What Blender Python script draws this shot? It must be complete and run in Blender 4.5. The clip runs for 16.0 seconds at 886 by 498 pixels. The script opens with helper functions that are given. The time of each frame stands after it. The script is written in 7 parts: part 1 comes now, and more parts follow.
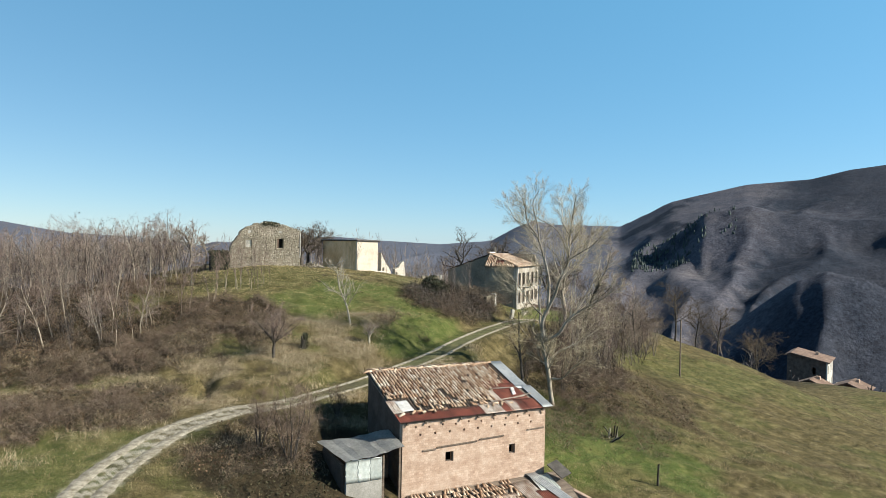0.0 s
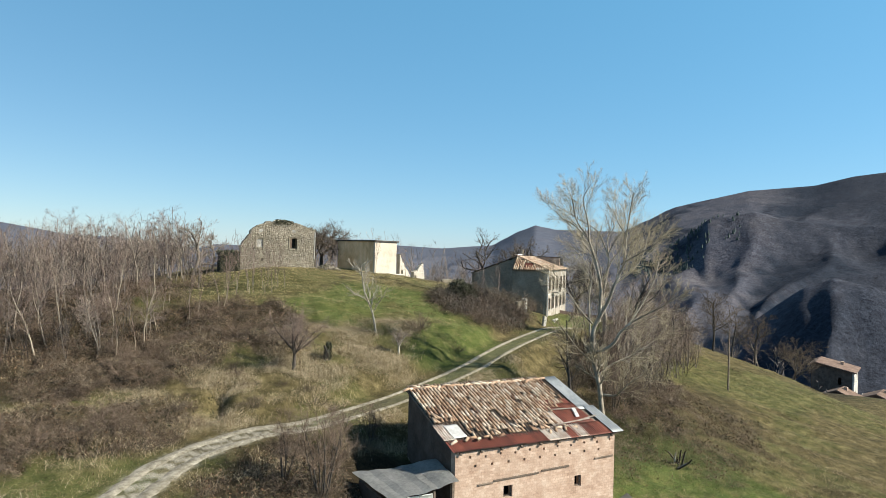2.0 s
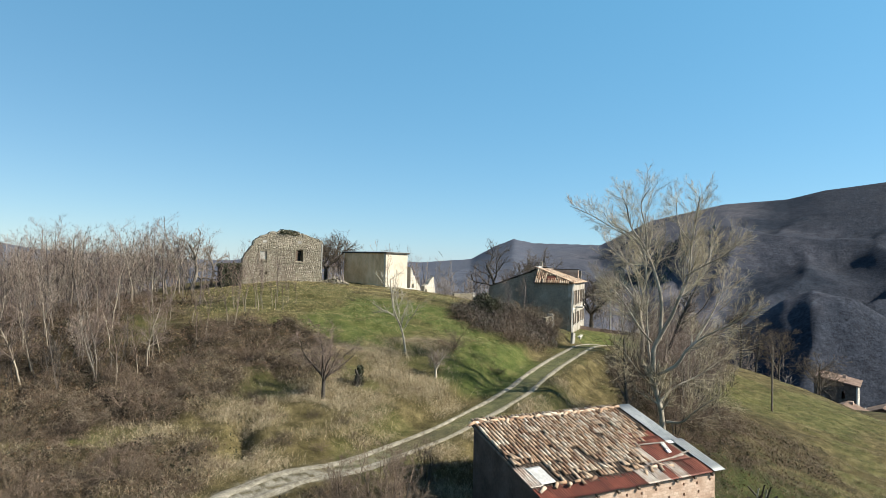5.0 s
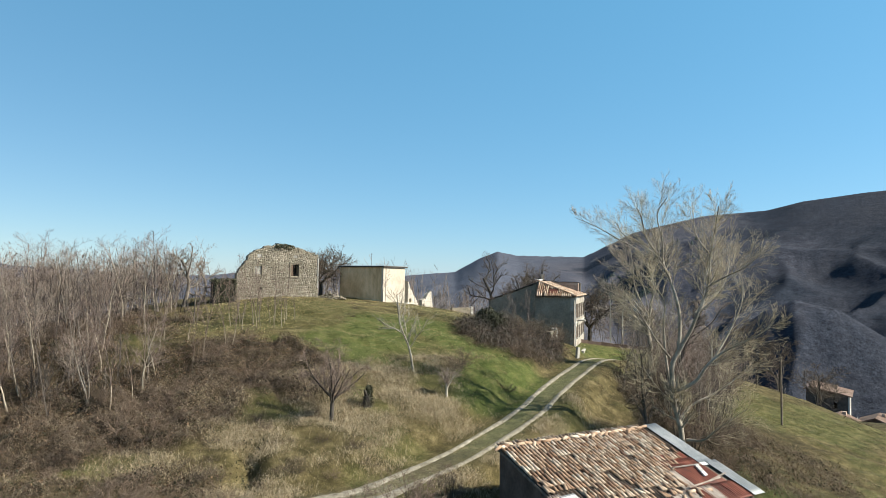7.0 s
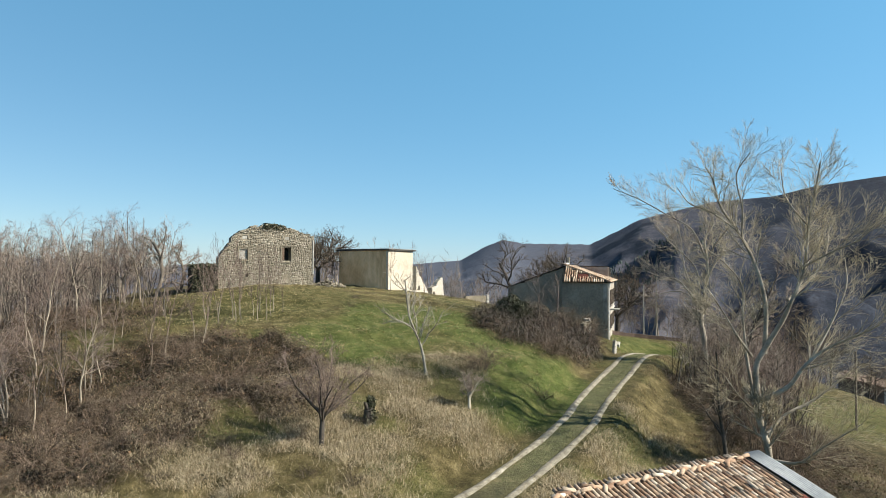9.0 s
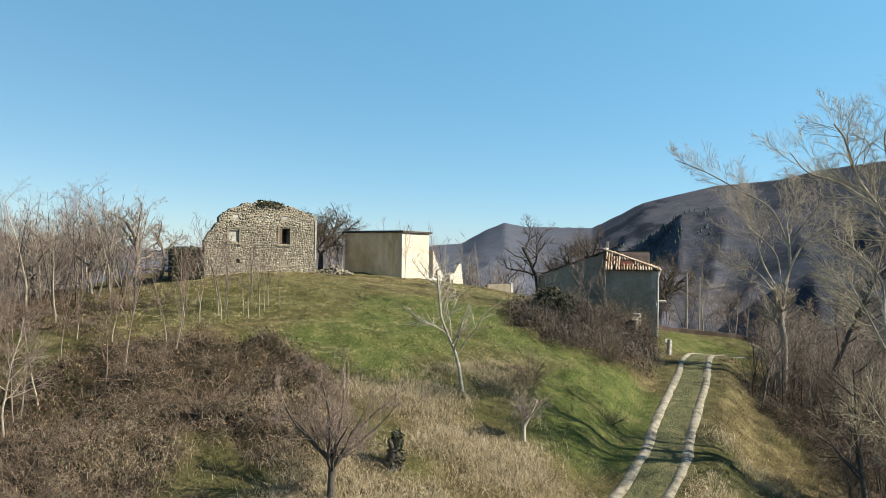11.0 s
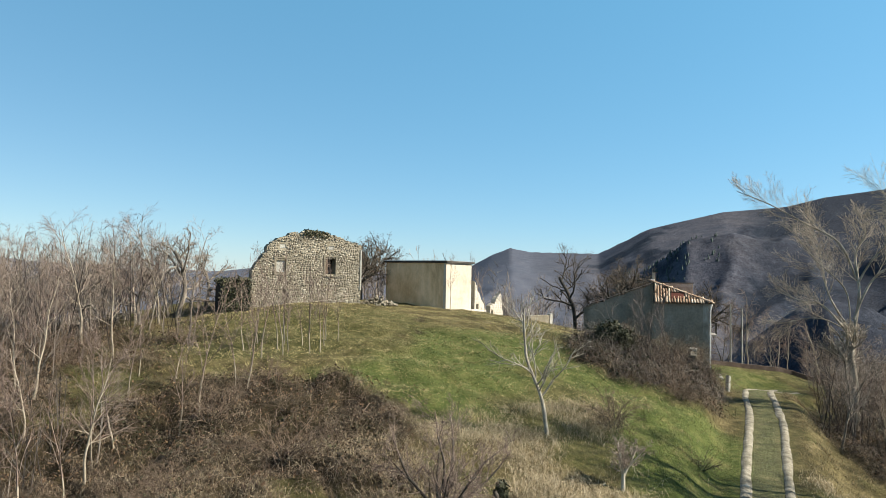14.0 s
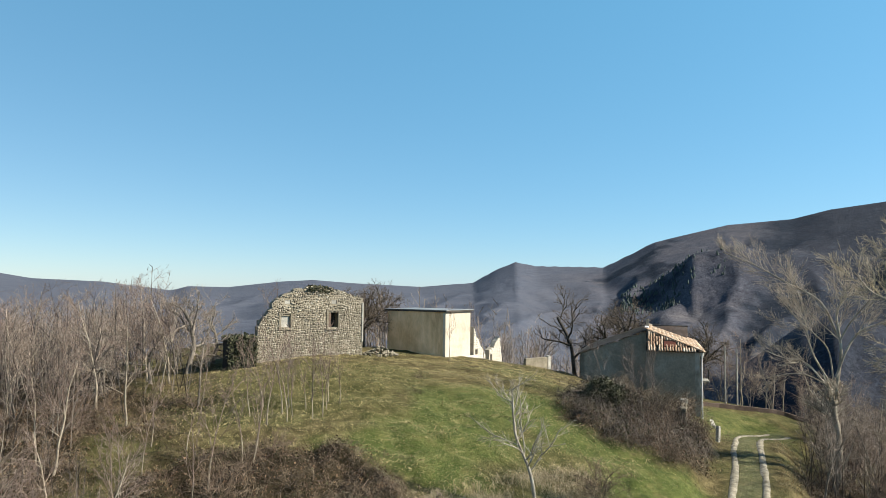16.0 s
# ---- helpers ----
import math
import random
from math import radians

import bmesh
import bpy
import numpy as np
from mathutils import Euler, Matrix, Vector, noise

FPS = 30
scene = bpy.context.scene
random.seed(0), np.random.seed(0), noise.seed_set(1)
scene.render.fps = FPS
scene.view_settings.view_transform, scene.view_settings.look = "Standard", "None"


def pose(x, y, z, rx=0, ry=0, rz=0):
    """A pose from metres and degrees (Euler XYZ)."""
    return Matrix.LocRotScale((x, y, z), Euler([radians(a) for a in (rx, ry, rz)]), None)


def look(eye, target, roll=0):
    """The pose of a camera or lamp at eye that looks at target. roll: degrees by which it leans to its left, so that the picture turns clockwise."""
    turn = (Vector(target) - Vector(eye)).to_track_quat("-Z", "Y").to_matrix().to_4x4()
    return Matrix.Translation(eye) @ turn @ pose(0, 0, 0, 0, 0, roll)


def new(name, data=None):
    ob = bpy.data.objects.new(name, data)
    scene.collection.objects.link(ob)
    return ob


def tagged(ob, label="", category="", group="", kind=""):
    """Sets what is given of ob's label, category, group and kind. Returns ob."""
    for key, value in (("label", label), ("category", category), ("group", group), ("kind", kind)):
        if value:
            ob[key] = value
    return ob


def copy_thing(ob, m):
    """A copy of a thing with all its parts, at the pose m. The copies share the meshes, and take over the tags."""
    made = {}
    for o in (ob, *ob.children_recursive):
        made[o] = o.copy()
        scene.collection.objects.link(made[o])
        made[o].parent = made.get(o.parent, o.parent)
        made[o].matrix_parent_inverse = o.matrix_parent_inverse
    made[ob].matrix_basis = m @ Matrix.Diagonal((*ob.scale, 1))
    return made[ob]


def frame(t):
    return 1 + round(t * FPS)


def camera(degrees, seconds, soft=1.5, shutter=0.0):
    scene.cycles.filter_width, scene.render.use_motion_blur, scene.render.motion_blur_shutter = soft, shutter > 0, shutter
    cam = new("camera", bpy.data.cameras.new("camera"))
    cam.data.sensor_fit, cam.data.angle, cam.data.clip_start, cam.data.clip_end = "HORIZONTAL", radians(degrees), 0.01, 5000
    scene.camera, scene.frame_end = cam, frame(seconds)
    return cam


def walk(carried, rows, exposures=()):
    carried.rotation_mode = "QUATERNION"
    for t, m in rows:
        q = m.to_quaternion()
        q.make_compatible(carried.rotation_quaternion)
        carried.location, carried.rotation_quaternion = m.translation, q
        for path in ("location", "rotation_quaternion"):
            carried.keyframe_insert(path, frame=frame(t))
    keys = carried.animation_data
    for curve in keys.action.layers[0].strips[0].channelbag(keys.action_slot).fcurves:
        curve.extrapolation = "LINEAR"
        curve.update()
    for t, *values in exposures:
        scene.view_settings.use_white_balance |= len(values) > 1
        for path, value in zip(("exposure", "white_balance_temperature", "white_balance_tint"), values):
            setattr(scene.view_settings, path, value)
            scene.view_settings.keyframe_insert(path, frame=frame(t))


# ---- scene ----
cam = camera(67.4, 16.0, 0.5)
PATH = [
    (0, (-14.122, -32.717, 14.81), (-13.225, -30.93, 14.808), 1.1),
    (0.5, (-14.11, -31.33, 14.752), (-13.214, -29.543, 14.759), 1.2),
    (1, (-14.092, -29.797, 14.619), (-13.196, -28.009, 14.63), 1.3),
    (1.5, (-14.119, -28.252, 14.548), (-13.223, -26.464, 14.558), 1.4),
    (2, (-14.157, -26.576, 14.436), (-13.26, -24.788, 14.447), 1.5),
    (2.5, (-14.2, -24.904, 14.346), (-13.304, -23.116, 14.356), 1.6),
    (3, (-14.273, -23.252, 14.279), (-13.374, -21.466, 14.291), 1.6),
    (3.5, (-14.421, -21.875, 14.242), (-13.511, -20.094, 14.257), 1.6),
    (4, (-14.752, -20.864, 14.199), (-13.826, -19.092, 14.221), 1.6),
    (4.2, (-14.926, -20.627, 14.121), (-13.993, -18.859, 14.152), 1.5),
    (6.3, (-16.608, -19.312, 14.256), (-15.611, -17.581, 14.338), 1.1),
    (6.5, (-16.682, -18.987, 14.229), (-15.679, -17.259, 14.319), 1.0),
    (7, (-16.31, -17.909, 14.205), (-15.31, -16.18, 14.3), 0.8),
    (7.5, (-15.62, -16.543, 14.095), (-14.625, -14.811, 14.191), 0.6),
    (8, (-14.745, -14.706, 14.086), (-13.753, -12.971, 14.17), 0.5),
    (8.5, (-13.703, -12.563, 13.938), (-12.715, -10.825, 14.012), 0.4),
    (9, (-12.575, -9.971, 13.807), (-11.587, -8.233, 13.868), 0.4),
    (9.2, (-12.205, -9.008, 13.787), (-11.216, -7.27, 13.845), 0.3),
    (11.3, (-10.041, -1.331, 13.994), (-9.054, 0.408, 14.001), 0.7),
    (11.5, (-10.041, -0.887, 13.974), (-9.056, 0.853, 13.985), 0.7),
    (12, (-10.276, 0.038, 13.893), (-9.294, 1.78, 13.918), 0.8),
    (12.5, (-10.732, 0.566, 13.806), (-9.752, 2.309, 13.846), 0.9),
    (13, (-11.304, 0.755, 13.781), (-10.325, 2.498, 13.835), 0.9),
    (13.5, (-11.901, 0.655, 13.899), (-10.923, 2.398, 13.969), 1.0),
    (14, (-12.449, 0.305, 14.396), (-11.474, 2.049, 14.48), 1.0),
    (14.5, (-12.901, -0.236, 15.28), (-11.93, 1.51, 15.376), 1.0),
    (15, (-13.142, -0.748, 16.134), (-12.174, 0.999, 16.24), 0.9),
    (15.5, (-13.131, -1.283, 16.84), (-12.17, 0.467, 16.955), 0.8),
    (16, (-12.974, -1.647, 17.311), (-12.015, 0.104, 17.435), 0.6),
]
walk(cam, [(t, look(eye, target, roll)) for t, eye, target, roll in PATH], [(0.0, 0.9, 6620, 9), (9.0, 0.9, 6650, 9), (12.0, 0.99, 6950, 9), (16.0, 0.96, 6750, 9)])

# world and sun
SUN_EL, SUN_AZ = 34.0, 133.0
world = bpy.data.worlds.new("sky")
scene.world = world
world.use_nodes = True
wn = world.node_tree
sky = wn.nodes.new("ShaderNodeTexSky")
sky.sky_type, sky.sun_disc = "NISHITA", False
sky.sun_elevation, sky.sun_rotation = radians(SUN_EL), radians(SUN_AZ)
sky.altitude, sky.air_density, sky.dust_density, sky.ozone_density = 1500, 1.0, 0.5, 2.8
wn.nodes["Background"].inputs["Strength"].default_value = 0.09
air = wn.nodes.new("ShaderNodeMix")
air.data_type, air.blend_type = "RGBA", "MULTIPLY"
air.inputs[0].default_value, air.inputs[7].default_value = 1.0, (0.5, 0.45, 0.39, 1)
wn.links.new(sky.outputs["Color"], air.inputs[6])
veil = wn.nodes.new("ShaderNodeMix")
veil.data_type, veil.blend_type = "RGBA", "ADD"
# the veil of light thins out towards the zenith
up = wn.nodes.new("ShaderNodeSeparateXYZ")
wn.links.new(wn.nodes.new("ShaderNodeTexCoord").outputs["Generated"], up.inputs[0])
thin = wn.nodes.new("ShaderNodeMapRange")
thin.interpolation_type = "SMOOTHSTEP"
for key, v in (("From Min", 0.38), ("From Max", 0.9), ("To Min", 1.0), ("To Max", 0.0)):
    thin.inputs[key].default_value = v
wn.links.new(up.outputs["Z"], thin.inputs["Value"])
# and is brighter on the sun's side
glow = wn.nodes.new("ShaderNodeVectorMath")
glow.operation = "DOT_PRODUCT"
glow.inputs[1].default_value = (math.sin(radians(SUN_AZ)), math.cos(radians(SUN_AZ)), 0)
wn.links.new(up.inputs[0].links[0].from_socket, glow.inputs[0])
gain = wn.nodes.new("ShaderNodeMath")
gain.operation = "MULTIPLY_ADD"
gain.inputs[1].default_value, gain.inputs[2].default_value = 0.3, 1.0
wn.links.new(glow.outputs["Value"], gain.inputs[0])
lit = wn.nodes.new("ShaderNodeVectorMath")
lit.operation = "SCALE"
lit.inputs[0].default_value = (0.36, 1.72, 3.08)
wn.links.new(gain.outputs[0], lit.inputs["Scale"])
wn.links.new(lit.outputs[0], veil.inputs[7])
wn.links.new(thin.outputs["Result"], veil.inputs[0])
wn.links.new(air.outputs[2], veil.inputs[6])
wn.links.new(veil.outputs[2], wn.nodes["Background"].inputs["Color"])
sun_data = bpy.data.lights.new("sun", "SUN")
sun_data.energy, sun_data.angle, sun_data.color = 5.0, radians(0.55), (1.0, 0.93, 0.8)
sun = new("sun", sun_data)
sd = Vector((math.sin(radians(SUN_AZ)) * math.cos(radians(SUN_EL)), math.cos(radians(SUN_AZ)) * math.cos(radians(SUN_EL)), math.sin(radians(SUN_EL))))
sun.matrix_world = look(sd * 100, (0, 0, 0))

rng = np.random.default_rng(7)


# ---------------------------------------------------------------- materials
def material(name, build):
    m = bpy.data.materials.new(name)
    m.use_nodes = True
    build(m.node_tree.nodes, m.node_tree.links, m.node_tree.nodes["Principled BSDF"])
    return m


def tex(n, l, scale, detail=6.0, rough=0.6, coord="Object", stretch=None):
    c = n.new("ShaderNodeTexCoord")
    t = n.new("ShaderNodeTexNoise")
    t.inputs["Scale"].default_value, t.inputs["Detail"].default_value, t.inputs["Roughness"].default_value = scale, detail, rough
    if stretch:
        mp = n.new("ShaderNodeMapping")
        mp.inputs["Scale"].default_value = stretch
        l.new(c.outputs[coord], mp.inputs["Vector"])
        l.new(mp.outputs["Vector"], t.inputs["Vector"])
    else:
        l.new(c.outputs[coord], t.inputs["Vector"])
    return t.outputs["Fac"]


def ramp(n, l, fac, *stops):
    r = n.new("ShaderNodeValToRGB")
    e = r.color_ramp.elements
    e[0].position, e[0].color = stops[0][0], (*stops[0][1], 1)
    e[1].position, e[1].color = stops[-1][0], (*stops[-1][1], 1)
    for p, c in stops[1:-1]:
        e.new(p).color = (*c, 1)
    l.new(fac, r.inputs["Fac"])
    return r.outputs["Color"]


def mix(n, l, fac, a, b, kind="MIX"):
    m = n.new("ShaderNodeMix")
    m.data_type, m.blend_type = "RGBA", kind
    for key, v in ((0, fac), (6, a), (7, b)):
        if isinstance(v, (int, float)):
            m.inputs[key].default_value = v
        elif isinstance(v, tuple):
            m.inputs[key].default_value = (*v, 1)
        else:
            l.new(v, m.inputs[key])
    return m.outputs[2]


def bump(n, l, b, fac, strength=0.4, distance=0.05):
    k = n.new("ShaderNodeBump")
    k.inputs["Strength"].default_value, k.inputs["Distance"].default_value = strength, distance
    l.new(fac, k.inputs["Height"])
    l.new(k.outputs["Normal"], b.inputs["Normal"])


def worn(name, c1, c2, c3, scale=2.0, rough=0.9, fine=18.0, relief=0.3, metal=0.0, stretch=None, vary=0.25, deep=0.03, grain=0.55):
    """A weathered surface: three colours at a coarse and a fine scale, with relief, a little different on each piece."""
    def build(n, l, b):
        a = tex(n, l, scale, 5, 0.65, stretch=stretch)
        f = tex(n, l, fine, 6, 0.7, stretch=stretch)
        col = ramp(n, l, a, (0.32, c1), (0.52, c2), (0.7, c3))
        col = mix(n, l, grain, col, ramp(n, l, f, (0.3, (0.55, 0.55, 0.55)), (0.65, (1.25, 1.25, 1.25))), "MULTIPLY")
        info = n.new("ShaderNodeObjectInfo")
        col = mix(n, l, 1.0, col, ramp(n, l, info.outputs["Random"], (0.0, (1 - vary,) * 3), (1.0, (1 + vary,) * 3)), "MULTIPLY")
        l.new(col, b.inputs["Base Color"])
        b.inputs["Roughness"].default_value, b.inputs["Metallic"].default_value = rough, metal
        bump(n, l, b, f, relief, deep)
    return material(name, build)


def islands(name, stops, rough=0.85, scale=3.0, relief=0.3):
    """A surface of many small pieces, each island of its own shade."""
    def build(n, l, b):
        g = n.new("ShaderNodeNewGeometry")
        col = ramp(n, l, g.outputs["Random Per Island"], *stops)
        f = tex(n, l, scale, 6, 0.7)
        col = mix(n, l, 0.6, col, ramp(n, l, f, (0.3, (0.5, 0.5, 0.5)), (0.7, (1.3, 1.3, 1.3))), "MULTIPLY")
        l.new(col, b.inputs["Base Color"])
        b.inputs["Roughness"].default_value = rough
        bump(n, l, b, f, relief, 0.02)
    return material(name, build)


def pieces(name, stops, rough=0.85, scale=9.0):
    """Single pieces that share a mesh: each object of its own shade, with stains."""
    def build(n, l, b):
        g = n.new("ShaderNodeObjectInfo")
        col = ramp(n, l, g.outputs["Random"], *stops)
        f = tex(n, l, scale, 6, 0.7)
        col = mix(n, l, 0.45, col, ramp(n, l, f, (0.3, (0.45, 0.43, 0.4)), (0.7, (1.3, 1.3, 1.3))), "MULTIPLY")
        l.new(col, b.inputs["Base Color"])
        b.inputs["Roughness"].default_value = rough
        bump(n, l, b, f, 0.3, 0.02)
    return material(name, build)


def ground_build(n, l, b):
    def layer(name):
        a = n.new("ShaderNodeAttribute")
        a.attribute_name = name
        return a.outputs["Fac"]
    big, mid, fine = tex(n, l, 0.12, 4, 0.6), tex(n, l, 1.1, 6, 0.7), tex(n, l, 9.0, 6, 0.75)
    blades = tex(n, l, 14.0, 4, 0.7, stretch=(1, 0.35, 0.5))
    straw = ramp(n, l, mid, (0.3, (0.037, 0.032, 0.013)), (0.5, (0.093, 0.077, 0.034)), (0.7, (0.195, 0.16, 0.083)))
    green = ramp(n, l, mid, (0.3, (0.038, 0.06, 0.013)), (0.5, (0.08, 0.106, 0.028)), (0.72, (0.158, 0.15, 0.058)))
    # scrub soil is kept very dark, holding the shade beneath the brambles
    scrub = ramp(n, l, mid, (0.3, (0.018, 0.014, 0.008)), (0.5, (0.036, 0.028, 0.016)), (0.72, (0.08, 0.061, 0.034)))
    # distant woods; the blue of hazy air is mixed into their colour
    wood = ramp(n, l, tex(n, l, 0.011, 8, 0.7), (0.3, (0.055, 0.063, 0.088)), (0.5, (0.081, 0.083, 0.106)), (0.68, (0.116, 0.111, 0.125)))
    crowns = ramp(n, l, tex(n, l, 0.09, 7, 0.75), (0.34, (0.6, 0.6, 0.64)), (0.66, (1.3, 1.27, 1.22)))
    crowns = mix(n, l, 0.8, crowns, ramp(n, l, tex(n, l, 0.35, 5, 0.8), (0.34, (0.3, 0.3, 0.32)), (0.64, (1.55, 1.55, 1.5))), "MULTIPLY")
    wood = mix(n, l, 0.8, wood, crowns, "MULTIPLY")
    # dark tone for pine patches and for the mountain's shaded right flank
    pine_shade = mix(n, l, 1.0, (0.018, 0.025, 0.041), crowns, "MULTIPLY")
    col = mix(n, l, layer("green"), straw, green)
    col = mix(n, l, layer("scrub"), col, scrub)
    col = mix(n, l, 0.75, col, ramp(n, l, fine, (0.3, (0.5, 0.5, 0.5)), (0.68, (1.3, 1.3, 1.3))), "MULTIPLY")
    col = mix(n, l, 0.45, col, ramp(n, l, blades, (0.35, (0.5, 0.5, 0.5)), (0.62, (1.35, 1.35, 1.35))), "MULTIPLY")
    gravel = ramp(n, l, fine, (0.3, (0.26, 0.235, 0.19)), (0.65, (0.5, 0.47, 0.4)))
    col = mix(n, l, layer("gravel"), col, gravel)
    # pale blue-grey that paints haze over the far left slopes
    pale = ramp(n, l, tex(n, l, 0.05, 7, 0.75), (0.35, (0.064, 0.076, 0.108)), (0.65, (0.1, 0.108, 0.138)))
    far = mix(n, l, layer("haze"), mix(n, l, layer("pine_shade"), wood, pine_shade), pale)
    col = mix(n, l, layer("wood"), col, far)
    l.new(col, b.inputs["Base Color"])
    b.inputs["Roughness"].default_value = 0.95
    b.inputs["Specular IOR Level"].default_value = 0.15
    k1 = n.new("ShaderNodeBump")
    k1.inputs["Strength"].default_value, k1.inputs["Distance"].default_value = 0.7, 0.12
    l.new(fine, k1.inputs["Height"])
    k2 = n.new("ShaderNodeBump")
    k2.inputs["Strength"].default_value = 0.8
    dist = n.new("ShaderNodeMath")
    dist.operation = "MULTIPLY"
    dist.inputs[1].default_value = 3.0
    l.new(layer("wood"), dist.inputs[0])
    l.new(dist.outputs[0], k2.inputs["Distance"])
    l.new(tex(n, l, 0.09, 7, 0.75), k2.inputs["Height"])
    l.new(k1.outputs["Normal"], k2.inputs["Normal"])
    l.new(k2.outputs["Normal"], b.inputs["Normal"])


M_GROUND = material("hillside", ground_build)


def plaster_build(n, l, b):
    c = n.new("ShaderNodeTexCoord")
    mp = n.new("ShaderNodeMapping")
    mp.inputs["Rotation"].default_value = (radians(-90), 0, 0)
    l.new(c.outputs["Object"], mp.inputs["Vector"])
    k = n.new("ShaderNodeTexBrick")
    for key, v in (("Scale", 1.0), ("Brick Width", 0.28), ("Row Height", 0.13), ("Mortar Size", 0.009), ("Mortar Smooth", 0.6), ("Bias", 0.0)):
        k.inputs[key].default_value = v
    k.inputs["Color1"].default_value, k.inputs["Color2"].default_value, k.inputs["Mortar"].default_value = (0.84, 0.78, 0.74, 1), (1.16, 1.14, 1.13, 1), (0.72, 0.7, 0.68, 1)
    l.new(mp.outputs["Vector"], k.inputs["Vector"])
    a, f, big = tex(n, l, 1.6, 6, 0.7), tex(n, l, 11.0, 6, 0.75), tex(n, l, 0.5, 4, 0.6)
    col = ramp(n, l, a, (0.3, (0.32, 0.225, 0.17)), (0.5, (0.42, 0.318, 0.25)), (0.7, (0.5, 0.41, 0.34)))
    col = mix(n, l, ramp(n, l, big, (0.4, (0.45, 0.45, 0.45)), (0.6, (1.0, 1.0, 1.0))), col, mix(n, l, 1.0, col, k.outputs["Color"], "MULTIPLY"))
    col = mix(n, l, 0.5, col, ramp(n, l, f, (0.3, (0.6, 0.58, 0.56)), (0.65, (1.2, 1.2, 1.2))), "MULTIPLY")
    l.new(col, b.inputs["Base Color"])
    b.inputs["Roughness"].default_value = 0.92
    bump(n, l, b, f, 0.5, 0.03)


M_PLASTER = material("pink_plastered_brick", plaster_build)
# brick, darkened further to stand for walls in shade
M_DARKBRICK = worn("dark_brick_with_shade", (0.065, 0.0425, 0.0325), (0.1, 0.07, 0.055), (0.14, 0.1, 0.08), 1.2, fine=8, relief=0.5)
M_STONE = islands("field_stone", ((0.0, (0.11, 0.096, 0.074)), (0.5, (0.215, 0.19, 0.148)), (1.0, (0.38, 0.35, 0.285))), 0.92, 10.0, 0.6)
M_MORTAR = worn("old_mortar", (0.127, 0.112, 0.0824), (0.195, 0.173, 0.131), (0.269, 0.239, 0.187), 1.2, fine=10, relief=0.6)
M_TILE = pieces("clay_tile", ((0.0, (0.15, 0.085, 0.055)), (0.2, (0.3, 0.19, 0.12)), (0.55, (0.39, 0.28, 0.195)), (0.85, (0.47, 0.375, 0.285)), (1.0, (0.56, 0.49, 0.4))))
M_TILES = islands("clay_tiles", ((0.0, (0.15, 0.085, 0.055)), (0.2, (0.3, 0.19, 0.12)), (0.55, (0.39, 0.28, 0.195)), (0.85, (0.47, 0.375, 0.285)), (1.0, (0.56, 0.49, 0.4))), 0.85, 9.0)
# clay darkened to hold the shade in the roof's gaps
M_PAN = worn("channel_tiles", (0.03, 0.0216, 0.0168), (0.051, 0.036, 0.027), (0.078, 0.054, 0.0408), 2.0)
M_RUST = worn("rusty_sheet", (0.0866, 0.0232, 0.0146), (0.146, 0.0398, 0.0252), (0.219, 0.0796, 0.0498), 1.4, 0.7, 8, 0.2, 0.15, stretch=(1, 0.4, 1))
M_RUSTPALE = worn("pale_rusty_sheet", (0.212, 0.136, 0.102), (0.357, 0.306, 0.264), (0.468, 0.442, 0.408), 2.2, 0.6, 8, 0.2, 0.2, stretch=(1, 0.4, 1))
M_ZINC = worn("galvanised_sheet", (0.255, 0.281, 0.297), (0.34, 0.365, 0.383), (0.425, 0.442, 0.451), 0.8, 0.55, 6, 0.15, 0.25)
M_PALEZINC = worn("pale_sheet", (0.336, 0.344, 0.344), (0.424, 0.432, 0.424), (0.496, 0.496, 0.488), 0.9, 0.6, 6, 0.15, 0.1)
M_ZINCGREEN = worn("greenish_sheet", (0.34, 0.391, 0.374), (0.425, 0.468, 0.451), (0.493, 0.527, 0.51), 0.8, 0.5, 6, 0.15, 0.2)
M_WHITE = worn("white_sheet", (0.425, 0.425, 0.425), (0.527, 0.527, 0.518), (0.612, 0.612, 0.603), 1.0, 0.6, 6, 0.1)
M_CONCRETE = worn("rough_concrete", (0.204, 0.204, 0.187), (0.289, 0.281, 0.255), (0.374, 0.365, 0.34), 1.0, fine=12)
M_CREAM = worn("cream_render", (0.381, 0.335, 0.271), (0.482, 0.436, 0.36), (0.533, 0.491, 0.415), 0.55, fine=3, relief=0.12, vary=0.03, grain=0.3)
# stained cream, warmed and brightened for light bounced onto the shaded side
M_STAINEDSHADE = worn("stained_shade_side_render", (0.46, 0.3, 0.16), (0.63, 0.455, 0.27), (0.72, 0.55, 0.36), 0.7, fine=3, relief=0.15, vary=0.03, grain=0.4, stretch=(1, 1, 0.5))
M_GREYWALL = worn("grey_render", (0.189, 0.16, 0.125), (0.271, 0.234, 0.184), (0.336, 0.295, 0.238), 0.6, fine=6, relief=0.3, vary=0.05)
M_LIME = worn("limewash", (0.374, 0.351, 0.306), (0.494, 0.471, 0.426), (0.561, 0.546, 0.509), 0.7, fine=4, vary=0.03, grain=0.35)
M_FLAKE = worn("flaking_limewash", (0.165, 0.135, 0.101), (0.351, 0.321, 0.273), (0.494, 0.471, 0.426), 1.3, fine=5, vary=0.03, grain=0.5, stretch=(1, 1, 0.45))
M_SLAB = worn("dark_roofing", (0.035, 0.033, 0.03), (0.06, 0.055, 0.05), (0.1, 0.095, 0.085), 1.5, fine=8)
# near-black coat; in openings it replaces the shade of unlit rooms
M_DARK = worn("near_black", (0.012, 0.011, 0.01), (0.016, 0.015, 0.014), (0.02, 0.019, 0.018), 1.0)
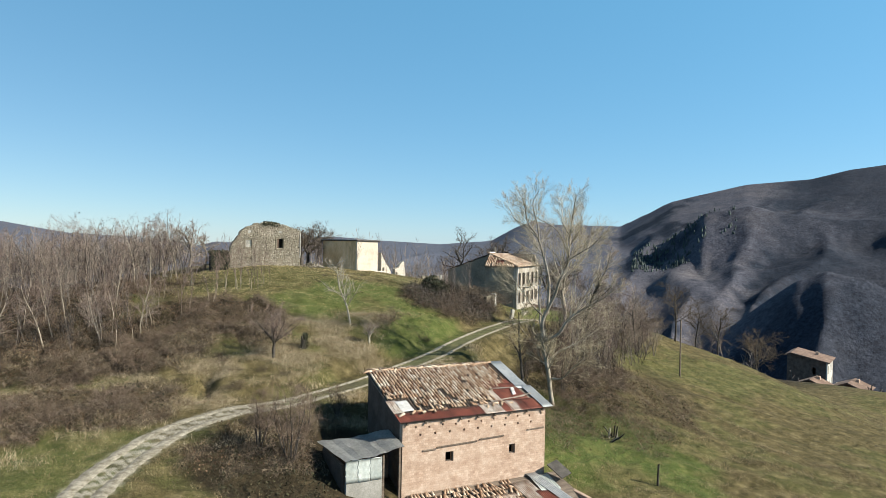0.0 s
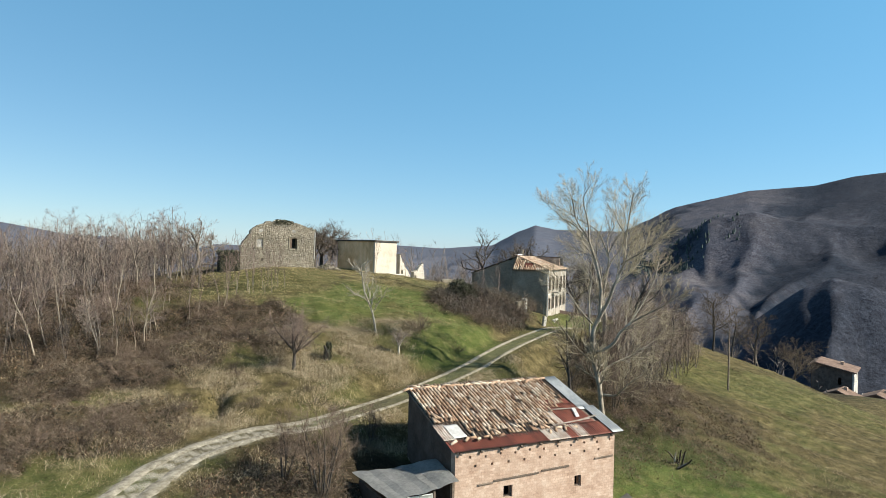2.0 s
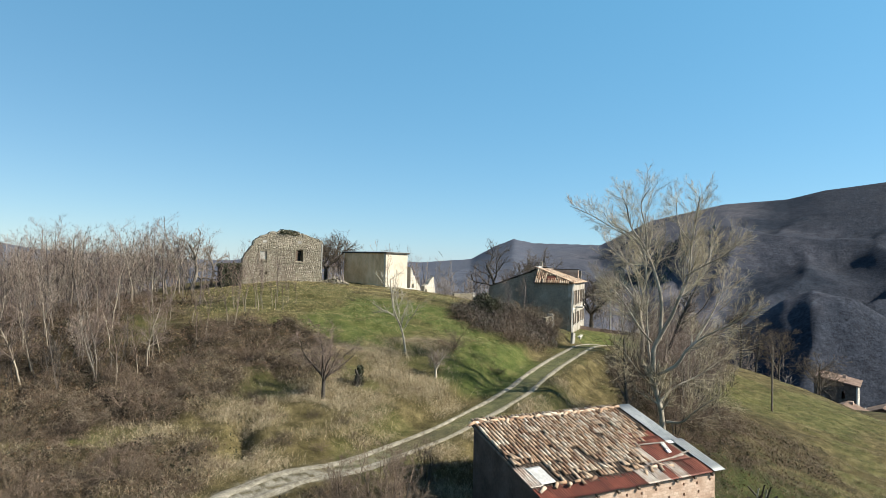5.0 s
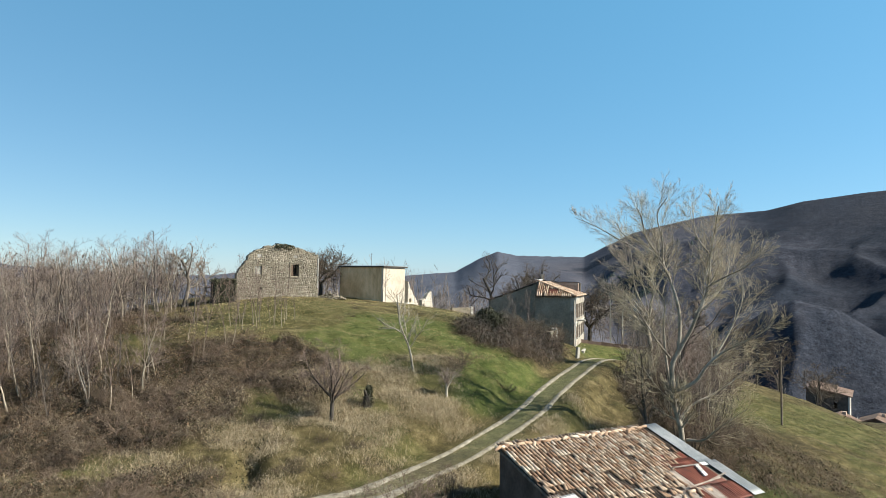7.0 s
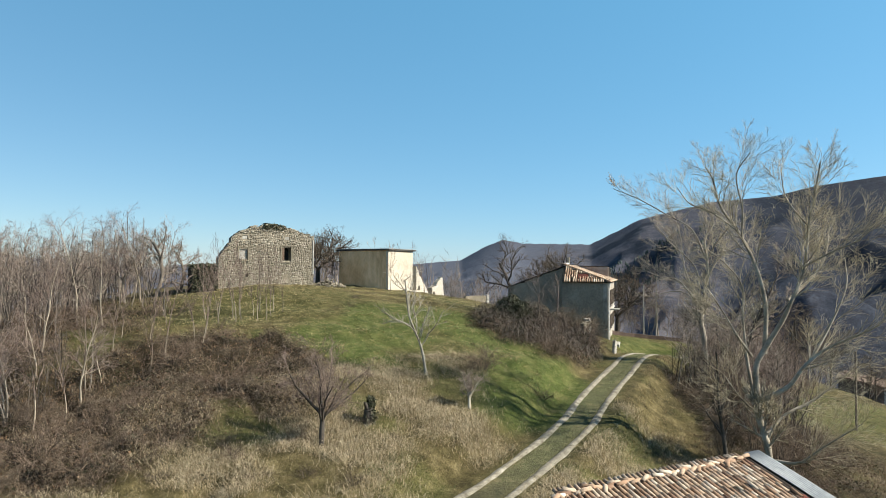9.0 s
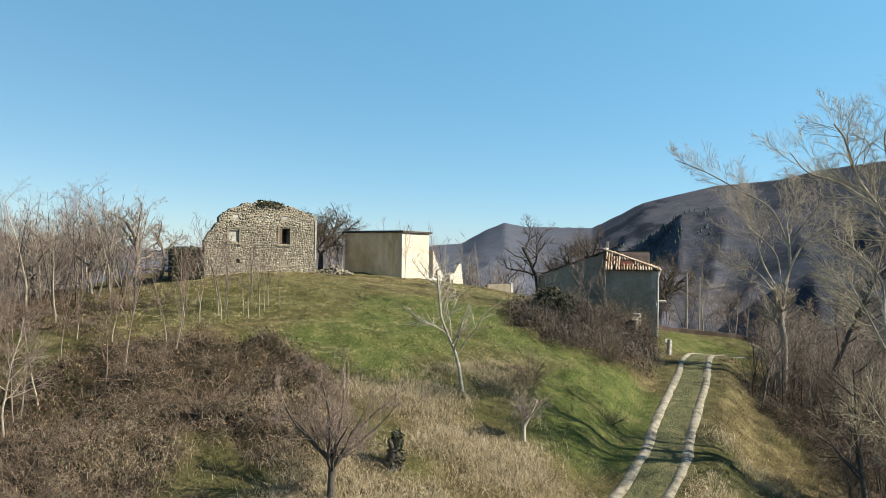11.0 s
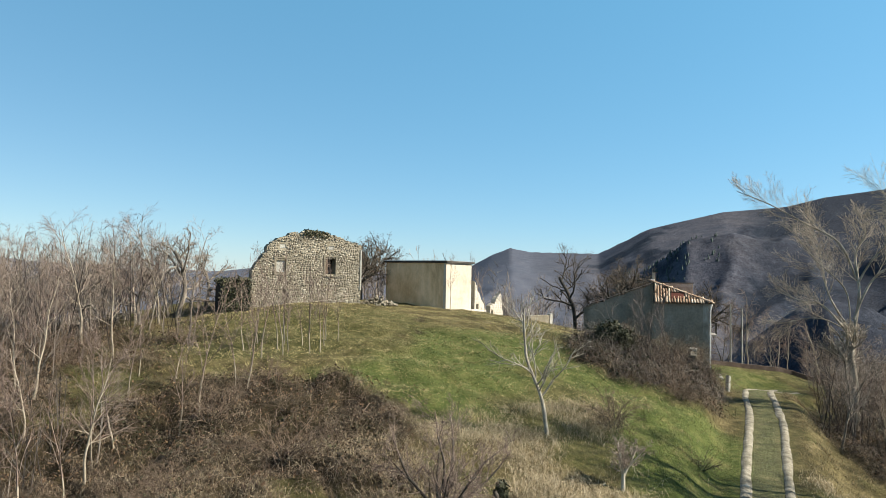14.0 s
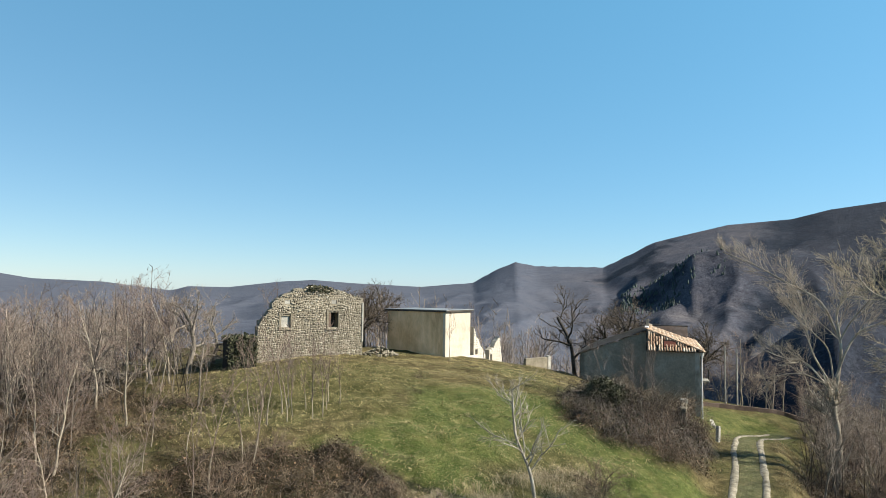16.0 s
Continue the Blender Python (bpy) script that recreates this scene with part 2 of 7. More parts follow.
M_TIMBER = worn("grey_timber", (0.08, 0.06, 0.045), (0.14, 0.11, 0.085), (0.22, 0.18, 0.145), 2.0, fine=14, stretch=(0.3, 3, 3))
M_SHUTTER = worn("brown_shutter", (0.06, 0.04, 0.028), (0.09, 0.062, 0.045), (0.13, 0.095, 0.07), 3.0)
M_BARK = worn("grey_bark", (0.0935, 0.079, 0.0646), (0.162, 0.14, 0.117), (0.255, 0.23, 0.196), 1.4, fine=9, relief=0.6, vary=0.2)
M_STEMBARK = worn("pale_grey_bark", (0.16, 0.13, 0.097), (0.32, 0.275, 0.215), (0.45, 0.4, 0.325), 1.0, fine=7, relief=0.5)
M_TREEBARK = worn("sunny_pale_bark", (0.17, 0.145, 0.11), (0.36, 0.32, 0.26), (0.52, 0.48, 0.41), 1.0, fine=7, relief=0.5)
M_TWIGPALE = islands("pale_twigs", ((0.0, (0.16, 0.13, 0.1)), (0.5, (0.3, 0.255, 0.2)), (1.0, (0.48, 0.42, 0.34))), 0.9, 2.0, 0.0)
M_TWIGBROWN = islands("brown_twigs", ((0.0, (0.075, 0.05, 0.035)), (0.5, (0.14, 0.1, 0.072)), (1.0, (0.25, 0.19, 0.145))), 0.9, 2.0, 0.0)
M_DARKBARK = worn("dark_bark", (0.0315, 0.0261, 0.0216), (0.0585, 0.0495, 0.0414), (0.099, 0.0855, 0.072), 1.4, fine=9, relief=0.6)
M_PALEBARK = worn("pale_bark", (0.28, 0.25, 0.2), (0.42, 0.385, 0.32), (0.52, 0.49, 0.42), 2.0, fine=9, relief=0.5)
M_TWIG = islands("grey_twigs", ((0.0, (0.13, 0.1, 0.08)), (0.5, (0.24, 0.195, 0.16)), (1.0, (0.38, 0.32, 0.27))), 0.9, 2.0, 0.0)
M_TWIGROSE = islands("rose_twigs", ((0.0, (0.099, 0.0673, 0.0554)), (0.5, (0.178, 0.131, 0.109)), (1.0, (0.285, 0.226, 0.194))), 0.9, 2.0, 0.0)
M_TWIGGOLD = islands("budding_twigs", ((0.0, (0.218, 0.182, 0.115)), (0.5, (0.356, 0.305, 0.207)), (1.0, (0.517, 0.46, 0.333))), 0.9, 2.0, 0.0)
M_TWIGDARK = islands("dark_twigs", ((0.0, (0.052, 0.0384, 0.027)), (0.5, (0.0975, 0.0744, 0.052)), (1.0, (0.156, 0.12, 0.085))), 0.9, 2.0, 0.0)
# greyish twigs, coloured dark so the wood looks shaded inside
M_UNDER = islands("underwood_twigs", ((0.0, (0.0383, 0.0306, 0.026)), (0.6, (0.0803, 0.0651, 0.0558)), (1.0, (0.207, 0.18, 0.153))), 0.9, 2.0, 0.0)
M_FARTWIG = islands("far_twigs", ((0.0, (0.07, 0.062, 0.06)), (0.5, (0.12, 0.107, 0.1)), (1.0, (0.2, 0.18, 0.165))), 0.9, 0.2, 0.0)
M_PINE = islands("conifer_needles", ((0.0, (0.024, 0.039, 0.039)), (1.0, (0.0525, 0.075, 0.069))), 0.9, 0.2, 0.0)
M_BRAMBLE = islands("bramble_stems", ((0.0, (0.0467, 0.0323, 0.0221)), (0.4, (0.106, 0.0765, 0.0527)), (0.8, (0.2, 0.155, 0.109)), (1.0, (0.34, 0.285, 0.212))), 0.9, 2.0, 0.0)
M_STRAW = islands("dry_grass", ((0.0, (0.139, 0.0995, 0.048)), (0.5, (0.268, 0.206, 0.111)), (1.0, (0.415, 0.341, 0.217))), 0.9, 2.0, 0.0)
M_TAN = islands("bleached_grass", ((0.0, (0.25, 0.192, 0.109)), (0.5, (0.426, 0.348, 0.224)), (1.0, (0.604, 0.52, 0.374))), 0.9, 2.0, 0.0)
M_BRAMBLELEAF = islands("bramble_leaves", ((0.0, (0.018, 0.02, 0.008)), (0.6, (0.04, 0.04, 0.016)), (1.0, (0.09, 0.075, 0.035))), 0.85, 2.0, 0.0)
M_RUSSET = islands("dead_leaves", ((0.0, (0.0374, 0.0195, 0.0105)), (0.5, (0.0978, 0.0561, 0.0314)), (1.0, (0.195, 0.128, 0.0748))), 0.9, 2.0, 0.0)
M_TURF = islands("winter_turf", ((0.0, (0.165, 0.165, 0.0663)), (0.45, (0.342, 0.303, 0.137)), (1.0, (0.702, 0.576, 0.321))), 0.9, 2.0, 0.0)
M_MEADOW = islands("meadow_grass", ((0.0, (0.0317, 0.0264, 0.0103)), (0.5, (0.0661, 0.0546, 0.0241)), (1.0, (0.124, 0.1, 0.0517))), 0.9, 2.0, 0.0)
M_GRASS = islands("spring_grass", ((0.0, (0.0469, 0.0714, 0.0184)), (0.5, (0.0898, 0.125, 0.0337)), (1.0, (0.184, 0.181, 0.0734))), 0.9, 2.0, 0.0)
M_IVY = islands("ivy_leaves", ((0.0, (0.02, 0.025, 0.012)), (0.6, (0.045, 0.05, 0.022)), (1.0, (0.09, 0.085, 0.045))), 0.7, 2.0, 0.0)


# ---------------------------------------------------------------- mesh helpers
def mesh_from(name, verts, faces, mat):
    """A mesh from numpy arrays; faces all with the same number of corners."""
    verts, faces = np.asarray(verts, np.float32), np.asarray(faces, np.int32)
    me = bpy.data.meshes.new(name)
    k = faces.shape[1]
    me.vertices.add(len(verts)), me.loops.add(faces.size), me.polygons.add(len(faces))
    me.vertices.foreach_set("co", verts.ravel())
    me.loops.foreach_set("vertex_index", faces.ravel())
    me.polygons.foreach_set("loop_start", np.arange(0, faces.size, k, dtype=np.int32))
    me.materials.append(mat)
    me.update(calc_edges=True)
    return me


def child(name, me, parent, label=""):
    ob = new(name, me)
    ob.parent = parent
    return tagged(ob, label)


def part(name, bm, mat, parent, label=""):
    me = bpy.data.meshes.new(name)
    bm.normal_update()
    bm.to_mesh(me)
    bm.free()
    me.materials.append(mat)
    return child(name, me, parent, label)


def thing(name, label, category, at=(0, 0, 0), turn=0.0, group="", kind=""):
    ob = new(name)
    ob.empty_display_size = 0.3
    ob.matrix_basis = pose(*at, 0, 0, turn)
    return tagged(ob, label, category, group, kind)


def box(bm, x0, x1, y0, y1, z0, z1, bevel=0.0, m=None):
    vs = [bm.verts.new(v) for v in ((x0, y0, z0), (x1, y0, z0), (x1, y1, z0), (x0, y1, z0), (x0, y0, z1), (x1, y0, z1), (x1, y1, z1), (x0, y1, z1))]
    fs = [bm.faces.new([vs[i] for i in q]) for q in ((3, 2, 1, 0), (4, 5, 6, 7), (0, 1, 5, 4), (1, 2, 6, 5), (2, 3, 7, 6), (3, 0, 4, 7))]
    if m is not None:
        bmesh.ops.transform(bm, matrix=m, verts=vs)
    if bevel:
        bmesh.ops.bevel(bm, geom=list({e for f in fs for e in f.edges}), offset=bevel, segments=1, affect="EDGES")
    return bm


def one_box(*a, **k):
    return box(bmesh.new(), *a, **k)


def pierced(width, top, thick, holes, cuts=()):
    """A wall along x from 0 to width, y from 0 to thick, z from 0 to top(x), with real openings (x0, x1, z0, z1)."""
    bm = bmesh.new()
    peak = max(top(x) for x in np.linspace(0, width, 60))
    xs = sorted({0.0, width, *cuts, *(v for h in holes for v in h[:2]), *np.linspace(0, width, 2 + int(width / 0.6)).round(3)})
    zs = sorted({0.0, *(v for h in holes for v in h[2:]), *np.arange(0.6, peak + 0.6, 0.6)})
    grid = {}

    def vert(x, y, z):
        key = (round(x, 4), round(y, 4), round(z, 4))
        if key not in grid:
            grid[key] = bm.verts.new(key)
        return grid[key]

    def quad(*c):
        v = []
        for p in c:
            q = vert(*p)
            if q not in v:
                v.append(q)
        if len(v) > 2:
            try:
                bm.faces.new(v)
            except ValueError:
                pass

    def full(i, j):
        if not (0 <= i < len(xs) - 1 and 0 <= j < len(zs) - 1):
            return False
        cx, cz = (xs[i] + xs[i + 1]) / 2, (zs[j] + zs[j + 1]) / 2
        return zs[j] < min(top(xs[i]), top(xs[i + 1])) and not any(h[0] < cx < h[1] and h[2] < cz < h[3] for h in holes)

    for i in range(len(xs) - 1):
        for j in range(len(zs) - 1):
            if not full(i, j):
                continue
            a, b = xs[i], xs[i + 1]
            z0 = zs[j]
            za, zb = min(zs[j + 1], top(a)), min(zs[j + 1], top(b))
            quad((a, 0, z0), (b, 0, z0), (b, 0, zb), (a, 0, za))
            quad((b, thick, z0), (a, thick, z0), (a, thick, za), (b, thick, zb))
            if not full(i, j + 1):
                quad((a, 0, za), (b, 0, zb), (b, thick, zb), (a, thick, za))
            if not full(i, j - 1):
                quad((b, 0, z0), (a, 0, z0), (a, thick, z0), (b, thick, z0))
            if not full(i - 1, j):
                quad((a, 0, z0), (a, 0, za), (a, thick, za), (a, thick, z0))
            if not full(i + 1, j):
                quad((b, 0, zb), (b, 0, z0), (b, thick, z0), (b, thick, zb))
    bmesh.ops.recalc_face_normals(bm, faces=bm.faces)
    return bm


def tubes(p0, p1, r0, r1, sides):
    """Tapered prisms from p0 to p1: vertices and quads."""
    p0, p1 = np.asarray(p0, float), np.asarray(p1, float)
    d = p1 - p0
    d /= np.maximum(np.linalg.norm(d, axis=1, keepdims=True), 1e-9)
    ref = np.where(np.abs(d[:, 2:3]) < 0.9, [[0, 0, 1.0]], [[1.0, 0, 0]])
    u = np.cross(d, ref)
    u /= np.linalg.norm(u, axis=1, keepdims=True)
    w = np.cross(d, u)
    a = np.arange(sides) * 2 * np.pi / sides
    ring = u[:, None] * np.cos(a)[None, :, None] + w[:, None] * np.sin(a)[None, :, None]
    lo = p0[:, None] + ring * np.asarray(r0)[:, None, None]
    hi = p1[:, None] + ring * np.asarray(r1)[:, None, None]
    v = np.concatenate([lo, hi], 1).reshape(-1, 3)
    i = np.arange(sides)
    q = np.stack([i, (i + 1) % sides, sides + (i + 1) % sides, sides + i], 1)
    f = (np.arange(len(p0)) * 2 * sides)[:, None, None] + q[None]
    return v, f.reshape(-1, 4)


# ---------------------------------------------------------------- shape of the land
KNOLLS = np.array((
    0.3, 2.2, 2.3, 0.3, 0.3, -0.3, -1.4, -1.7,
    3.5, 1.2, 0.4, -0.6, 1.6, 0.6, -0.6, -0.6,
    3.3, 0.7, 2.7, 0.3, 0.5, 0.2, 1.2, -2.7,
    2.2, -0.6, 3, 2.7, 2.7, -0.7, 2.9, -2.6,
    5, 2.8, 3.8, 2.4, 4.8, -0.5, 4.2, -0.5,
    3.5, 0.9, 4.8, 3.5, 3.6, 1.7, 4.7, -4.8,
    5.9, -0.3, 4.2, 2.8, 2.1, 1.5, 2.4, -1.7,
    5.3, 1, 5.5, 3.3, 1.6, 0.4, 0.2, 0.5,
)).reshape(8, 8)
KX, KY = np.linspace(-36, 72, 8), np.linspace(-30, 84, 8)
ROAD = np.array(((-19, -12), (-16.3, -3), (-14.2, 3), (-11.2, 7.4), (-7.4, 9.3), (-4.0, 9.5), (1.0, 11.1), (5.4, 13.2), (9.6, 15.6), (13.0, 18.0), (19.8, 22.8), (26.0, 27.6), (31.5, 31.3), (37, 33)), float)
CENTRE = np.array((-12.0, -18.0))
SKYLINE = np.array(((-60, 2.0), (-20, 1.6), (-7, 1.2), (-3, 0.5), (1.6, 0.33), (6.4, -0.3), (7.7, 0.05), (10.7, 0), (14.7, 0.5), (17.5, 0.68), (20.8, 0.45), (26.6, 0.2), (31, 0.6), (32.9, 1.7), (34.6, 2.4), (36.3, 2.07), (41.9, 2.0), (43.8, 2.95), (46, 4.1), (51.5, 5.35), (56, 5.65), (58.5, 6.25), (62.5, 6.7), (75, 7.5), (95, 6), (130, 3), (300, 2.0)))


def smooth(a, b, x):
    t = np.clip((x - a) / (b - a), 0, 1)
    return t * t * (3 - 2 * t)


def waves(x, y, size, seed, octaves=4):
    """Soft noise from turned sine waves, about -1 to 1."""
    r = np.random.default_rng(seed)
    out, amp, total = 0, 1.0, 0
    for _ in range(octaves):
        for _ in range(4):
            a, p = r.uniform(0, 6.283), r.uniform(0, 6.283)
            k = 6.283 / (size * r.uniform(0.7, 1.4))
            out = out + amp * np.sin(k * (x * np.cos(a) + y * np.sin(a)) + p)
        total += amp * 2
        amp *= 0.5
        size *= 0.47
    return out / total


def road_place(x, y):
    """Distance from the middle of the track, signed side, and the nearest point on it."""
    best = np.full(np.shape(x), 1e9)
    nx, ny = np.zeros(np.shape(x)), np.zeros(np.shape(x))
    for (ax, ay), (bx, by) in zip(ROAD_FINE[:-1], ROAD_FINE[1:]):
        dx, dy = bx - ax, by - ay
        t = np.clip(((x - ax) * dx + (y - ay) * dy) / (dx * dx + dy * dy), 0, 1)
        px, py = ax + t * dx, ay + t * dy
        d = np.hypot(x - px, y - py)
        near = d < best
        best, nx, ny = np.where(near, d, best), np.where(near, px, nx), np.where(near, py, ny)
    return best, nx, ny


def spline(points, per):
    p = np.vstack([2 * points[0] - points[1], points, 2 * points[-1] - points[-2]])
    out = []
    for i in range(1, len(p) - 2):
        for t in np.arange(per) / per:
            out.append(0.5 * ((2 * p[i]) + (p[i + 1] - p[i - 1]) * t + (2 * p[i - 1] - 5 * p[i] + 4 * p[i + 1] - p[i + 2]) * t ** 2 + (3 * p[i] - p[i - 1] - 3 * p[i + 1] + p[i + 2]) * t ** 3))
    return np.array(out + [points[-1]])


ROAD_FINE = spline(ROAD, 4)


def knoll(x, y):
    z = np.full(np.shape(x), -4.0)
    for j, ky in enumerate(KY):
        for i, kx in enumerate(KX):
            z = z + KNOLLS[j, i] * np.exp(-((x - kx) ** 2 + (y - ky) ** 2) / 392.0)
    z = z - 1.7 * np.exp(-((x - 4) / 6.5) ** 2 - ((y + 0.5) / 4.0) ** 2)
    z = z + 1.1 * np.exp(-((x - 43) / 6) ** 2 - ((y - 36.5) / 6) ** 2)
    return z - 0.8 * np.exp(-((x - 16) / 4) ** 2 - ((y - 8.5) / 4) ** 2)


def far_land(x, y):
    dx, dy = x - CENTRE[0], y - CENTRE[1]
    d = np.hypot(dx, dy)
    az = np.degrees(np.arctan2(dx, dy))
    az = np.where(az < -60, az + 360, az)
    el = np.interp(az, SKYLINE[:, 0], SKYLINE[:, 1]) + 0.15
    side = smooth(28, 48, az) * (1 - smooth(110, 140, az))
    crest = 1750 - 250 * side
    peak = 15 + np.tan(np.radians(el)) * crest
    floor = -30 - 75 * side
    u = np.clip((d - 260) / (crest - 260), 0, 1)
    rise = floor + (peak - floor) * (0.25 * u + 0.75 * u * u * (1.6 - 0.6 * u))
    rise = np.where(d > crest, peak - (d - crest) * 0.22, rise)
    drift = 2.2 * waves(x, y, 420, 5, 2)
    gully = np.abs(waves((az + drift) * 17, d * 0.16, 150, 9, 2))
    rough_ = waves(x, y, 700, 3, 2) * 7 + 5 - gully * 17 + waves(x, y, 90, 8, 3) * 2.5
    rise = rise + rough_ * smooth(0.02, 0.3, u) * (1 - smooth(0.6, 0.95, u)) * (0.35 + 0.75 * side)
    limit = 15 + np.tan(np.radians(el - 0.35 * (1 - u))) * d
    rise = np.where(d < crest, np.minimum(rise, limit), rise)
    # nearer spurs of the mountain
    for dist, steep, pairs in ((620, 0.42, ((44, -12), (47, -9.5), (50.5, -6.2), (53.6, -3.8), (55.9, -2.0), (57.7, -1.25), (60.4, -1.9), (64, -4), (75, -8))),
                               (1080, 0.5, ((40, -4.5), (43, -1.5), (45.3, 0.6), (48.6, 3.4), (51.9, 4.1), (54.3, 3.4), (60.3, 2.8), (68, 3.0), (80, 0)))):
        e = np.interp(az, [p[0] for p in pairs], [p[1] for p in pairs])
        top = 15 + np.tan(np.radians(e)) * dist + waves(x, y, 130, 11, 3) * 4
        rise = np.maximum(rise, top - np.abs(d - dist) * steep - smooth(0, 120, np.abs(d - dist)) * (4 + 11 * gully))
    near = -6 - 34 * smooth(70, 260, d)
    return near + (rise - near) * smooth(170, 420, d)


def land(x, y):
    """Height of the ground."""
    x, y = np.asarray(x, float), np.asarray(y, float)
    r = np.hypot(x - 5, y - 25)
    w = smooth(70, 130, r)
    z = knoll(x, y) * (1 - w) + far_land(x, y) * w
    near = 1 - smooth(60, 110, r)
    d, px, py = road_place(x, y)
    bend = 2.5 * waves(x, y, 17, 23, 2)
    z = z + near * smooth(1.5, 5, d) * (0.2 * waves(x + bend, y - bend, 11, 21, 4) + 0.05 * waves(x - bend, y + bend, 2.2, 22, 3))
    along, off = (x + 8.2) * 0.45 + (y - 14.0) * 0.89, (x + 8.2) * 0.89 - (y - 14.0) * 0.45
    z = z - 0.75 * np.exp(-((off + 0.3 * np.sin(along)) / 0.5) ** 2) * np.exp(-(along / 2.2) ** 4)
    lumps = 1.2 * np.abs(waves(x + 0.6 * bend, y, 5.5, 25, 2)) + 0.3 * np.abs(waves(x, y + 0.5 * bend, 2.3, 26, 2)) - 0.3
    z = z + near * smooth(2.2, 5, d) * smooth(5, 9, y) * brush(x, y) * 0.5 * np.tanh(2 * lumps)
    bench = knoll(px, py)
    return z * (1 - near * (1 - smooth(1.6, 3.2, d))) + bench * near * (1 - smooth(1.6, 3.2, d))


def h(x, y):
    return float(land(np.array([x]), np.array([y]))[0])


def brush(x, y):
    """How thick the brambles grow at a place, 0 to 1."""
    n1 = waves(x, y, 9, 31, 3)
    e = lambda cx, cy, rx, ry, turn=0.0: ((((x - cx) * np.cos(turn) + (y - cy) * np.sin(turn)) / rx) ** 2 + ((-(x - cx) * np.sin(turn) + (y - cy) * np.cos(turn)) / ry) ** 2)
    return np.maximum.reduce([1 - smooth(0.7, 1.2, e(-14, 24, 13.5, 7) + 0.45 * n1),
                              1 - smooth(0.7, 1.2, e(-8, 25.5, 7.5, 5) + 0.4 * n1),
                              0.9 * (1 - smooth(0.6, 1.2, e(-18.8, 12.8, 8, 4.6) + 0.6 * n1)),
                              1 - smooth(0.7, 1.2, e(18, 29, 6, 5, 0.6) + 0.3 * n1),
                              1 - smooth(0.7, 1.2, e(-5.5, 2.8, 6, 5) + 0.3 * n1),
                              1 - smooth(0.7, 1.2, e(25, 17, 9, 4.5, 0.75) + 0.4 * n1),
                              0.8 * (1 - smooth(0.6, 1.2, e(22.5, 11, 6, 3, 0.75) + 0.5 * n1)),
                              1 - smooth(0.7, 1.2, e(-30, 42, 22, 26) + 0.3 * n1)])


def cover(x, y):
    """How much green grass, scrub and gravel lies at a place, 0 to 1 each."""
    n1, n2 = waves(x, y, 9, 31, 3), waves(x, y, 26, 32, 2)
    d, _, _ = road_place(x, y)
    e = lambda cx, cy, rx, ry, turn=0.0: ((((x - cx) * np.cos(turn) + (y - cy) * np.sin(turn)) / rx) ** 2 + ((-(x - cx) * np.sin(turn) + (y - cy) * np.cos(turn)) / ry) ** 2)
    green = np.maximum.reduce([0.9 * (1 - smooth(0.3, 1.2, e(7.5, 28.5, 10, 7) + 0.9 * n1)),
                               0.85 * (1 - smooth(0.5, 1.3, e(10, 20, 6, 3.2, 0.6) + 0.5 * n1)),
                               1 - smooth(0.4, 1.2, e(15, 4, 9, 7, -0.3) + 0.6 * n1),
                               0.55 * (1 - smooth(0.4, 1.2, e(-19, 6, 7, 8) + 0.6 * n1)),
                               0.7 * (1 - smooth(0.5, 1.2, e(34, 34, 7, 4, 0.5) + 0.4 * n1)),
                               0.3 * (1 - smooth(0.5, 1.3, e(-1, 38, 9, 6) + 0.7 * n1)),
                               0.4 * (1 - smooth(0.2, 1.1, e(44, 20, 16, 7, -0.2) + 0.9 * n1)),
                               0.55 * (1 - smooth(0.0, 1.6, d)) * smooth(-2, 6, x)])
    green = np.maximum(green, 0.3 * smooth(0.1, 0.6, n1 + 0.3 * n2))
    # the half-strength patch is brown growth plus painted tree shade on the slope
    scrub = np.maximum.reduce([brush(x, y), 0.5 * (1 - smooth(0.5, 1.2, e(25, 11, 15, 7, 0.6) + 0.6 * n1)), smooth(62, 75, y) * 0.9, smooth(48, 60, np.hypot(x - 5, y - 25)) * smooth(30, 45, y)])
    scrub = scrub * smooth(1.0, 2.2, d)
    return green, scrub, d


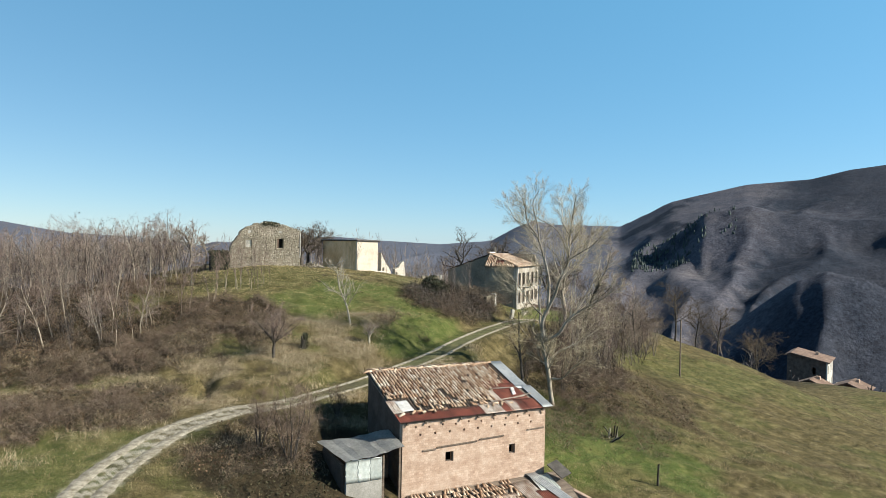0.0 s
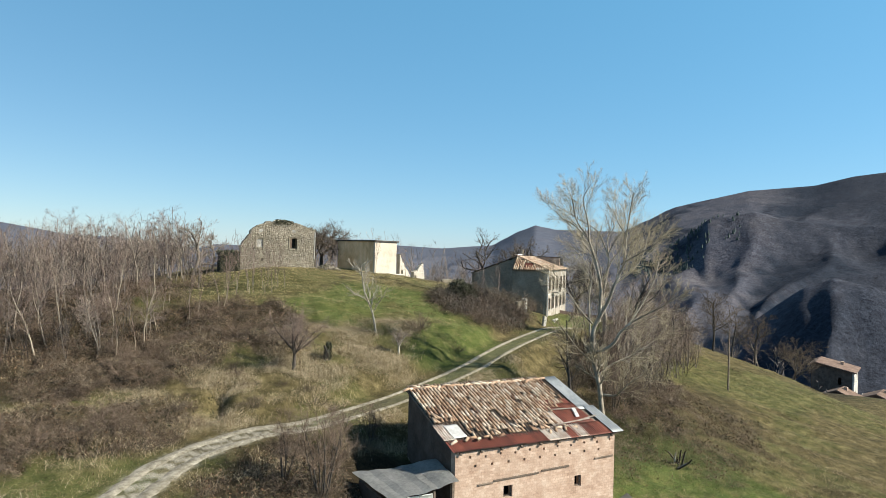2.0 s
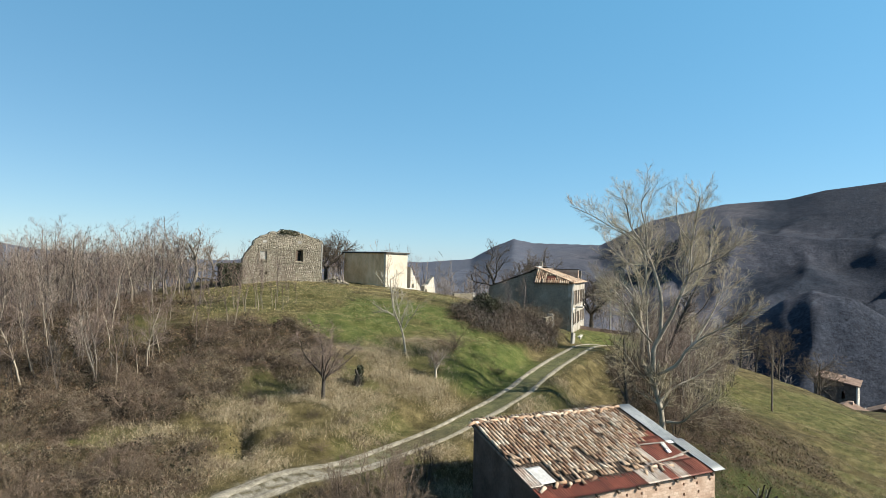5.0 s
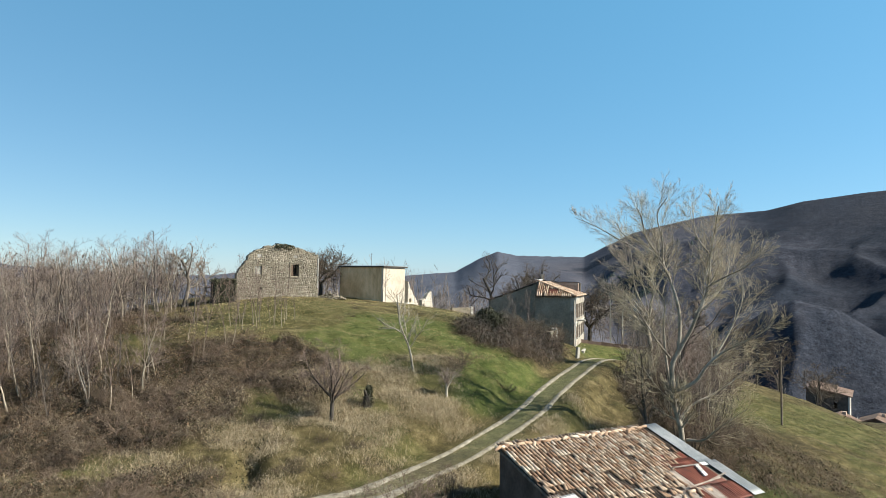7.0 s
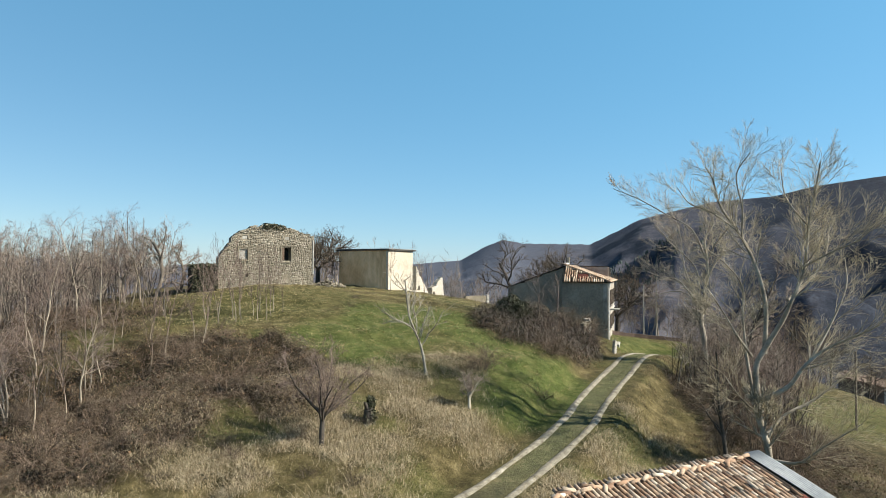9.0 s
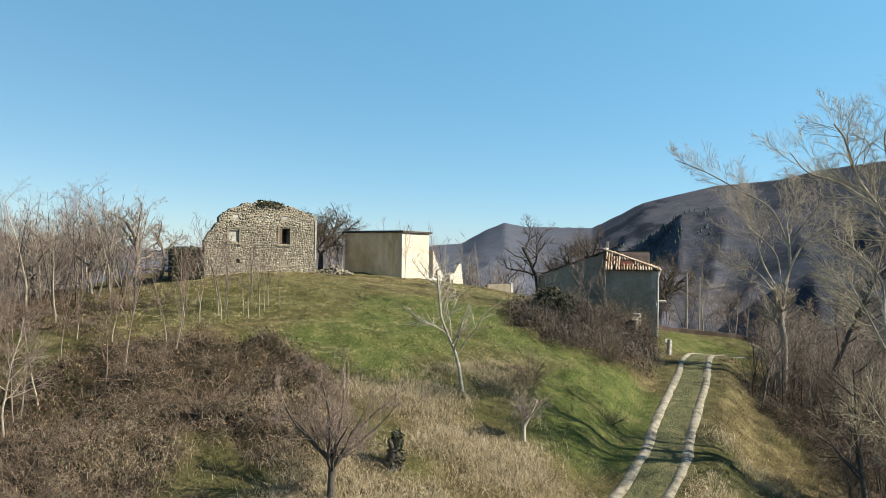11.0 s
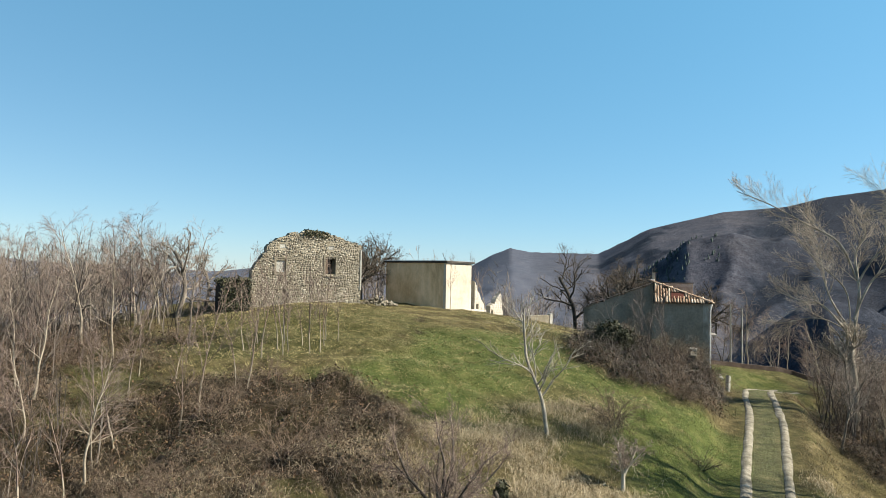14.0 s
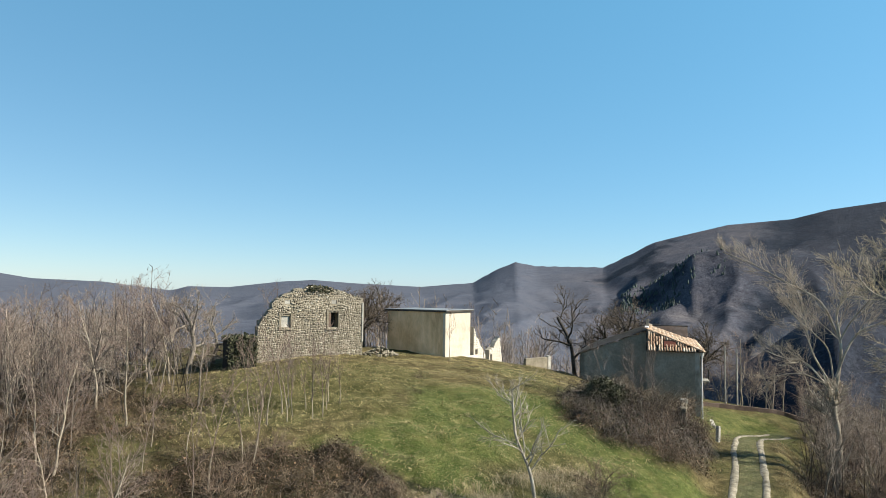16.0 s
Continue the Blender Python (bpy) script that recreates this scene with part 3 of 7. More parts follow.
# ---------------------------------------------------------------- the ground, one sheet to the horizon
def build_ground():
    head = 26.5
    ang = np.concatenate([np.arange(-47, 47, 0.26), np.arange(47, 313, 2.5)]) + head
    rad = [0.01, 1.0, 2.3, 4.0]
    while rad[-1] < 3600:
        rad.append(rad[-1] * 1.012 + 0.03)
    rad = np.array(rad)
    a, r = np.meshgrid(np.radians(ang), rad)
    x, y = CENTRE[0] + r * np.sin(a), CENTRE[1] + r * np.cos(a)
    z = land(x, y)
    nr, na = x.shape
    v = np.stack([x, y, z], -1).reshape(-1, 3)
    v = np.vstack([v, [[CENTRE[0], CENTRE[1], h(*CENTRE)]]])
    i, j = np.meshgrid(np.arange(nr - 1), np.arange(na), indexing="ij")
    j2 = (j + 1) % na
    f = np.stack([i * na + j, (i + 1) * na + j, (i + 1) * na + j2, i * na + j2], -1).reshape(-1, 4)[:, ::-1]
    me = mesh_from("ground", v, f, M_GROUND)
    g, s, d = cover(v[:, 0], v[:, 1])
    dist = np.hypot(v[:, 0] - 5, v[:, 1] - 25)
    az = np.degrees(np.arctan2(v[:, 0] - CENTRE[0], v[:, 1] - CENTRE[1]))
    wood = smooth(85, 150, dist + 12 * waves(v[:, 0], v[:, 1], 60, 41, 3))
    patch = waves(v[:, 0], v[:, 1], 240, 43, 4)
    # pine patches by noise; past azimuth 50 it paints the slope's shade
    pine_shade = np.maximum(smooth(0.2, 0.5, patch), 0.85 * smooth(50, 57, az + 5 * patch)) * wood * smooth(30, 44, az)
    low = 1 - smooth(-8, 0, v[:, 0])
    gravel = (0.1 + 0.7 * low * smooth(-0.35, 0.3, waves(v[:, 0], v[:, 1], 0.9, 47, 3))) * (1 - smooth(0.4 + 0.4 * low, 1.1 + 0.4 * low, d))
    # the last layer spreads the painted haze left of azimuth 46
    for name, val in (("green", g), ("scrub", s), ("gravel", gravel * (1 - wood)), ("wood", wood), ("pine_shade", pine_shade), ("haze", wood * (1 - smooth(33, 46, az + 3 * waves(v[:, 0], v[:, 1], 300, 45, 3))))):
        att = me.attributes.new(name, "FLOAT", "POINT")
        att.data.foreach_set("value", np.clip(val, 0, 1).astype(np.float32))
    me.polygons.foreach_set("use_smooth", np.ones(len(me.polygons), bool))
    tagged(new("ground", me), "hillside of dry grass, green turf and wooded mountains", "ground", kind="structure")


build_ground()


def build_road():
    """Two pale gravel wheel tracks with grass between."""
    road = thing("road", "two pale gravel wheel tracks with grass between", "road", kind="structure")
    line = spline(ROAD, 40)
    t = np.gradient(line, axis=0)
    t /= np.linalg.norm(t, axis=1, keepdims=True)
    nrm = np.stack([-t[:, 1], t[:, 0]], 1)
    for side in (-1, 1):
        low = 1 - smooth(-8, 2, line[:, 0])
        half = 0.19 + 0.17 * low
        rows, cols = [], 12
        edge = [half * (1 + 0.22 * waves(line[:, 0], line[:, 1], 6.0, 60 + side + 9 * e, 2) + 0.1 * waves(line[:, 0], line[:, 1], 1.9, 64 + side + 9 * e, 2) + 0.1 * low * waves(line[:, 0], line[:, 1], 0.7, 66 + side + 9 * e, 2)) for e in (0, 1)]
        for k in np.linspace(-1, 1, cols):
            p = line + nrm * (side * 0.78 + k * edge[int(k > 0)])[:, None]
            zz = land(p[:, 0], p[:, 1]) + 0.07 - 0.06 * k * k + 0.008 * waves(p[:, 0], p[:, 1], 0.4, 68, 3)
            rows.append(np.column_stack([p, zz]))
        v = np.stack(rows, 1).reshape(-1, 3)
        i, j = np.meshgrid(np.arange(len(line) - 1), np.arange(cols - 1), indexing="ij")
        f = np.stack([i * cols + j, (i + 1) * cols + j, (i + 1) * cols + j + 1, i * cols + j + 1], -1).reshape(-1, 4)
        child("wheel_track", mesh_from("wheel_track", v, f, M_TRACK), road)


M_TRACK = worn("pale_gravel", (0.111, 0.0978, 0.068), (0.246, 0.223, 0.174), (0.374, 0.348, 0.289), 2.6, 0.95, 16, 0.5, vary=0.03, grain=0.85)
build_road()


# ---------------------------------------------------------------- roof tiles
def tile_mesh(name, mat, length=0.46, r0=0.084, r1=0.07, thick=0.014):
    """One curved clay tile, its wide end at the foot; x across, y up the slope, z out of it."""
    v, f, n = [], [], 5
    for y, r in ((0.0, r0), (length, r1)):
        for rr in (r, r - thick):
            for k in range(n + 1):
                a = math.pi * k / n
                v.append((rr * math.cos(a), y, rr * math.sin(a)))
    m = n + 1
    for k in range(n):
        f.append((k, k + 1, 2 * m + k + 1, 2 * m + k))
        f.append((m + k + 1, m + k, 3 * m + k, 3 * m + k + 1))
        f.append((k + 1, k, m + k, m + k + 1))
        f.append((2 * m + k, 2 * m + k + 1, 3 * m + k + 1, 3 * m + k))
    f += [(0, 2 * m, 3 * m, m), (n, m + n, 3 * m + n, 2 * m + n)]
    return mesh_from(name, v, f, mat)


TILE = tile_mesh("tile", M_TILE)


def tile_array(places):
    """Vertices and faces of many tiles at the given matrices, for one joined part."""
    base = np.array([w.co for w in TILE.vertices])
    quads = np.array([tuple(p.vertices) for p in TILE.polygons])
    vs, fs = [], []
    for i, m in enumerate(places):
        a = np.array(m)
        vs.append(base @ a[:3, :3].T + a[:3, 3])
        fs.append(quads + i * len(base))
    return np.vstack(vs), np.vstack(fs)


def corrugated(width, depth, waves_n, amp=0.02, thick=0.006):
    """A corrugated sheet: x across, y along, z up."""
    nx, ny = waves_n * 6, 6
    r = random.Random(round(width * 100 + depth * 10))
    v = []
    for side in (0, 1):
        for j in range(ny + 1):
            sag = 0.012 * r.uniform(-1, 1)
            for i in range(nx + 1):
                z = amp * math.sin(i / nx * waves_n * 2 * math.pi) + sag - side * thick
                v.append((width * i / nx, depth * j / ny, z))
    n1 = (nx + 1) * (ny + 1)
    f = []
    for j in range(ny):
        for i in range(nx):
            a = j * (nx + 1) + i
            f.append((a, a + 1, a + nx + 2, a + nx + 1))
            f.append((n1 + a + 1, n1 + a, n1 + a + nx + 1, n1 + a + nx + 2))
    for i in range(nx):
        for j in (0, ny):
            a = j * (nx + 1) + i
            f.append((a, n1 + a, n1 + a + 1, a + 1) if j == 0 else (a + 1, n1 + a + 1, n1 + a, a))
    for j in range(ny):
        for i in (0, nx):
            a = j * (nx + 1) + i
            b = a + nx + 1
            f.append((a, b, n1 + b, n1 + a) if i == 0 else (b, a, n1 + a, n1 + b))
    return np.array(v), np.array(f)


# ---------------------------------------------------------------- barn
RIDGE_Y, RIDGE_Z, EAVE_Y, EAVE_Z = 5.55, 7.22, 0.0, 5.46
SLOPE = math.atan2(RIDGE_Z - EAVE_Z, RIDGE_Y - EAVE_Y)
ROOF_LEN = math.hypot(RIDGE_Z - EAVE_Z, RIDGE_Y - EAVE_Y)
BARN_BASE = -0.6


def on_roof(x, s, lift=0.0, turn=0.0, tilt=0.0):
    """A pose on the barn roof: x along the eave, s metres up the slope."""
    return Matrix.Translation((x, EAVE_Y, EAVE_Z)) @ Matrix.Rotation(SLOPE, 4, "X") @ Matrix.Translation((0, s, lift)) @ Matrix.Rotation(turn, 4, "Z") @ Matrix.Rotation(tilt, 4, "X")


def build_barn():
    barn = thing("barn", "derelict pink brick barn with patched clay tile roof", "barn")
    x0, x1, y0, y1 = 0.12, 9.42, 0.08, 5.45
    wall_top = lambda y: EAVE_Z + (y - EAVE_Y) * math.tan(SLOPE) - 0.16
    ft = wall_top(y0) - BARN_BASE
    holes = [(2.62, 3.12, 3.0 - BARN_BASE - 0.05, 3.5 - BARN_BASE), (6.78, 7.2, 2.9 - BARN_BASE, 3.46 - BARN_BASE)]
    for k in range(11):
        cx = 0.72 + k * 0.82
        holes.append((cx, cx + 0.11, 5.0 - BARN_BASE - 0.05 * (k % 2), 5.12 - BARN_BASE - 0.05 * (k % 2)))
    for k in range(9):
        cx = 1.0 + k * 0.9
        holes.append((cx, cx + 0.12, 4.56 - BARN_BASE, 4.69 - BARN_BASE))
    bm = pierced(x1 - x0, lambda x: ft, 0.4, holes)
    bmesh.ops.translate(bm, verts=bm.verts, vec=(x0, y0, BARN_BASE))
    part("front_wall", bm, M_PLASTER, barn, "pink plastered brick wall with rows of small square holes")
    side_top = lambda y: wall_top(y0 + y) - BARN_BASE
    # side walls: brick whose dark colour also holds the left wall's shade
    for name, x, lab in (("side_wall", x0, "bare brick side wall, darkened for its shade"), ("side_wall", x1 - 0.4, "dark brick side wall")):
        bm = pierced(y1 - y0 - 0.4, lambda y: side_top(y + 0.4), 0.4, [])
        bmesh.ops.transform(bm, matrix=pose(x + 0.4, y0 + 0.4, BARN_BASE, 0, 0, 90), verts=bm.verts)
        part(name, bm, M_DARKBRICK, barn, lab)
    part("back_wall", one_box(x0 + 0.4, x1 - 0.4, y1 - 0.4, y1, BARN_BASE, wall_top(y1 - 0.4)), M_PLASTER, barn)
    # string courses where the render has fallen
    for a, b, z in ((2.05, 4.6, 3.83), (4.75, 6.4, 3.98), (8.0, 9.2, 4.2), (1.2, 2.0, 3.74)):
        part("ledge", one_box(x0 + a, x0 + b, y0 - 0.06, y0 + 0.02, z - 0.05, z + 0.03, 0.015, Matrix.Translation((x0 + a, 0, z)) @ Matrix.Rotation(-0.03, 4, "Y") @ Matrix.Translation((-x0 - a, 0, -z))), M_TIMBER, barn, "dark worn ledge")
    for hx0, hx1, hz0, hz1 in holes[:2]:
        bm = bmesh.new()
        for a in ((hx0, hx0 + 0.05, hz0, hz1), (hx1 - 0.05, hx1, hz0, hz1), (hx0 + 0.05, hx1 - 0.05, hz0, hz0 + 0.05), (hx0 + 0.05, hx1 - 0.05, hz1 - 0.05, hz1)):
            box(bm, x0 + a[0], x0 + a[1], y0 + 0.1, y0 + 0.17, BARN_BASE + a[2], BARN_BASE + a[3])
        part("window_frame", bm, M_TIMBER, barn, "small weathered window frame")
    # black sheet inside the front wall, so the holes look unlit
    part("dark_interior", one_box(x0 + 0.41, x1 - 0.41, y0 + 0.9, y0 + 0.95, BARN_BASE, wall_top(y0) - 0.1), M_DARK, barn)
    # roof deck and rafters under the covering
    bm = one_box(-0.02, 9.62, 0, ROOF_LEN, -0.1, -0.02)
    bmesh.ops.transform(bm, matrix=on_roof(0, 0), verts=bm.verts)
    roof = part("roof", bm, M_TIMBER, barn, "roof of loose clay tiles patched with rusty sheets")
    for k in range(9):
        bm = one_box(-0.05, 0.05, -0.12, 0.5, -0.2, -0.105)
        bmesh.ops.transform(bm, matrix=on_roof(0.35 + k * 1.1, 0), verts=bm.verts)
        part("rafter_end", bm, M_TIMBER, barn)
    # covering: tiles by column and row; sheets take the left corner, the eave and the right side
    places = []
    r = random.Random(5)
    pitch, step = 0.2, 0.36
    cols, rows = int(8.5 / pitch), int((ROOF_LEN + 0.05) / step)
    for c in range(cols):
        x = 0.12 + c * pitch
        start = 0.75 + 0.12 * math.sin(c * 0.9) + (1.3 if x < 1.35 else 0) + (0.0 if x < 6.2 else 0.25)
        if x > 6.6:
            start = 1.9 + 0.75 * (x - 6.6) + 0.1 * math.sin(c * 2.0)
        for k in range(rows):
            s = 0.1 + k * step
            if s < start or s > ROOF_LEN - 0.3:
                continue
            edge = s < start + 0.6
            if r.random() < (0.12 if edge else 0.02):
                continue
            slip = abs(x - (3.6 + 0.35 * (2.6 - s))) < 0.16 and 1.4 < s < 2.9
            if slip:
                continue
            places.append(on_roof(x + r.uniform(-0.01, 0.01), s + r.uniform(-0.04, 0.03), r.uniform(0.015, 0.04), r.gauss(0, 0.022 if not edge else 0.2), 0.035 + r.gauss(0, 0.012)))
    for c in range(44):
        places.append(on_roof(0.08 + c * 0.2, ROOF_LEN - 0.2 + r.uniform(-0.06, 0.05), 0.05 + r.uniform(0, 0.05), 1.57 + r.gauss(0, 0.25), r.gauss(0, 0.08)))
    for c in range(16):
        places.append(on_roof(0.35 + r.random() * 3.2 if c < 9 else 5.5 + r.random() * 2, 0.75 + r.uniform(-0.12, 0.12), 0.05, r.uniform(0, 3), r.gauss(0, 0.2)))
    chosen = sorted(range(len(places)), key=lambda i: places[i].translation.y)[:300]
    pick = set(chosen)
    for i in chosen:
        ob = child("tile", TILE, roof)
        ob.matrix_basis = places[i]
    v, f = tile_array([places[i] for i in range(len(places)) if i not in pick])
    tagged(child("tiles", mesh_from("tiles", v, f, M_TILES), roof), kind="stuff")
    # channel tiles beneath, coloured dark for the shade between tile columns
    v, f = corrugated(8.75, ROOF_LEN - 0.6, 43, 0.028)
    a = np.array(on_roof(0.02, 0.55, 0.012))
    v = v @ a[:3, :3].T + a[:3, 3]
    child("channel_tiles", mesh_from("channel_tiles", v, f, M_PAN), roof)

    def sheet(x, s, w, d, mat, turn=0.0, lift=0.04, label="", amp=0.014):
        vv, ff = corrugated(w, d, max(2, int(w / 0.12)), amp)
        aa = np.array(on_roof(x, s, lift, turn))
        child("metal_sheet", mesh_from("metal_sheet", vv @ aa[:3, :3].T + aa[:3, 3], ff, mat), roof, label)
    x = -0.12
    k = 0
    while x < 4.9:
        sheet(x, -0.14 + 0.02 * (k % 3), 0.72, 0.88, M_RUST, 0.01 * (k % 2), 0.03 + 0.008 * (k % 2), "rusty red corrugated sheet")
        x += 0.66
        k += 1
    for x, m in ((5.2, M_RUSTPALE), (5.86, M_RUSTPALE), (6.5, M_RUST), (7.0, M_RUSTPALE), (7.6, M_RUST), (8.25, M_RUST), (8.85, M_RUST)):
        sheet(x, -0.12, 0.7, 1.15, m, 0, 0.03 + 0.008 * (k % 2), "rusty corrugated sheet")
        k += 1
    for x, s, w, d in ((7.0, 1.05, 0.95, 1.6), (7.85, 1.0, 0.95, 1.9), (6.6, 2.5, 1.0, 0.9), (7.5, 2.6, 1.1, 0.8)):
        sheet(x, s, w, d, M_RUST, 0.03, 0.05 + 0.008 * (k % 3), "rusty red corrugated sheet")
        k += 1
    sheet(6.2, 1.0, 0.75, 1.3, M_RUSTPALE, 0.02, 0.05, "pale rusty corrugated sheet")
    sheet(-0.14, 0.8, 0.62, 1.35, M_RUSTPALE, 0.0, 0.05, "pale corrugated sheet")
    sheet(0.42, 0.85, 0.72, 1.15, M_WHITE, 0.04, 0.075, "whitish metal sheet", 0.004)
    sheet(8.72, 2.2, 0.85, ROOF_LEN - 2.15, M_ZINC, 0, 0.07, "grey galvanised sheet", 0.01)
    sheet(9.1, -0.15, 0.7, 2.6, M_ZINC, 0, 0.08, "grey galvanised sheet", 0.01)
    # laths and weights lying loose
    for x, s, w, turn in ((6.9, 2.35, 1.7, -0.05), (6.4, 0.98, 2.2, 0.1), (7.9, 1.15, 1.3, 0.2)):
        bm = one_box(0, w, -0.03, 0.03, 0.09, 0.13)
        bmesh.ops.transform(bm, matrix=on_roof(x, s, 0.02, turn), verts=bm.verts)
        part("lath", bm, M_RUSTPALE, roof, "pale loose lath")
    for k in range(6):
        bm = one_box(-0.12, 0.12, -0.05, 0.05, 0.06, 0.13, 0.01)
        bmesh.ops.transform(bm, matrix=on_roof(8.05 + 0.05 * k, 1.55 + 0.14 * k, 0.02, 0.15), verts=bm.verts)
        part("brick", bm, M_WHITE, roof)
    return barn


build_barn()


def build_shed():
    """Low shed of metal sheets against the barn's corner."""
    z0 = h(-2.2, -0.5) - 0.6
    shed = thing("shed", "low lean-to shed of grey metal sheets on concrete", "shed")
    top = [(-3.6, 3.5, 3.9), (-0.06, 1.7, 4.68), (-0.1, -0.8, 4.42), (-3.3, -0.6, 3.92)]
    bm = bmesh.new()
    n = 10
    p = [Vector(q) for q in top]
    up = [[bm.verts.new(p[0].lerp(p[1], i / n).lerp(p[3].lerp(p[2], i / n), j / n) + Vector((0, 0, -0.1 * math.sin(i / n * 3.14) + 0.03 * math.sin(i * 2.4) + 0.02 * math.sin(j * 5 + i)))) for i in range(n + 1)] for j in range(n + 1)]
    fs = [bm.faces.new((up[j][i], up[j + 1][i], up[j + 1][i + 1], up[j][i + 1])) for i in range(n) for j in range(n)]
    bmesh.ops.solidify(bm, geom=fs, thickness=0.03)
    bmesh.ops.recalc_face_normals(bm, faces=bm.faces)
    part("roof", bm, M_PALEZINC, shed, "dented pale grey sheet roof")
    part("concrete_wall", one_box(-3.22, -1.25, -0.52, -0.32, z0, 2.82, 0.02), M_CONCRETE, shed, "pale concrete wall")
    for k in range(3):
        vv, ff = corrugated(0.66, 1.14, 2, 0.004)
        a = np.array(Matrix.Translation((-3.25 + k * 0.66, -0.55 - 0.014 * (k % 2), 2.78)) @ Matrix.Rotation(math.pi / 2 - 0.02, 4, "X"))
        child("metal_sheet", mesh_from("metal_sheet", vv @ a[:3, :3].T + a[:3, 3], ff, M_ZINCGREEN), shed, "pale greenish metal sheet")
    for x, t in ((-1.22, 3.95), (-0.3, 4.3)):
        part("post", one_box(x, x + 0.1, -0.5, -0.4, z0, t), M_TIMBER, shed)
    # added dark wall where the shed's side is open and in shade
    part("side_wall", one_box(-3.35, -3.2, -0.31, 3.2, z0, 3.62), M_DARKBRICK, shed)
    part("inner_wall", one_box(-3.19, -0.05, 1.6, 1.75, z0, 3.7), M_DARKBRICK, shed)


build_shed()


def build_lean_to():
    """Half-fallen outbuilding before the barn front: low walls, loose tiles and sheets."""
    lean = thing("collapsed_outbuilding", "half-collapsed outbuilding with broken tile and sheet roof", "outbuilding")
    base = h(6, -3) - 0.5
    part("wall", one_box(0.5, 10.2, -3.6, -3.3, base, 0.55, 0.03), M_PLASTER, lean)
    part("wall", one_box(10.0, 10.3, -3.3, 0.1, base, 1.0, 0.03), M_PLASTER, lean)
    part("wall", one_box(0.4, 0.7, -3.3, 0.1, base, 0.8, 0.03), M_PLASTER, lean)
    m = Matrix.Translation((0.4, -3.9, 0.6)) @ Matrix.Rotation(math.atan2(0.85, 4.0), 4, "X")
    bm = one_box(0, 9.8, 0, 4.1, -0.1, -0.02)
    bmesh.ops.transform(bm, matrix=m, verts=bm.verts)
    roof = part("roof", bm, M_TIMBER, lean, "sagging roof of loose tiles and rusty sheets")
    r = random.Random(9)
    for c in range(30):
        for k in range(9):
            if r.random() < 0.16:
                continue
            ob = child("tile", TILE, roof)
            ob.matrix_basis = m @ Matrix.Translation((0.15 + c * 0.21, 0.1 + k * 0.42, 0.03)) @ Matrix.Rotation(r.gauss(0, 0.2), 4, "Z") @ Matrix.Rotation(0.04, 4, "X")
    for x, y, w, d, mat, turn, lift in ((6.5, 0.3, 1.2, 3.2, M_RUSTPALE, 0.06, 0.07), (7.5, 0.2, 1.2, 2.2, M_RUST, 0.12, 0.1), (8.4, 0.0, 0.7, 4.2, M_ZINC, 0.18, 0.14), (7.6, 2.3, 1.3, 1.6, M_ZINCGREEN, -0.1, 0.12), (4.6, 0.6, 1.3, 2.0, M_RUSTPALE, -0.05, 0.1)):
        vv, ff = corrugated(w, d, max(2, int(w / 0.12)), 0.014)
        a = np.array(m @ Matrix.Translation((x, y, lift)) @ Matrix.Rotation(turn, 4, "Z"))
        child("metal_sheet", mesh_from("metal_sheet", vv @ a[:3, :3].T + a[:3, 3], ff, mat), roof)
    part("dark_board", one_box(-0.45, 0.45, -0.6, 0.6, 0, 0.05, 0.0, Matrix.Translation((9.9, -0.75, 1.85)) @ Matrix.Rotation(0.5, 4, "X") @ Matrix.Rotation(0.3, 4, "Z")), M_SLAB, roof, "dark bluish board")


build_lean_to()


# ---------------------------------------------------------------- ruined stone house
def stones(width, top, holes, seed, size=0.2):
    """Rubble stones proud of a wall in the plane y = 0."""
    r = random.Random(seed)
    v, f = [], []
    z = 0.0
    while z < 7:
        hh = r.uniform(0.7, 1.25) * size * 0.75
        x = -r.random() * size
        while x < width:
            w = r.uniform(0.6, 1.7) * size
            a, b, x = max(x, 0) + 0.012, min(x + w, width) - 0.012, x + w
            zz = z + r.uniform(-0.045, 0.045)
            c = (a + b) / 2
            if b - a < 0.05 or zz + hh * 0.6 > top(c) or any(q[0] < b and a < q[1] and q[2] < zz + hh and zz < q[3] for q in holes):
                continue
            p, o = -r.uniform(0.015, 0.075), len(v)
            j = lambda: r.uniform(-0.018, 0.018)
            i = 0.022
            v += [(a + j(), 0.05, zz + j()), (b + j(), 0.05, zz + j()), (b + j(), 0.05, zz + hh - 0.02 + j()), (a + j(), 0.05, zz + hh - 0.02 + j()),
                  (a + i + j(), p, zz + i + j()), (b - i + j(), p + j() * 0.8, zz + i + j()), (b - i + j(), p, zz + hh - i - 0.02 + j()), (a + i + j(), p + j() * 0.8, zz + hh - i - 0.02 + j())]
            f += [(o + 4, o + 5, o + 6, o + 7), (o, o + 1, o + 5, o + 4), (o + 1, o + 2, o + 6, o + 5), (o + 2, o + 3, o + 7, o + 6), (o + 3, o, o + 4, o + 7)]
        z += hh
    return np.array(v), np.array(f)


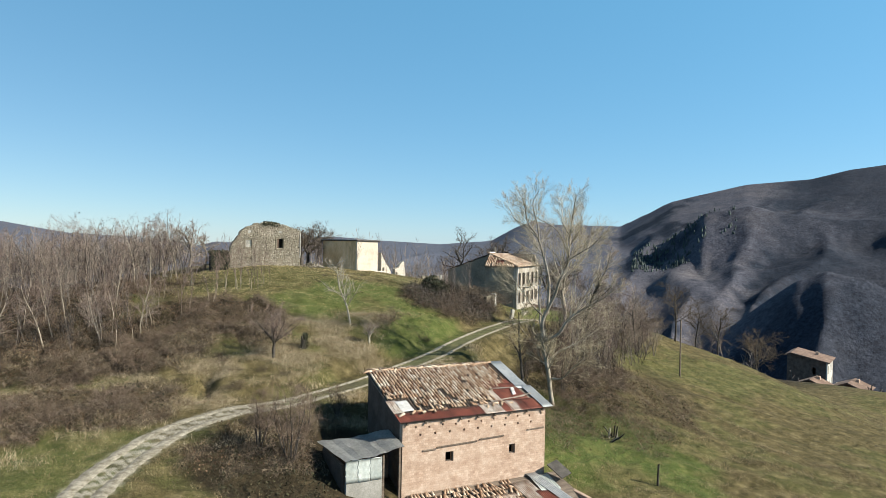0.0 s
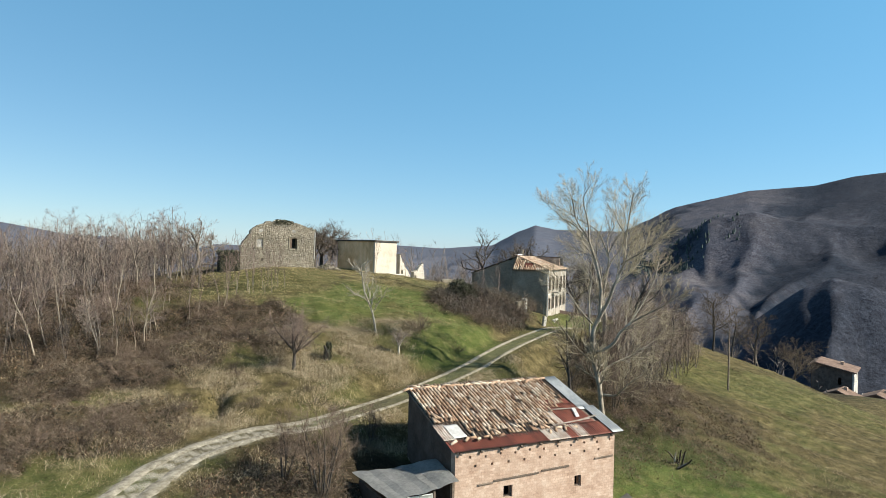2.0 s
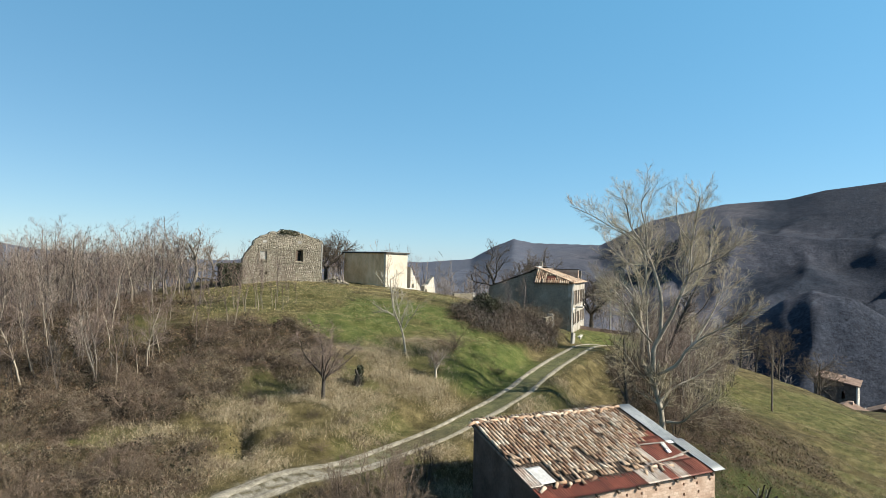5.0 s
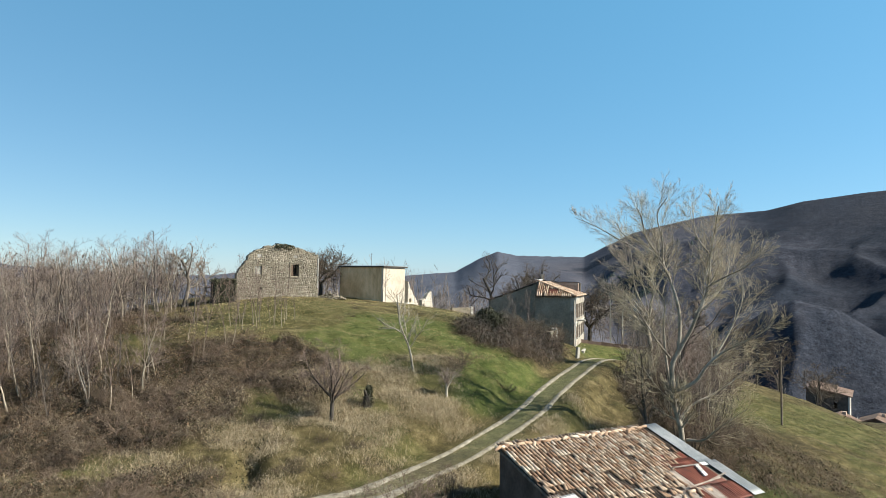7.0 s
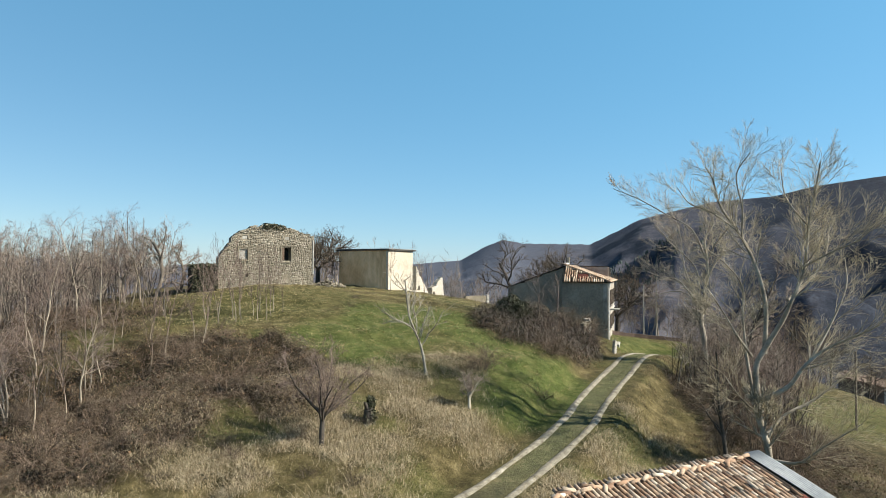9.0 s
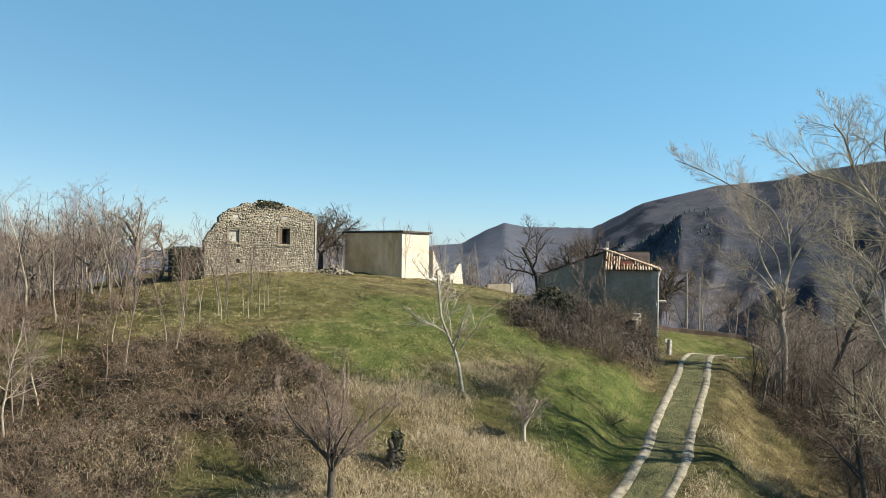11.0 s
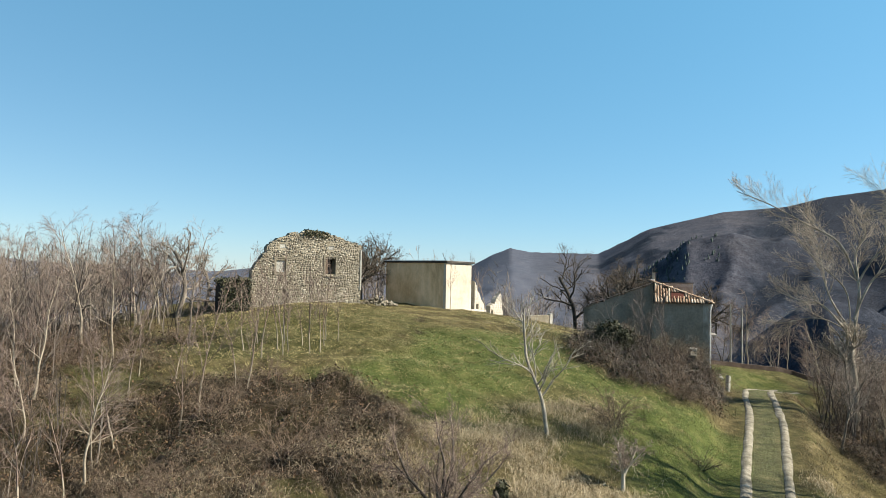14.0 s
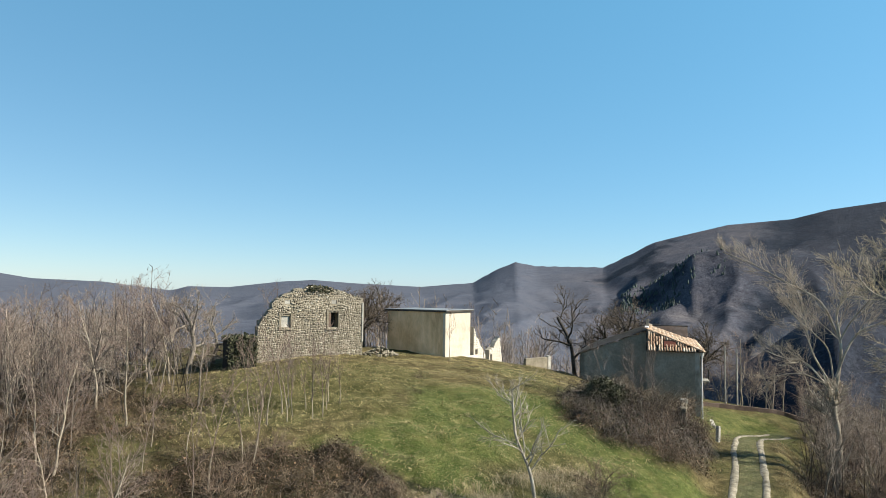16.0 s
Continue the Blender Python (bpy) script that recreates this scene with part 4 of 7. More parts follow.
def build_ruin():
    ax, ay, bx, by = -1.85, 45.55, 6.42, 46.55
    width, turn = math.hypot(bx - ax, by - ay), math.degrees(math.atan2(by - ay, bx - ax))
    z0 = 11.7
    ruin = thing("ruined_house", "roofless stone house ruin with broken gable wall", "ruin", (ax, ay, z0), turn)
    # broken gable outline
    gx = (0, 0.35, 0.9, 1.55, 2.1, 2.8, 3.6, 4.5, 5.0, 5.6, 6.3, 7.2, 8.0, width)
    gz = (3.0, 3.5, 4.3, 5.05, 5.35, 5.55, 5.7, 5.78, 5.72, 5.65, 5.45, 5.2, 5.05, 4.95)
    rr = random.Random(4)
    jag = [rr.uniform(-0.13, 0.12) for _ in range(60)]
    top = lambda x: float(np.interp(x, gx, gz)) + jag[int(x / 0.17) % 60]
    holes = [(1.7, 2.4, 2.85, 3.65), (5.4, 6.2, 2.75, 3.85), (1.95, 2.4, 4.5, 4.8), (5.65, 6.1, 4.5, 4.8), (2.2, 2.5, 1.35, 1.65), (5.6, 6.1, 1.2, 1.55)]
    cuts = tuple(np.arange(0.17, width, 0.17).round(3))
    part("gable_wall", pierced(width, top, 0.55, holes, cuts), M_MORTAR, ruin, "rubble stone gable wall with a broken top")
    v, f = stones(width, top, holes, 12, 0.16)
    tagged(child("rubble_facing", mesh_from("rubble_facing", v, f, M_STONE), ruin), kind="stuff")
    # end wall turning the corner
    side_top = lambda x: float(np.interp(x, (0, 2, 4, 6), (4.9, 4.0, 2.3, 1.0))) + jag[int(x / 0.3) % 60]
    bm = pierced(6.0, side_top, 0.55, [], tuple(np.arange(0.3, 6, 0.3).round(3)))
    mm = pose(width - 0.0, 0.56, 0, 0, 0, 90)
    bmesh.ops.transform(bm, matrix=mm, verts=bm.verts)
    part("side_wall", bm, M_LIME, ruin, "pale side wall, broken down")
    side_top2 = lambda x: float(np.interp(x, (0, 2, 4, 6), (1.2, 1.0, 0.8, 0.5))) + jag[int(x / 0.3) % 60]
    bm = pierced(6.0, side_top2, 0.55, [], tuple(np.arange(0.3, 6, 0.3).round(3)))
    bmesh.ops.transform(bm, matrix=pose(0.55, 0.56, 0, 0, 0, 90), verts=bm.verts)
    part("side_wall", bm, M_MORTAR, ruin)
    # added dark wall behind the openings, so they look unlit
    part("partition", one_box(4.3, 7.6, 1.1, 1.4, 0, 4.6), M_DARKBRICK, ruin)
    part("inner_wall", one_box(1.6, width - 0.6, 4.2, 4.6, 0, 3.2), M_MORTAR, ruin)
    # small dark flecks over the middle of the wall top
    r = np.random.default_rng(6)
    n = 900
    q = r.uniform(3.7, 5.7, n)
    p = np.column_stack([q, r.uniform(-0.2, 0.5, n), np.interp(q, gx, gz) + r.uniform(-0.3, 0.06, n)])
    d, e = r.normal(0, 0.07, (n, 3)), r.normal(0, 0.06, (n, 3))
    child("ivy", mesh_from("ivy", np.stack([p, p + d, p + d + e, p + e], 1).reshape(-1, 3), np.arange(4 * n).reshape(-1, 4), M_IVY), ruin, "dark tangle along the broken wall top")
    for x0, x1, z_0, z_1 in holes[:2]:
        win = part("window", one_box(x0 - 0.16, x0, -0.07, 0.05, z_0 - 0.1, z_1 + 0.12, 0.01), M_MORTAR, ruin, "pale stone window surround")
        part("jamb", one_box(x1, x1 + 0.16, -0.07, 0.05, z_0 - 0.1, z_1 + 0.12, 0.01), M_MORTAR, win)
        part("sill", one_box(x0 - 0.2, x1 + 0.2, -0.12, 0.05, z_0 - 0.2, z_0 - 0.1, 0.01), M_MORTAR, win)
        part("lintel", one_box(x0 - 0.2, x1 + 0.2, -0.08, 0.05, z_1 + 0.12, z_1 + 0.22, 0.01), M_MORTAR, win)
    part("blocked_window", one_box(1.71, 2.39, 0.12, 0.3, 2.86, 3.64), M_CONCRETE, ruin, "window walled up with pale mortar")
    for x0, x1, z_0, z_1 in holes[2:4]:
        part("attic_opening", one_box(x0 + 0.02, x1 - 0.02, 0.05, 0.15, z_0 + 0.02, z_1 - 0.02), M_CONCRETE, ruin, "small pale blocked attic opening")
    part("pale_patch", one_box(5.62, 6.08, 0.03, 0.2, 1.22, 1.53), M_MORTAR, ruin)
    # paler strip along the gable's right edge
    part("quoin", one_box(width - 0.12, width + 0.02, -0.09, 0.5, 1.6, 4.6, 0.02), M_CONCRETE, ruin, "narrow pale strip up the corner")
    part("shutter", one_box(5.42, 5.62, -0.02, 0.03, 2.78, 3.82), M_SHUTTER, ruin)
    # black sheet close behind the window in place of indoor shade
    part("dark_room", one_box(5.2, 6.5, 0.6, 0.7, 2.4, 4.2), M_DARK, ruin, "near-black sheet that makes the window look unlit")


build_ruin()


# ---------------------------------------------------------------- cream box building
def build_box_house():
    cx, cy, u = 13.43, 46.0, 27.7
    z0 = 11.2
    ob = thing("utility_building", "plain cream rendered cube building with flat roof", "building", (cx, cy, z0), u)
    w, d, t = 3.9, 6.0, 4.32
    bm = bmesh.new()
    box(bm, 0, w, 0, 0.25, 0, t)
    part("front_wall", bm, M_CREAM, ob, "sunlit cream rendered wall")
    # this side's tone holds stains and the warm bounce light in its shade
    part("side_wall", one_box(0, 0.25, 0.25, d, 0, t), M_STAINEDSHADE, ob, "stained cream rendered wall, warmed for its shaded side")
    part("side_wall", one_box(w - 0.25, w, 0.25, d, 0, t), M_CREAM, ob)
    part("back_wall", one_box(0.25, w - 0.25, d - 0.25, d, 0, t), M_CREAM, ob)
    part("flat_roof", one_box(-0.18, w + 0.22, -0.2, d + 0.2, t, t + 0.13, 0.015), M_SLAB, ob, "thin dark flat roof slab")
    part("roof_edge", one_box(-0.2, w + 0.24, -0.22, d + 0.22, t + 0.131, t + 0.18, 0.01), M_ZINC, ob)
    part("plinth", one_box(-0.03, w + 0.9, -0.06, 0.2, -0.9, 0.5, 0.03), M_LIME, ob, "pale plinth wall")


build_box_house()


def build_rubble_walls():
    z0 = 10.2
    for x, y, w, turn, prof, lab in ((17.6, 48.4, 1.9, 25, ((0, 3.9), (0.35, 3.2), (0.8, 2.6), (1.3, 2.2), (1.9, 1.2)), "jagged pale fragment of a fallen wall"),
                                     (20.2, 49.9, 1.9, 20, ((0, 1.6), (0.7, 1.9), (1.2, 2.5), (1.55, 2.9), (1.9, 1.0)), "low broken wall fragment with a dark opening")):
        frag = thing("wall_fragment", lab, "ruin", (x, y, z0), turn, "wall fragments beside the cube building")
        rr = random.Random(int(x))
        jag = [rr.uniform(-0.15, 0.15) for _ in range(40)]
        top = lambda q: float(np.interp(q, [p[0] for p in prof], [p[1] for p in prof])) + jag[int(q / 0.15)]
        hole = [(0.25, 0.65, 1.5, 1.95)] if x < 19 else [(0.1, 0.45, 0.6, 1.3)]
        part("wall", pierced(w, top, 0.5, hole, tuple(np.arange(0.15, w, 0.15).round(3))), M_CREAM, frag)
        v, f = stones(w, top, hole, int(x), 0.24)
        tagged(child("rubble_facing", mesh_from("rubble_facing", v * np.array((1, 0.5, 1)), f, M_LIME), frag), kind="stuff")
    b = thing("low_wall", "low grey wall with pale end post", "wall", (24.0, 49.5, h(24, 49.5) - 0.4), 10)
    part("wall", one_box(0, 3.0, 0, 0.3, 0, 1.2, 0.03), M_MORTAR, b)
    part("post", one_box(3.0, 3.4, -0.05, 0.35, 0, 1.3, 0.03), M_CONCRETE, b)


build_rubble_walls()


def build_rubble_heap():
    """Fallen stones heaped between the ruin and the cube building."""
    r = random.Random(15)
    heap = thing("rubble_heap", "heap of fallen stones between the ruin and the cube building", "rubble", (7.9, 46.7, h(7.9, 46.7)))
    for k in range(110):
        d = r.random() ** 0.6
        a = r.uniform(0, 6.283)
        x, y, z = 1.5 * d * math.cos(a), 0.9 * d * math.sin(a), 0.9 * (1 - d) * r.uniform(0.4, 1)
        s = r.uniform(0.07, 0.17)
        bm = one_box(-s, s, -s * 0.7, s * 0.7, -s * 0.5, s * 0.5, s * 0.22)
        bmesh.ops.transform(bm, matrix=Matrix.Translation((x, y, z)) @ Euler((r.gauss(0, 0.5), r.gauss(0, 0.5), r.uniform(0, 6))).to_matrix().to_4x4(), verts=bm.verts)
        part("stone", bm, M_MORTAR, heap)


build_rubble_heap()


def build_dark_hut():
    hut = thing("ivy_hut", "dark hut overgrown with dead ivy", "hut", (-3.95, 44.5, 11.3), 4)
    part("wall", one_box(0, 1.75, 0, 1.6, 0, 2.5, 0.05), M_DARK, hut)
    r = np.random.default_rng(5)
    n = 2600
    p = np.column_stack([r.uniform(-0.1, 1.85, n), -0.02 - r.random(n) * 0.14, r.uniform(0.2, 2.75, n)])
    top = r.random(n) < 0.3
    p[top, 1], p[top, 2] = r.uniform(-0.1, 1.7, top.sum()), 2.5 + r.random(top.sum()) * 0.25
    d = r.normal(0, 0.07, (n, 3))
    e = r.normal(0, 0.06, (n, 3))
    v = np.stack([p, p + d, p + d + e, p + e], 1).reshape(-1, 3)
    child("ivy", mesh_from("ivy", v, np.arange(4 * n).reshape(-1, 4), M_IVY), hut, "tangled dark ivy")


build_dark_hut()


# ---------------------------------------------------------------- farmhouse by the track
def build_farmhouse():
    turn = 43.5
    z0 = 6.6
    E, P = 12.75 - z0, 14.25 - z0
    W, L, ua = 4.0, 12.6, 1.9
    house = thing("farmhouse", "old farmhouse with limewashed front and hipped tile roof", "house", (29.3, 34.06, z0), turn)
    # sunlit front with two rows of openings
    holes = []
    for k, x in enumerate((0.9, 3.1, 5.6, 8.2, 10.6)):
        holes.append((x, x + 0.85, 3.9, 5.35))
        holes.append((x, x + 0.8, 1.75, 3.0))
    part("front_wall", pierced(L, lambda x: E, 0.4, holes), M_FLAKE, house, "flaking limewashed front wall")
    for x0, x1, z_0, z_1 in holes:
        win = part("window", one_box(x0 + 0.001, x1 - 0.001, 0.3, 0.34, z_0, z_1), M_DARK, house, "dark window with weathered brown shutters")
        part("shutter", one_box(x0 - 0.34, x0 - 0.02, -0.05, -0.005, z_0, z_1), M_TIMBER, win)
        part("shutter", one_box(x1 + 0.02, x1 + 0.34, -0.05, -0.005, z_0, z_1), M_TIMBER, win)
        part("sill", one_box(x0 - 0.08, x1 + 0.08, -0.1, 0.02, z_0 - 0.09, z_0, 0.01), M_CONCRETE, win)
    part("string_course", one_box(-0.02, L, -0.06, -0.002, 3.35, 3.5, 0.01), M_LIME, house)
    # shaded end wall under the hip
    part("end_wall", one_box(0, 0.4, 0.4, W, 0, E), M_GREYWALL, house, "grey rendered windowless end wall")
    part("far_end_wall", one_box(L - 0.4, L, 0.4, W - 0.3, 0, P - 0.15), M_GREYWALL, house)
    part("parapet", one_box(L - 2.2, L - 1.9, 0.5, W - 0.1, E - 0.2, P - 0.05, 0.02), M_PLASTER, house, "brownish flat-topped party wall")
    part("parapet_cap", one_box(L - 2.25, L - 1.85, 0.4, W, P - 0.049, P + 0.03, 0.01), M_SLAB, house)
    # rear wing, stepped back, roof falling away
    ww = 9.4
    wtop = lambda y: P - 0.1 - (P - E + 0.55) * y / (ww - W)
    bm = pierced(ww - W, wtop, 0.4, [])
    bmesh.ops.transform(bm, matrix=pose(ua + 0.6, W, 0, 0, 0, 90), verts=bm.verts)
    part("wing_wall", bm, M_GREYWALL, house, "grey rendered wing wall")
    part("wing_return", one_box(0.401, ua + 0.2, W - 0.4, W - 0.002, 0, E), M_GREYWALL, house)
    part("wing_back", one_box(ua + 0.2, L - 0.4, ww - 0.4, ww, 0, E - 0.65), M_GREYWALL, house)
    bm = bmesh.new()
    vs = [bm.verts.new(c) for c in ((ua - 0.1, W - 0.1, P + 0.02), (L + 0.1, W - 0.1, P + 0.02), (L + 0.1, ww + 0.2, E - 0.62), (ua - 0.1, ww + 0.2, E - 0.62))]
    bmesh.ops.solidify(bm, geom=[bm.faces.new(vs)], thickness=0.09)
    part("wing_roof", bm, M_SLAB, house, "thin dark wing roof")
    # front slope and hip, boarded, then tiled
    bm = bmesh.new()
    a = [bm.verts.new(c) for c in ((-0.3, -0.3, E - 0.02), (L + 0.1, -0.3, E - 0.02), (L + 0.1, W, P), (ua, W, P), (-0.3, W, E - 0.02))]
    f1 = bm.faces.new((a[0], a[1], a[2], a[3]))
    f2 = bm.faces.new((a[0], a[3], a[4]))
    bmesh.ops.solidify(bm, geom=[f1, f2], thickness=0.08)
    roof = part("roof", bm, M_TIMBER, house, "hipped clay tile roof with a hole")
    r = random.Random(8)
    places = []
    hs = math.atan2(P - E, ua + 0.3)
    hl = math.hypot(P - E, ua + 0.3)
    for c in range(int((W + 0.3) / 0.2)):
        y = -0.2 + c * 0.2
        lim = hl * (y + 0.3) / (W + 0.3)
        for k in range(8):
            s = -0.05 + k * 0.34
            if s > lim - 0.1 or (1.75 < y < 2.7 and 0.35 < s < 1.15) or r.random() < 0.12:
                continue
            places.append(Matrix.Translation((-0.3, y, E)) @ Matrix.Rotation(-math.pi / 2, 4, "Z") @ Matrix.Rotation(hs, 4, "X") @ Matrix.Translation((0, s, 0.03)) @ Matrix.Rotation(r.gauss(0, 0.06), 4, "Z") @ Matrix.Rotation(0.035, 4, "X"))
    fs = math.atan2(P - E, W + 0.3)
    fl = math.hypot(P - E, W + 0.3)
    for c in range(int((L + 0.3) / 0.21)):
        x = -0.2 + c * 0.21
        for k in range(12):
            s = -0.05 + k * 0.37
            if s > fl - 0.2 or s / fl > (x + 0.3) / (ua + 0.3) or r.random() < 0.16:
                continue
            places.append(Matrix.Translation((x, -0.3, E)) @ Matrix.Rotation(fs, 4, "X") @ Matrix.Translation((0, s, 0.03)) @ Matrix.Rotation(r.gauss(0, 0.06), 4, "Z") @ Matrix.Rotation(0.035, 4, "X"))
    n = 17
    for k in range(n):
        q = Vector((-0.3, -0.3, E + 0.06)).lerp(Vector((ua, W, P + 0.08)), (k + 0.3) / n)
        places.append(Matrix.Translation(q) @ Matrix.Rotation(math.atan2(W + 0.3, ua + 0.3) - math.pi / 2, 4, "Z") @ Matrix.Rotation(0.3, 4, "X") @ Matrix.Scale(1.25, 4))
    chosen = places[:140]
    for m in chosen:
        child("tile", TILE, roof).matrix_basis = m
    v, f = tile_array(places[140:])
    tagged(child("tiles", mesh_from("tiles", v, f, M_TILES), roof), kind="stuff")
    part("roof_hole", one_box(-0.45, 0.45, -0.35, 0.35, -0.02, 0.03, 0.0, Matrix.Translation((0.35, 2.2, E + 0.52)) @ Matrix.Rotation(-math.pi / 2, 4, "Z") @ Matrix.Rotation(hs, 4, "X")), M_RUST, roof, "rusty dark hole among the tiles")
    part("ridge_cap", one_box(ua, ua + 2.2, W - 0.18, W + 0.14, P + 0.1, P + 0.24, 0.03), M_WHITE, roof, "pale mortared ridge piece")
    part("chimney", one_box(4.2, 4.45, W - 0.2, W + 0.05, P, P + 0.8, 0.02), M_GREYWALL, house)
    # white downpipe and small balcony on the front
    bm = bmesh.new()
    bmesh.ops.create_cone(bm, cap_ends=True, segments=8, radius1=0.06, radius2=0.06, depth=E - 0.2, matrix=Matrix.Translation((0.0, -0.1, (E - 0.2) / 2)))
    bmesh.ops.create_cone(bm, cap_ends=True, segments=8, radius1=0.07, radius2=0.17, depth=0.4, matrix=Matrix.Translation((0.0, -0.12, E - 0.25)))
    part("downpipe", bm, M_WHITE, house, "white downpipe with hopper")
    bal = part("balcony", one_box(2.9, 4.4, -0.85, -0.06, 3.52, 3.64, 0.02), M_CONCRETE, house, "small balcony with iron rail")
    for k in range(9):
        part("rail_bar", one_box(2.95 + k * 0.17, 2.97 + k * 0.17, -0.83, -0.81, 3.64, 4.5), M_SLAB, bal)
    part("handrail", one_box(2.92, 4.38, -0.85, -0.79, 4.5, 4.55), M_SLAB, bal)
    part("threshold", one_box(-0.4, 2.0, -1.0, -0.06, 0.3, 0.75, 0.05), M_CONCRETE, house, "pale stone step")


build_farmhouse()


def build_yard_wall():
    """Low wall beyond the yard, and the ruined pillars by the scrub."""
    line = [(33.5, 40.5), (38, 39.5), (43, 36.5), (47, 32)]
    w = thing("yard_wall", "low dark stone yard wall", "wall")
    for (x0, y0), (x1, y1) in zip(line[:-1], line[1:]):
        n = 8
        px, py = np.linspace(x0, x1, n + 1), np.linspace(y0, y1, n + 1)
        pz = land(px, py)
        ux, uy = (y0 - y1) / math.hypot(x1 - x0, y1 - y0) * 0.13, (x1 - x0) / math.hypot(x1 - x0, y1 - y0) * 0.13
        for k in range(n):
            bm = bmesh.new()
            vs = [bm.verts.new((px[i] + sd_ * ux, py[i] + sd_ * uy, pz[i] + zz)) for i, sd_, zz in ((k, -1, -0.6), (k + 1, -1, -0.6), (k + 1, 1, -0.6), (k, 1, -0.6), (k, -1, 0.36), (k + 1, -1, 0.36), (k + 1, 1, 0.36), (k, 1, 0.36))]
            for q in ((3, 2, 1, 0), (4, 5, 6, 7), (0, 1, 5, 4), (1, 2, 6, 5), (2, 3, 7, 6), (3, 0, 4, 7)):
                bm.faces.new([vs[c] for c in q])
            part("wall_piece", bm, M_DARKBRICK, w)
    p = thing("stone_pillar", "broken pale stone pillar beside the scrub", "pillar", (24.6, 31.2, h(24.6, 31.2) - 0.2), 40)
    part("pillar_shaft", one_box(0, 0.55, 0, 0.5, 0, 1.7, 0.04), M_CONCRETE, p)
    part("low_wall", one_box(-2.6, -0.005, 0.05, 0.4, 0, 1.5, 0.04), M_MORTAR, p)
    q = thing("leaning_slab", "pale slab leaning beside the track", "slab", (26.0, 29.9, h(26.0, 29.9) - 0.15), 30)
    part("slab", one_box(-0.3, 0.3, -0.12, 0.12, 0, 1.2, 0.04, Matrix.Rotation(0.25, 4, "Y")), M_CONCRETE, q)


build_yard_wall()


# ---------------------------------------------------------------- village below
def build_village():
    def villa(x, y, zbase, zroof, w, d, turn, rise, apex, wall, gable, label, floors):
        ob = thing("village_house", label, "house", (x, y, zbase), turn, "village houses below the hill")
        t = zroof - zbase
        n = max(2, round(w / 3.5))
        holes = [(w * (k + 0.5) / n - 0.5, w * (k + 0.5) / n + 0.5, t * (j + 0.3) / floors, t * (j + 0.75) / floors) for k in range(n) for j in range(floors)]
        part("front_wall", pierced(w, lambda q: t, 0.3, holes), wall, ob)
        for q0, q1, q2, q3 in holes:
            win = part("window", one_box(q0, q1, 0.2, 0.24, q2, q3), M_DARK, ob)
            part("sill", one_box(q0 - 0.1, q1 + 0.1, -0.12, -0.003, q2 - 0.1, q2), M_CONCRETE, win)
        line = lambda q: t + rise * float(np.interp(q + 0.15, (0, d * apex, d), (0, 1, 0 if apex < 0.8 else 0.75)))
        for xx in (0, w - 0.3):
            bm = pierced(d - 0.3, line, 0.3, [(d * 0.25, d * 0.33, t * 0.72, t * 0.88)] if floors > 1 else [], (d * apex,))
            bmesh.ops.transform(bm, matrix=pose(xx + 0.3, 0.3, 0, 0, 0, 90), verts=bm.verts)
            part("gable_wall", bm, gable, ob)
        part("back_wall", one_box(0.3, w - 0.3, d - 0.3, d, 0, t), wall, ob)
        bm = bmesh.new()
        ridge, eave, back = t + rise + 0.05, t - 0.5 * rise / (d * apex) + 0.05, line(d - 0.15) + 0.05
        for c in (((-0.6, -0.5, eave), (w + 0.5, -0.5, eave), (w + 0.5, d * apex, ridge), (-0.6, d * apex, ridge)), ((-0.6, d * apex, ridge), (w + 0.5, d * apex, ridge), (w + 0.5, d + 0.4, back - 0.2), (-0.6, d + 0.4, back - 0.2))):
            bm.faces.new([bm.verts.new(q) for q in c])
        bmesh.ops.remove_doubles(bm, verts=bm.verts, dist=0.001)
        bmesh.ops.solidify(bm, geom=list(bm.faces), thickness=-0.25)
        part("roof", bm, M_ROOFRED, ob, "reddish clay tile roof")
        part("chimney", one_box(w * 0.6, w * 0.6 + 0.8, d * 0.3, d * 0.3 + 0.7, t, t + rise * 0.3 / apex + 1.1, 0.03), M_PLASTER, ob)
        if floors > 1:
            bal = part("balcony", one_box(0.8, w * 0.5, -1.4, -0.13, t * 0.42, t * 0.45), M_CONCRETE, ob)
            part("rail", one_box(0.8, w * 0.5, -1.4, -1.34, t * 0.45 + 0.02, t * 0.45 + 0.9), M_LIME, bal)
    # gables take dark brick for the shade on the side away from the sun
    villa(134.2, 64.1, -20.5, -10.0, 10, 8.4, 27, 1.5, 0.9, M_LIME, M_DARKBRICK, "tall grey village house with tiled roof and balcony", 3)
    villa(123.3, 57.4, -18.5, -13.6, 5.0, 6.0, 20, 1.3, 0.5, M_LIME, M_DARKBRICK, "low village outbuilding with reddish tiled roof", 1)
    villa(131.0, 53.6, -18.5, -14.3, 7, 6.5, 20, 1.3, 0.5, M_LIME, M_DARKBRICK, "low white village house with tiled roof", 1)


M_ROOFRED = worn("far_clay_roof", (0.0978, 0.0612, 0.044), (0.159, 0.104, 0.0765), (0.22, 0.153, 0.116), 0.8, fine=3.0, vary=0.12)
build_village()


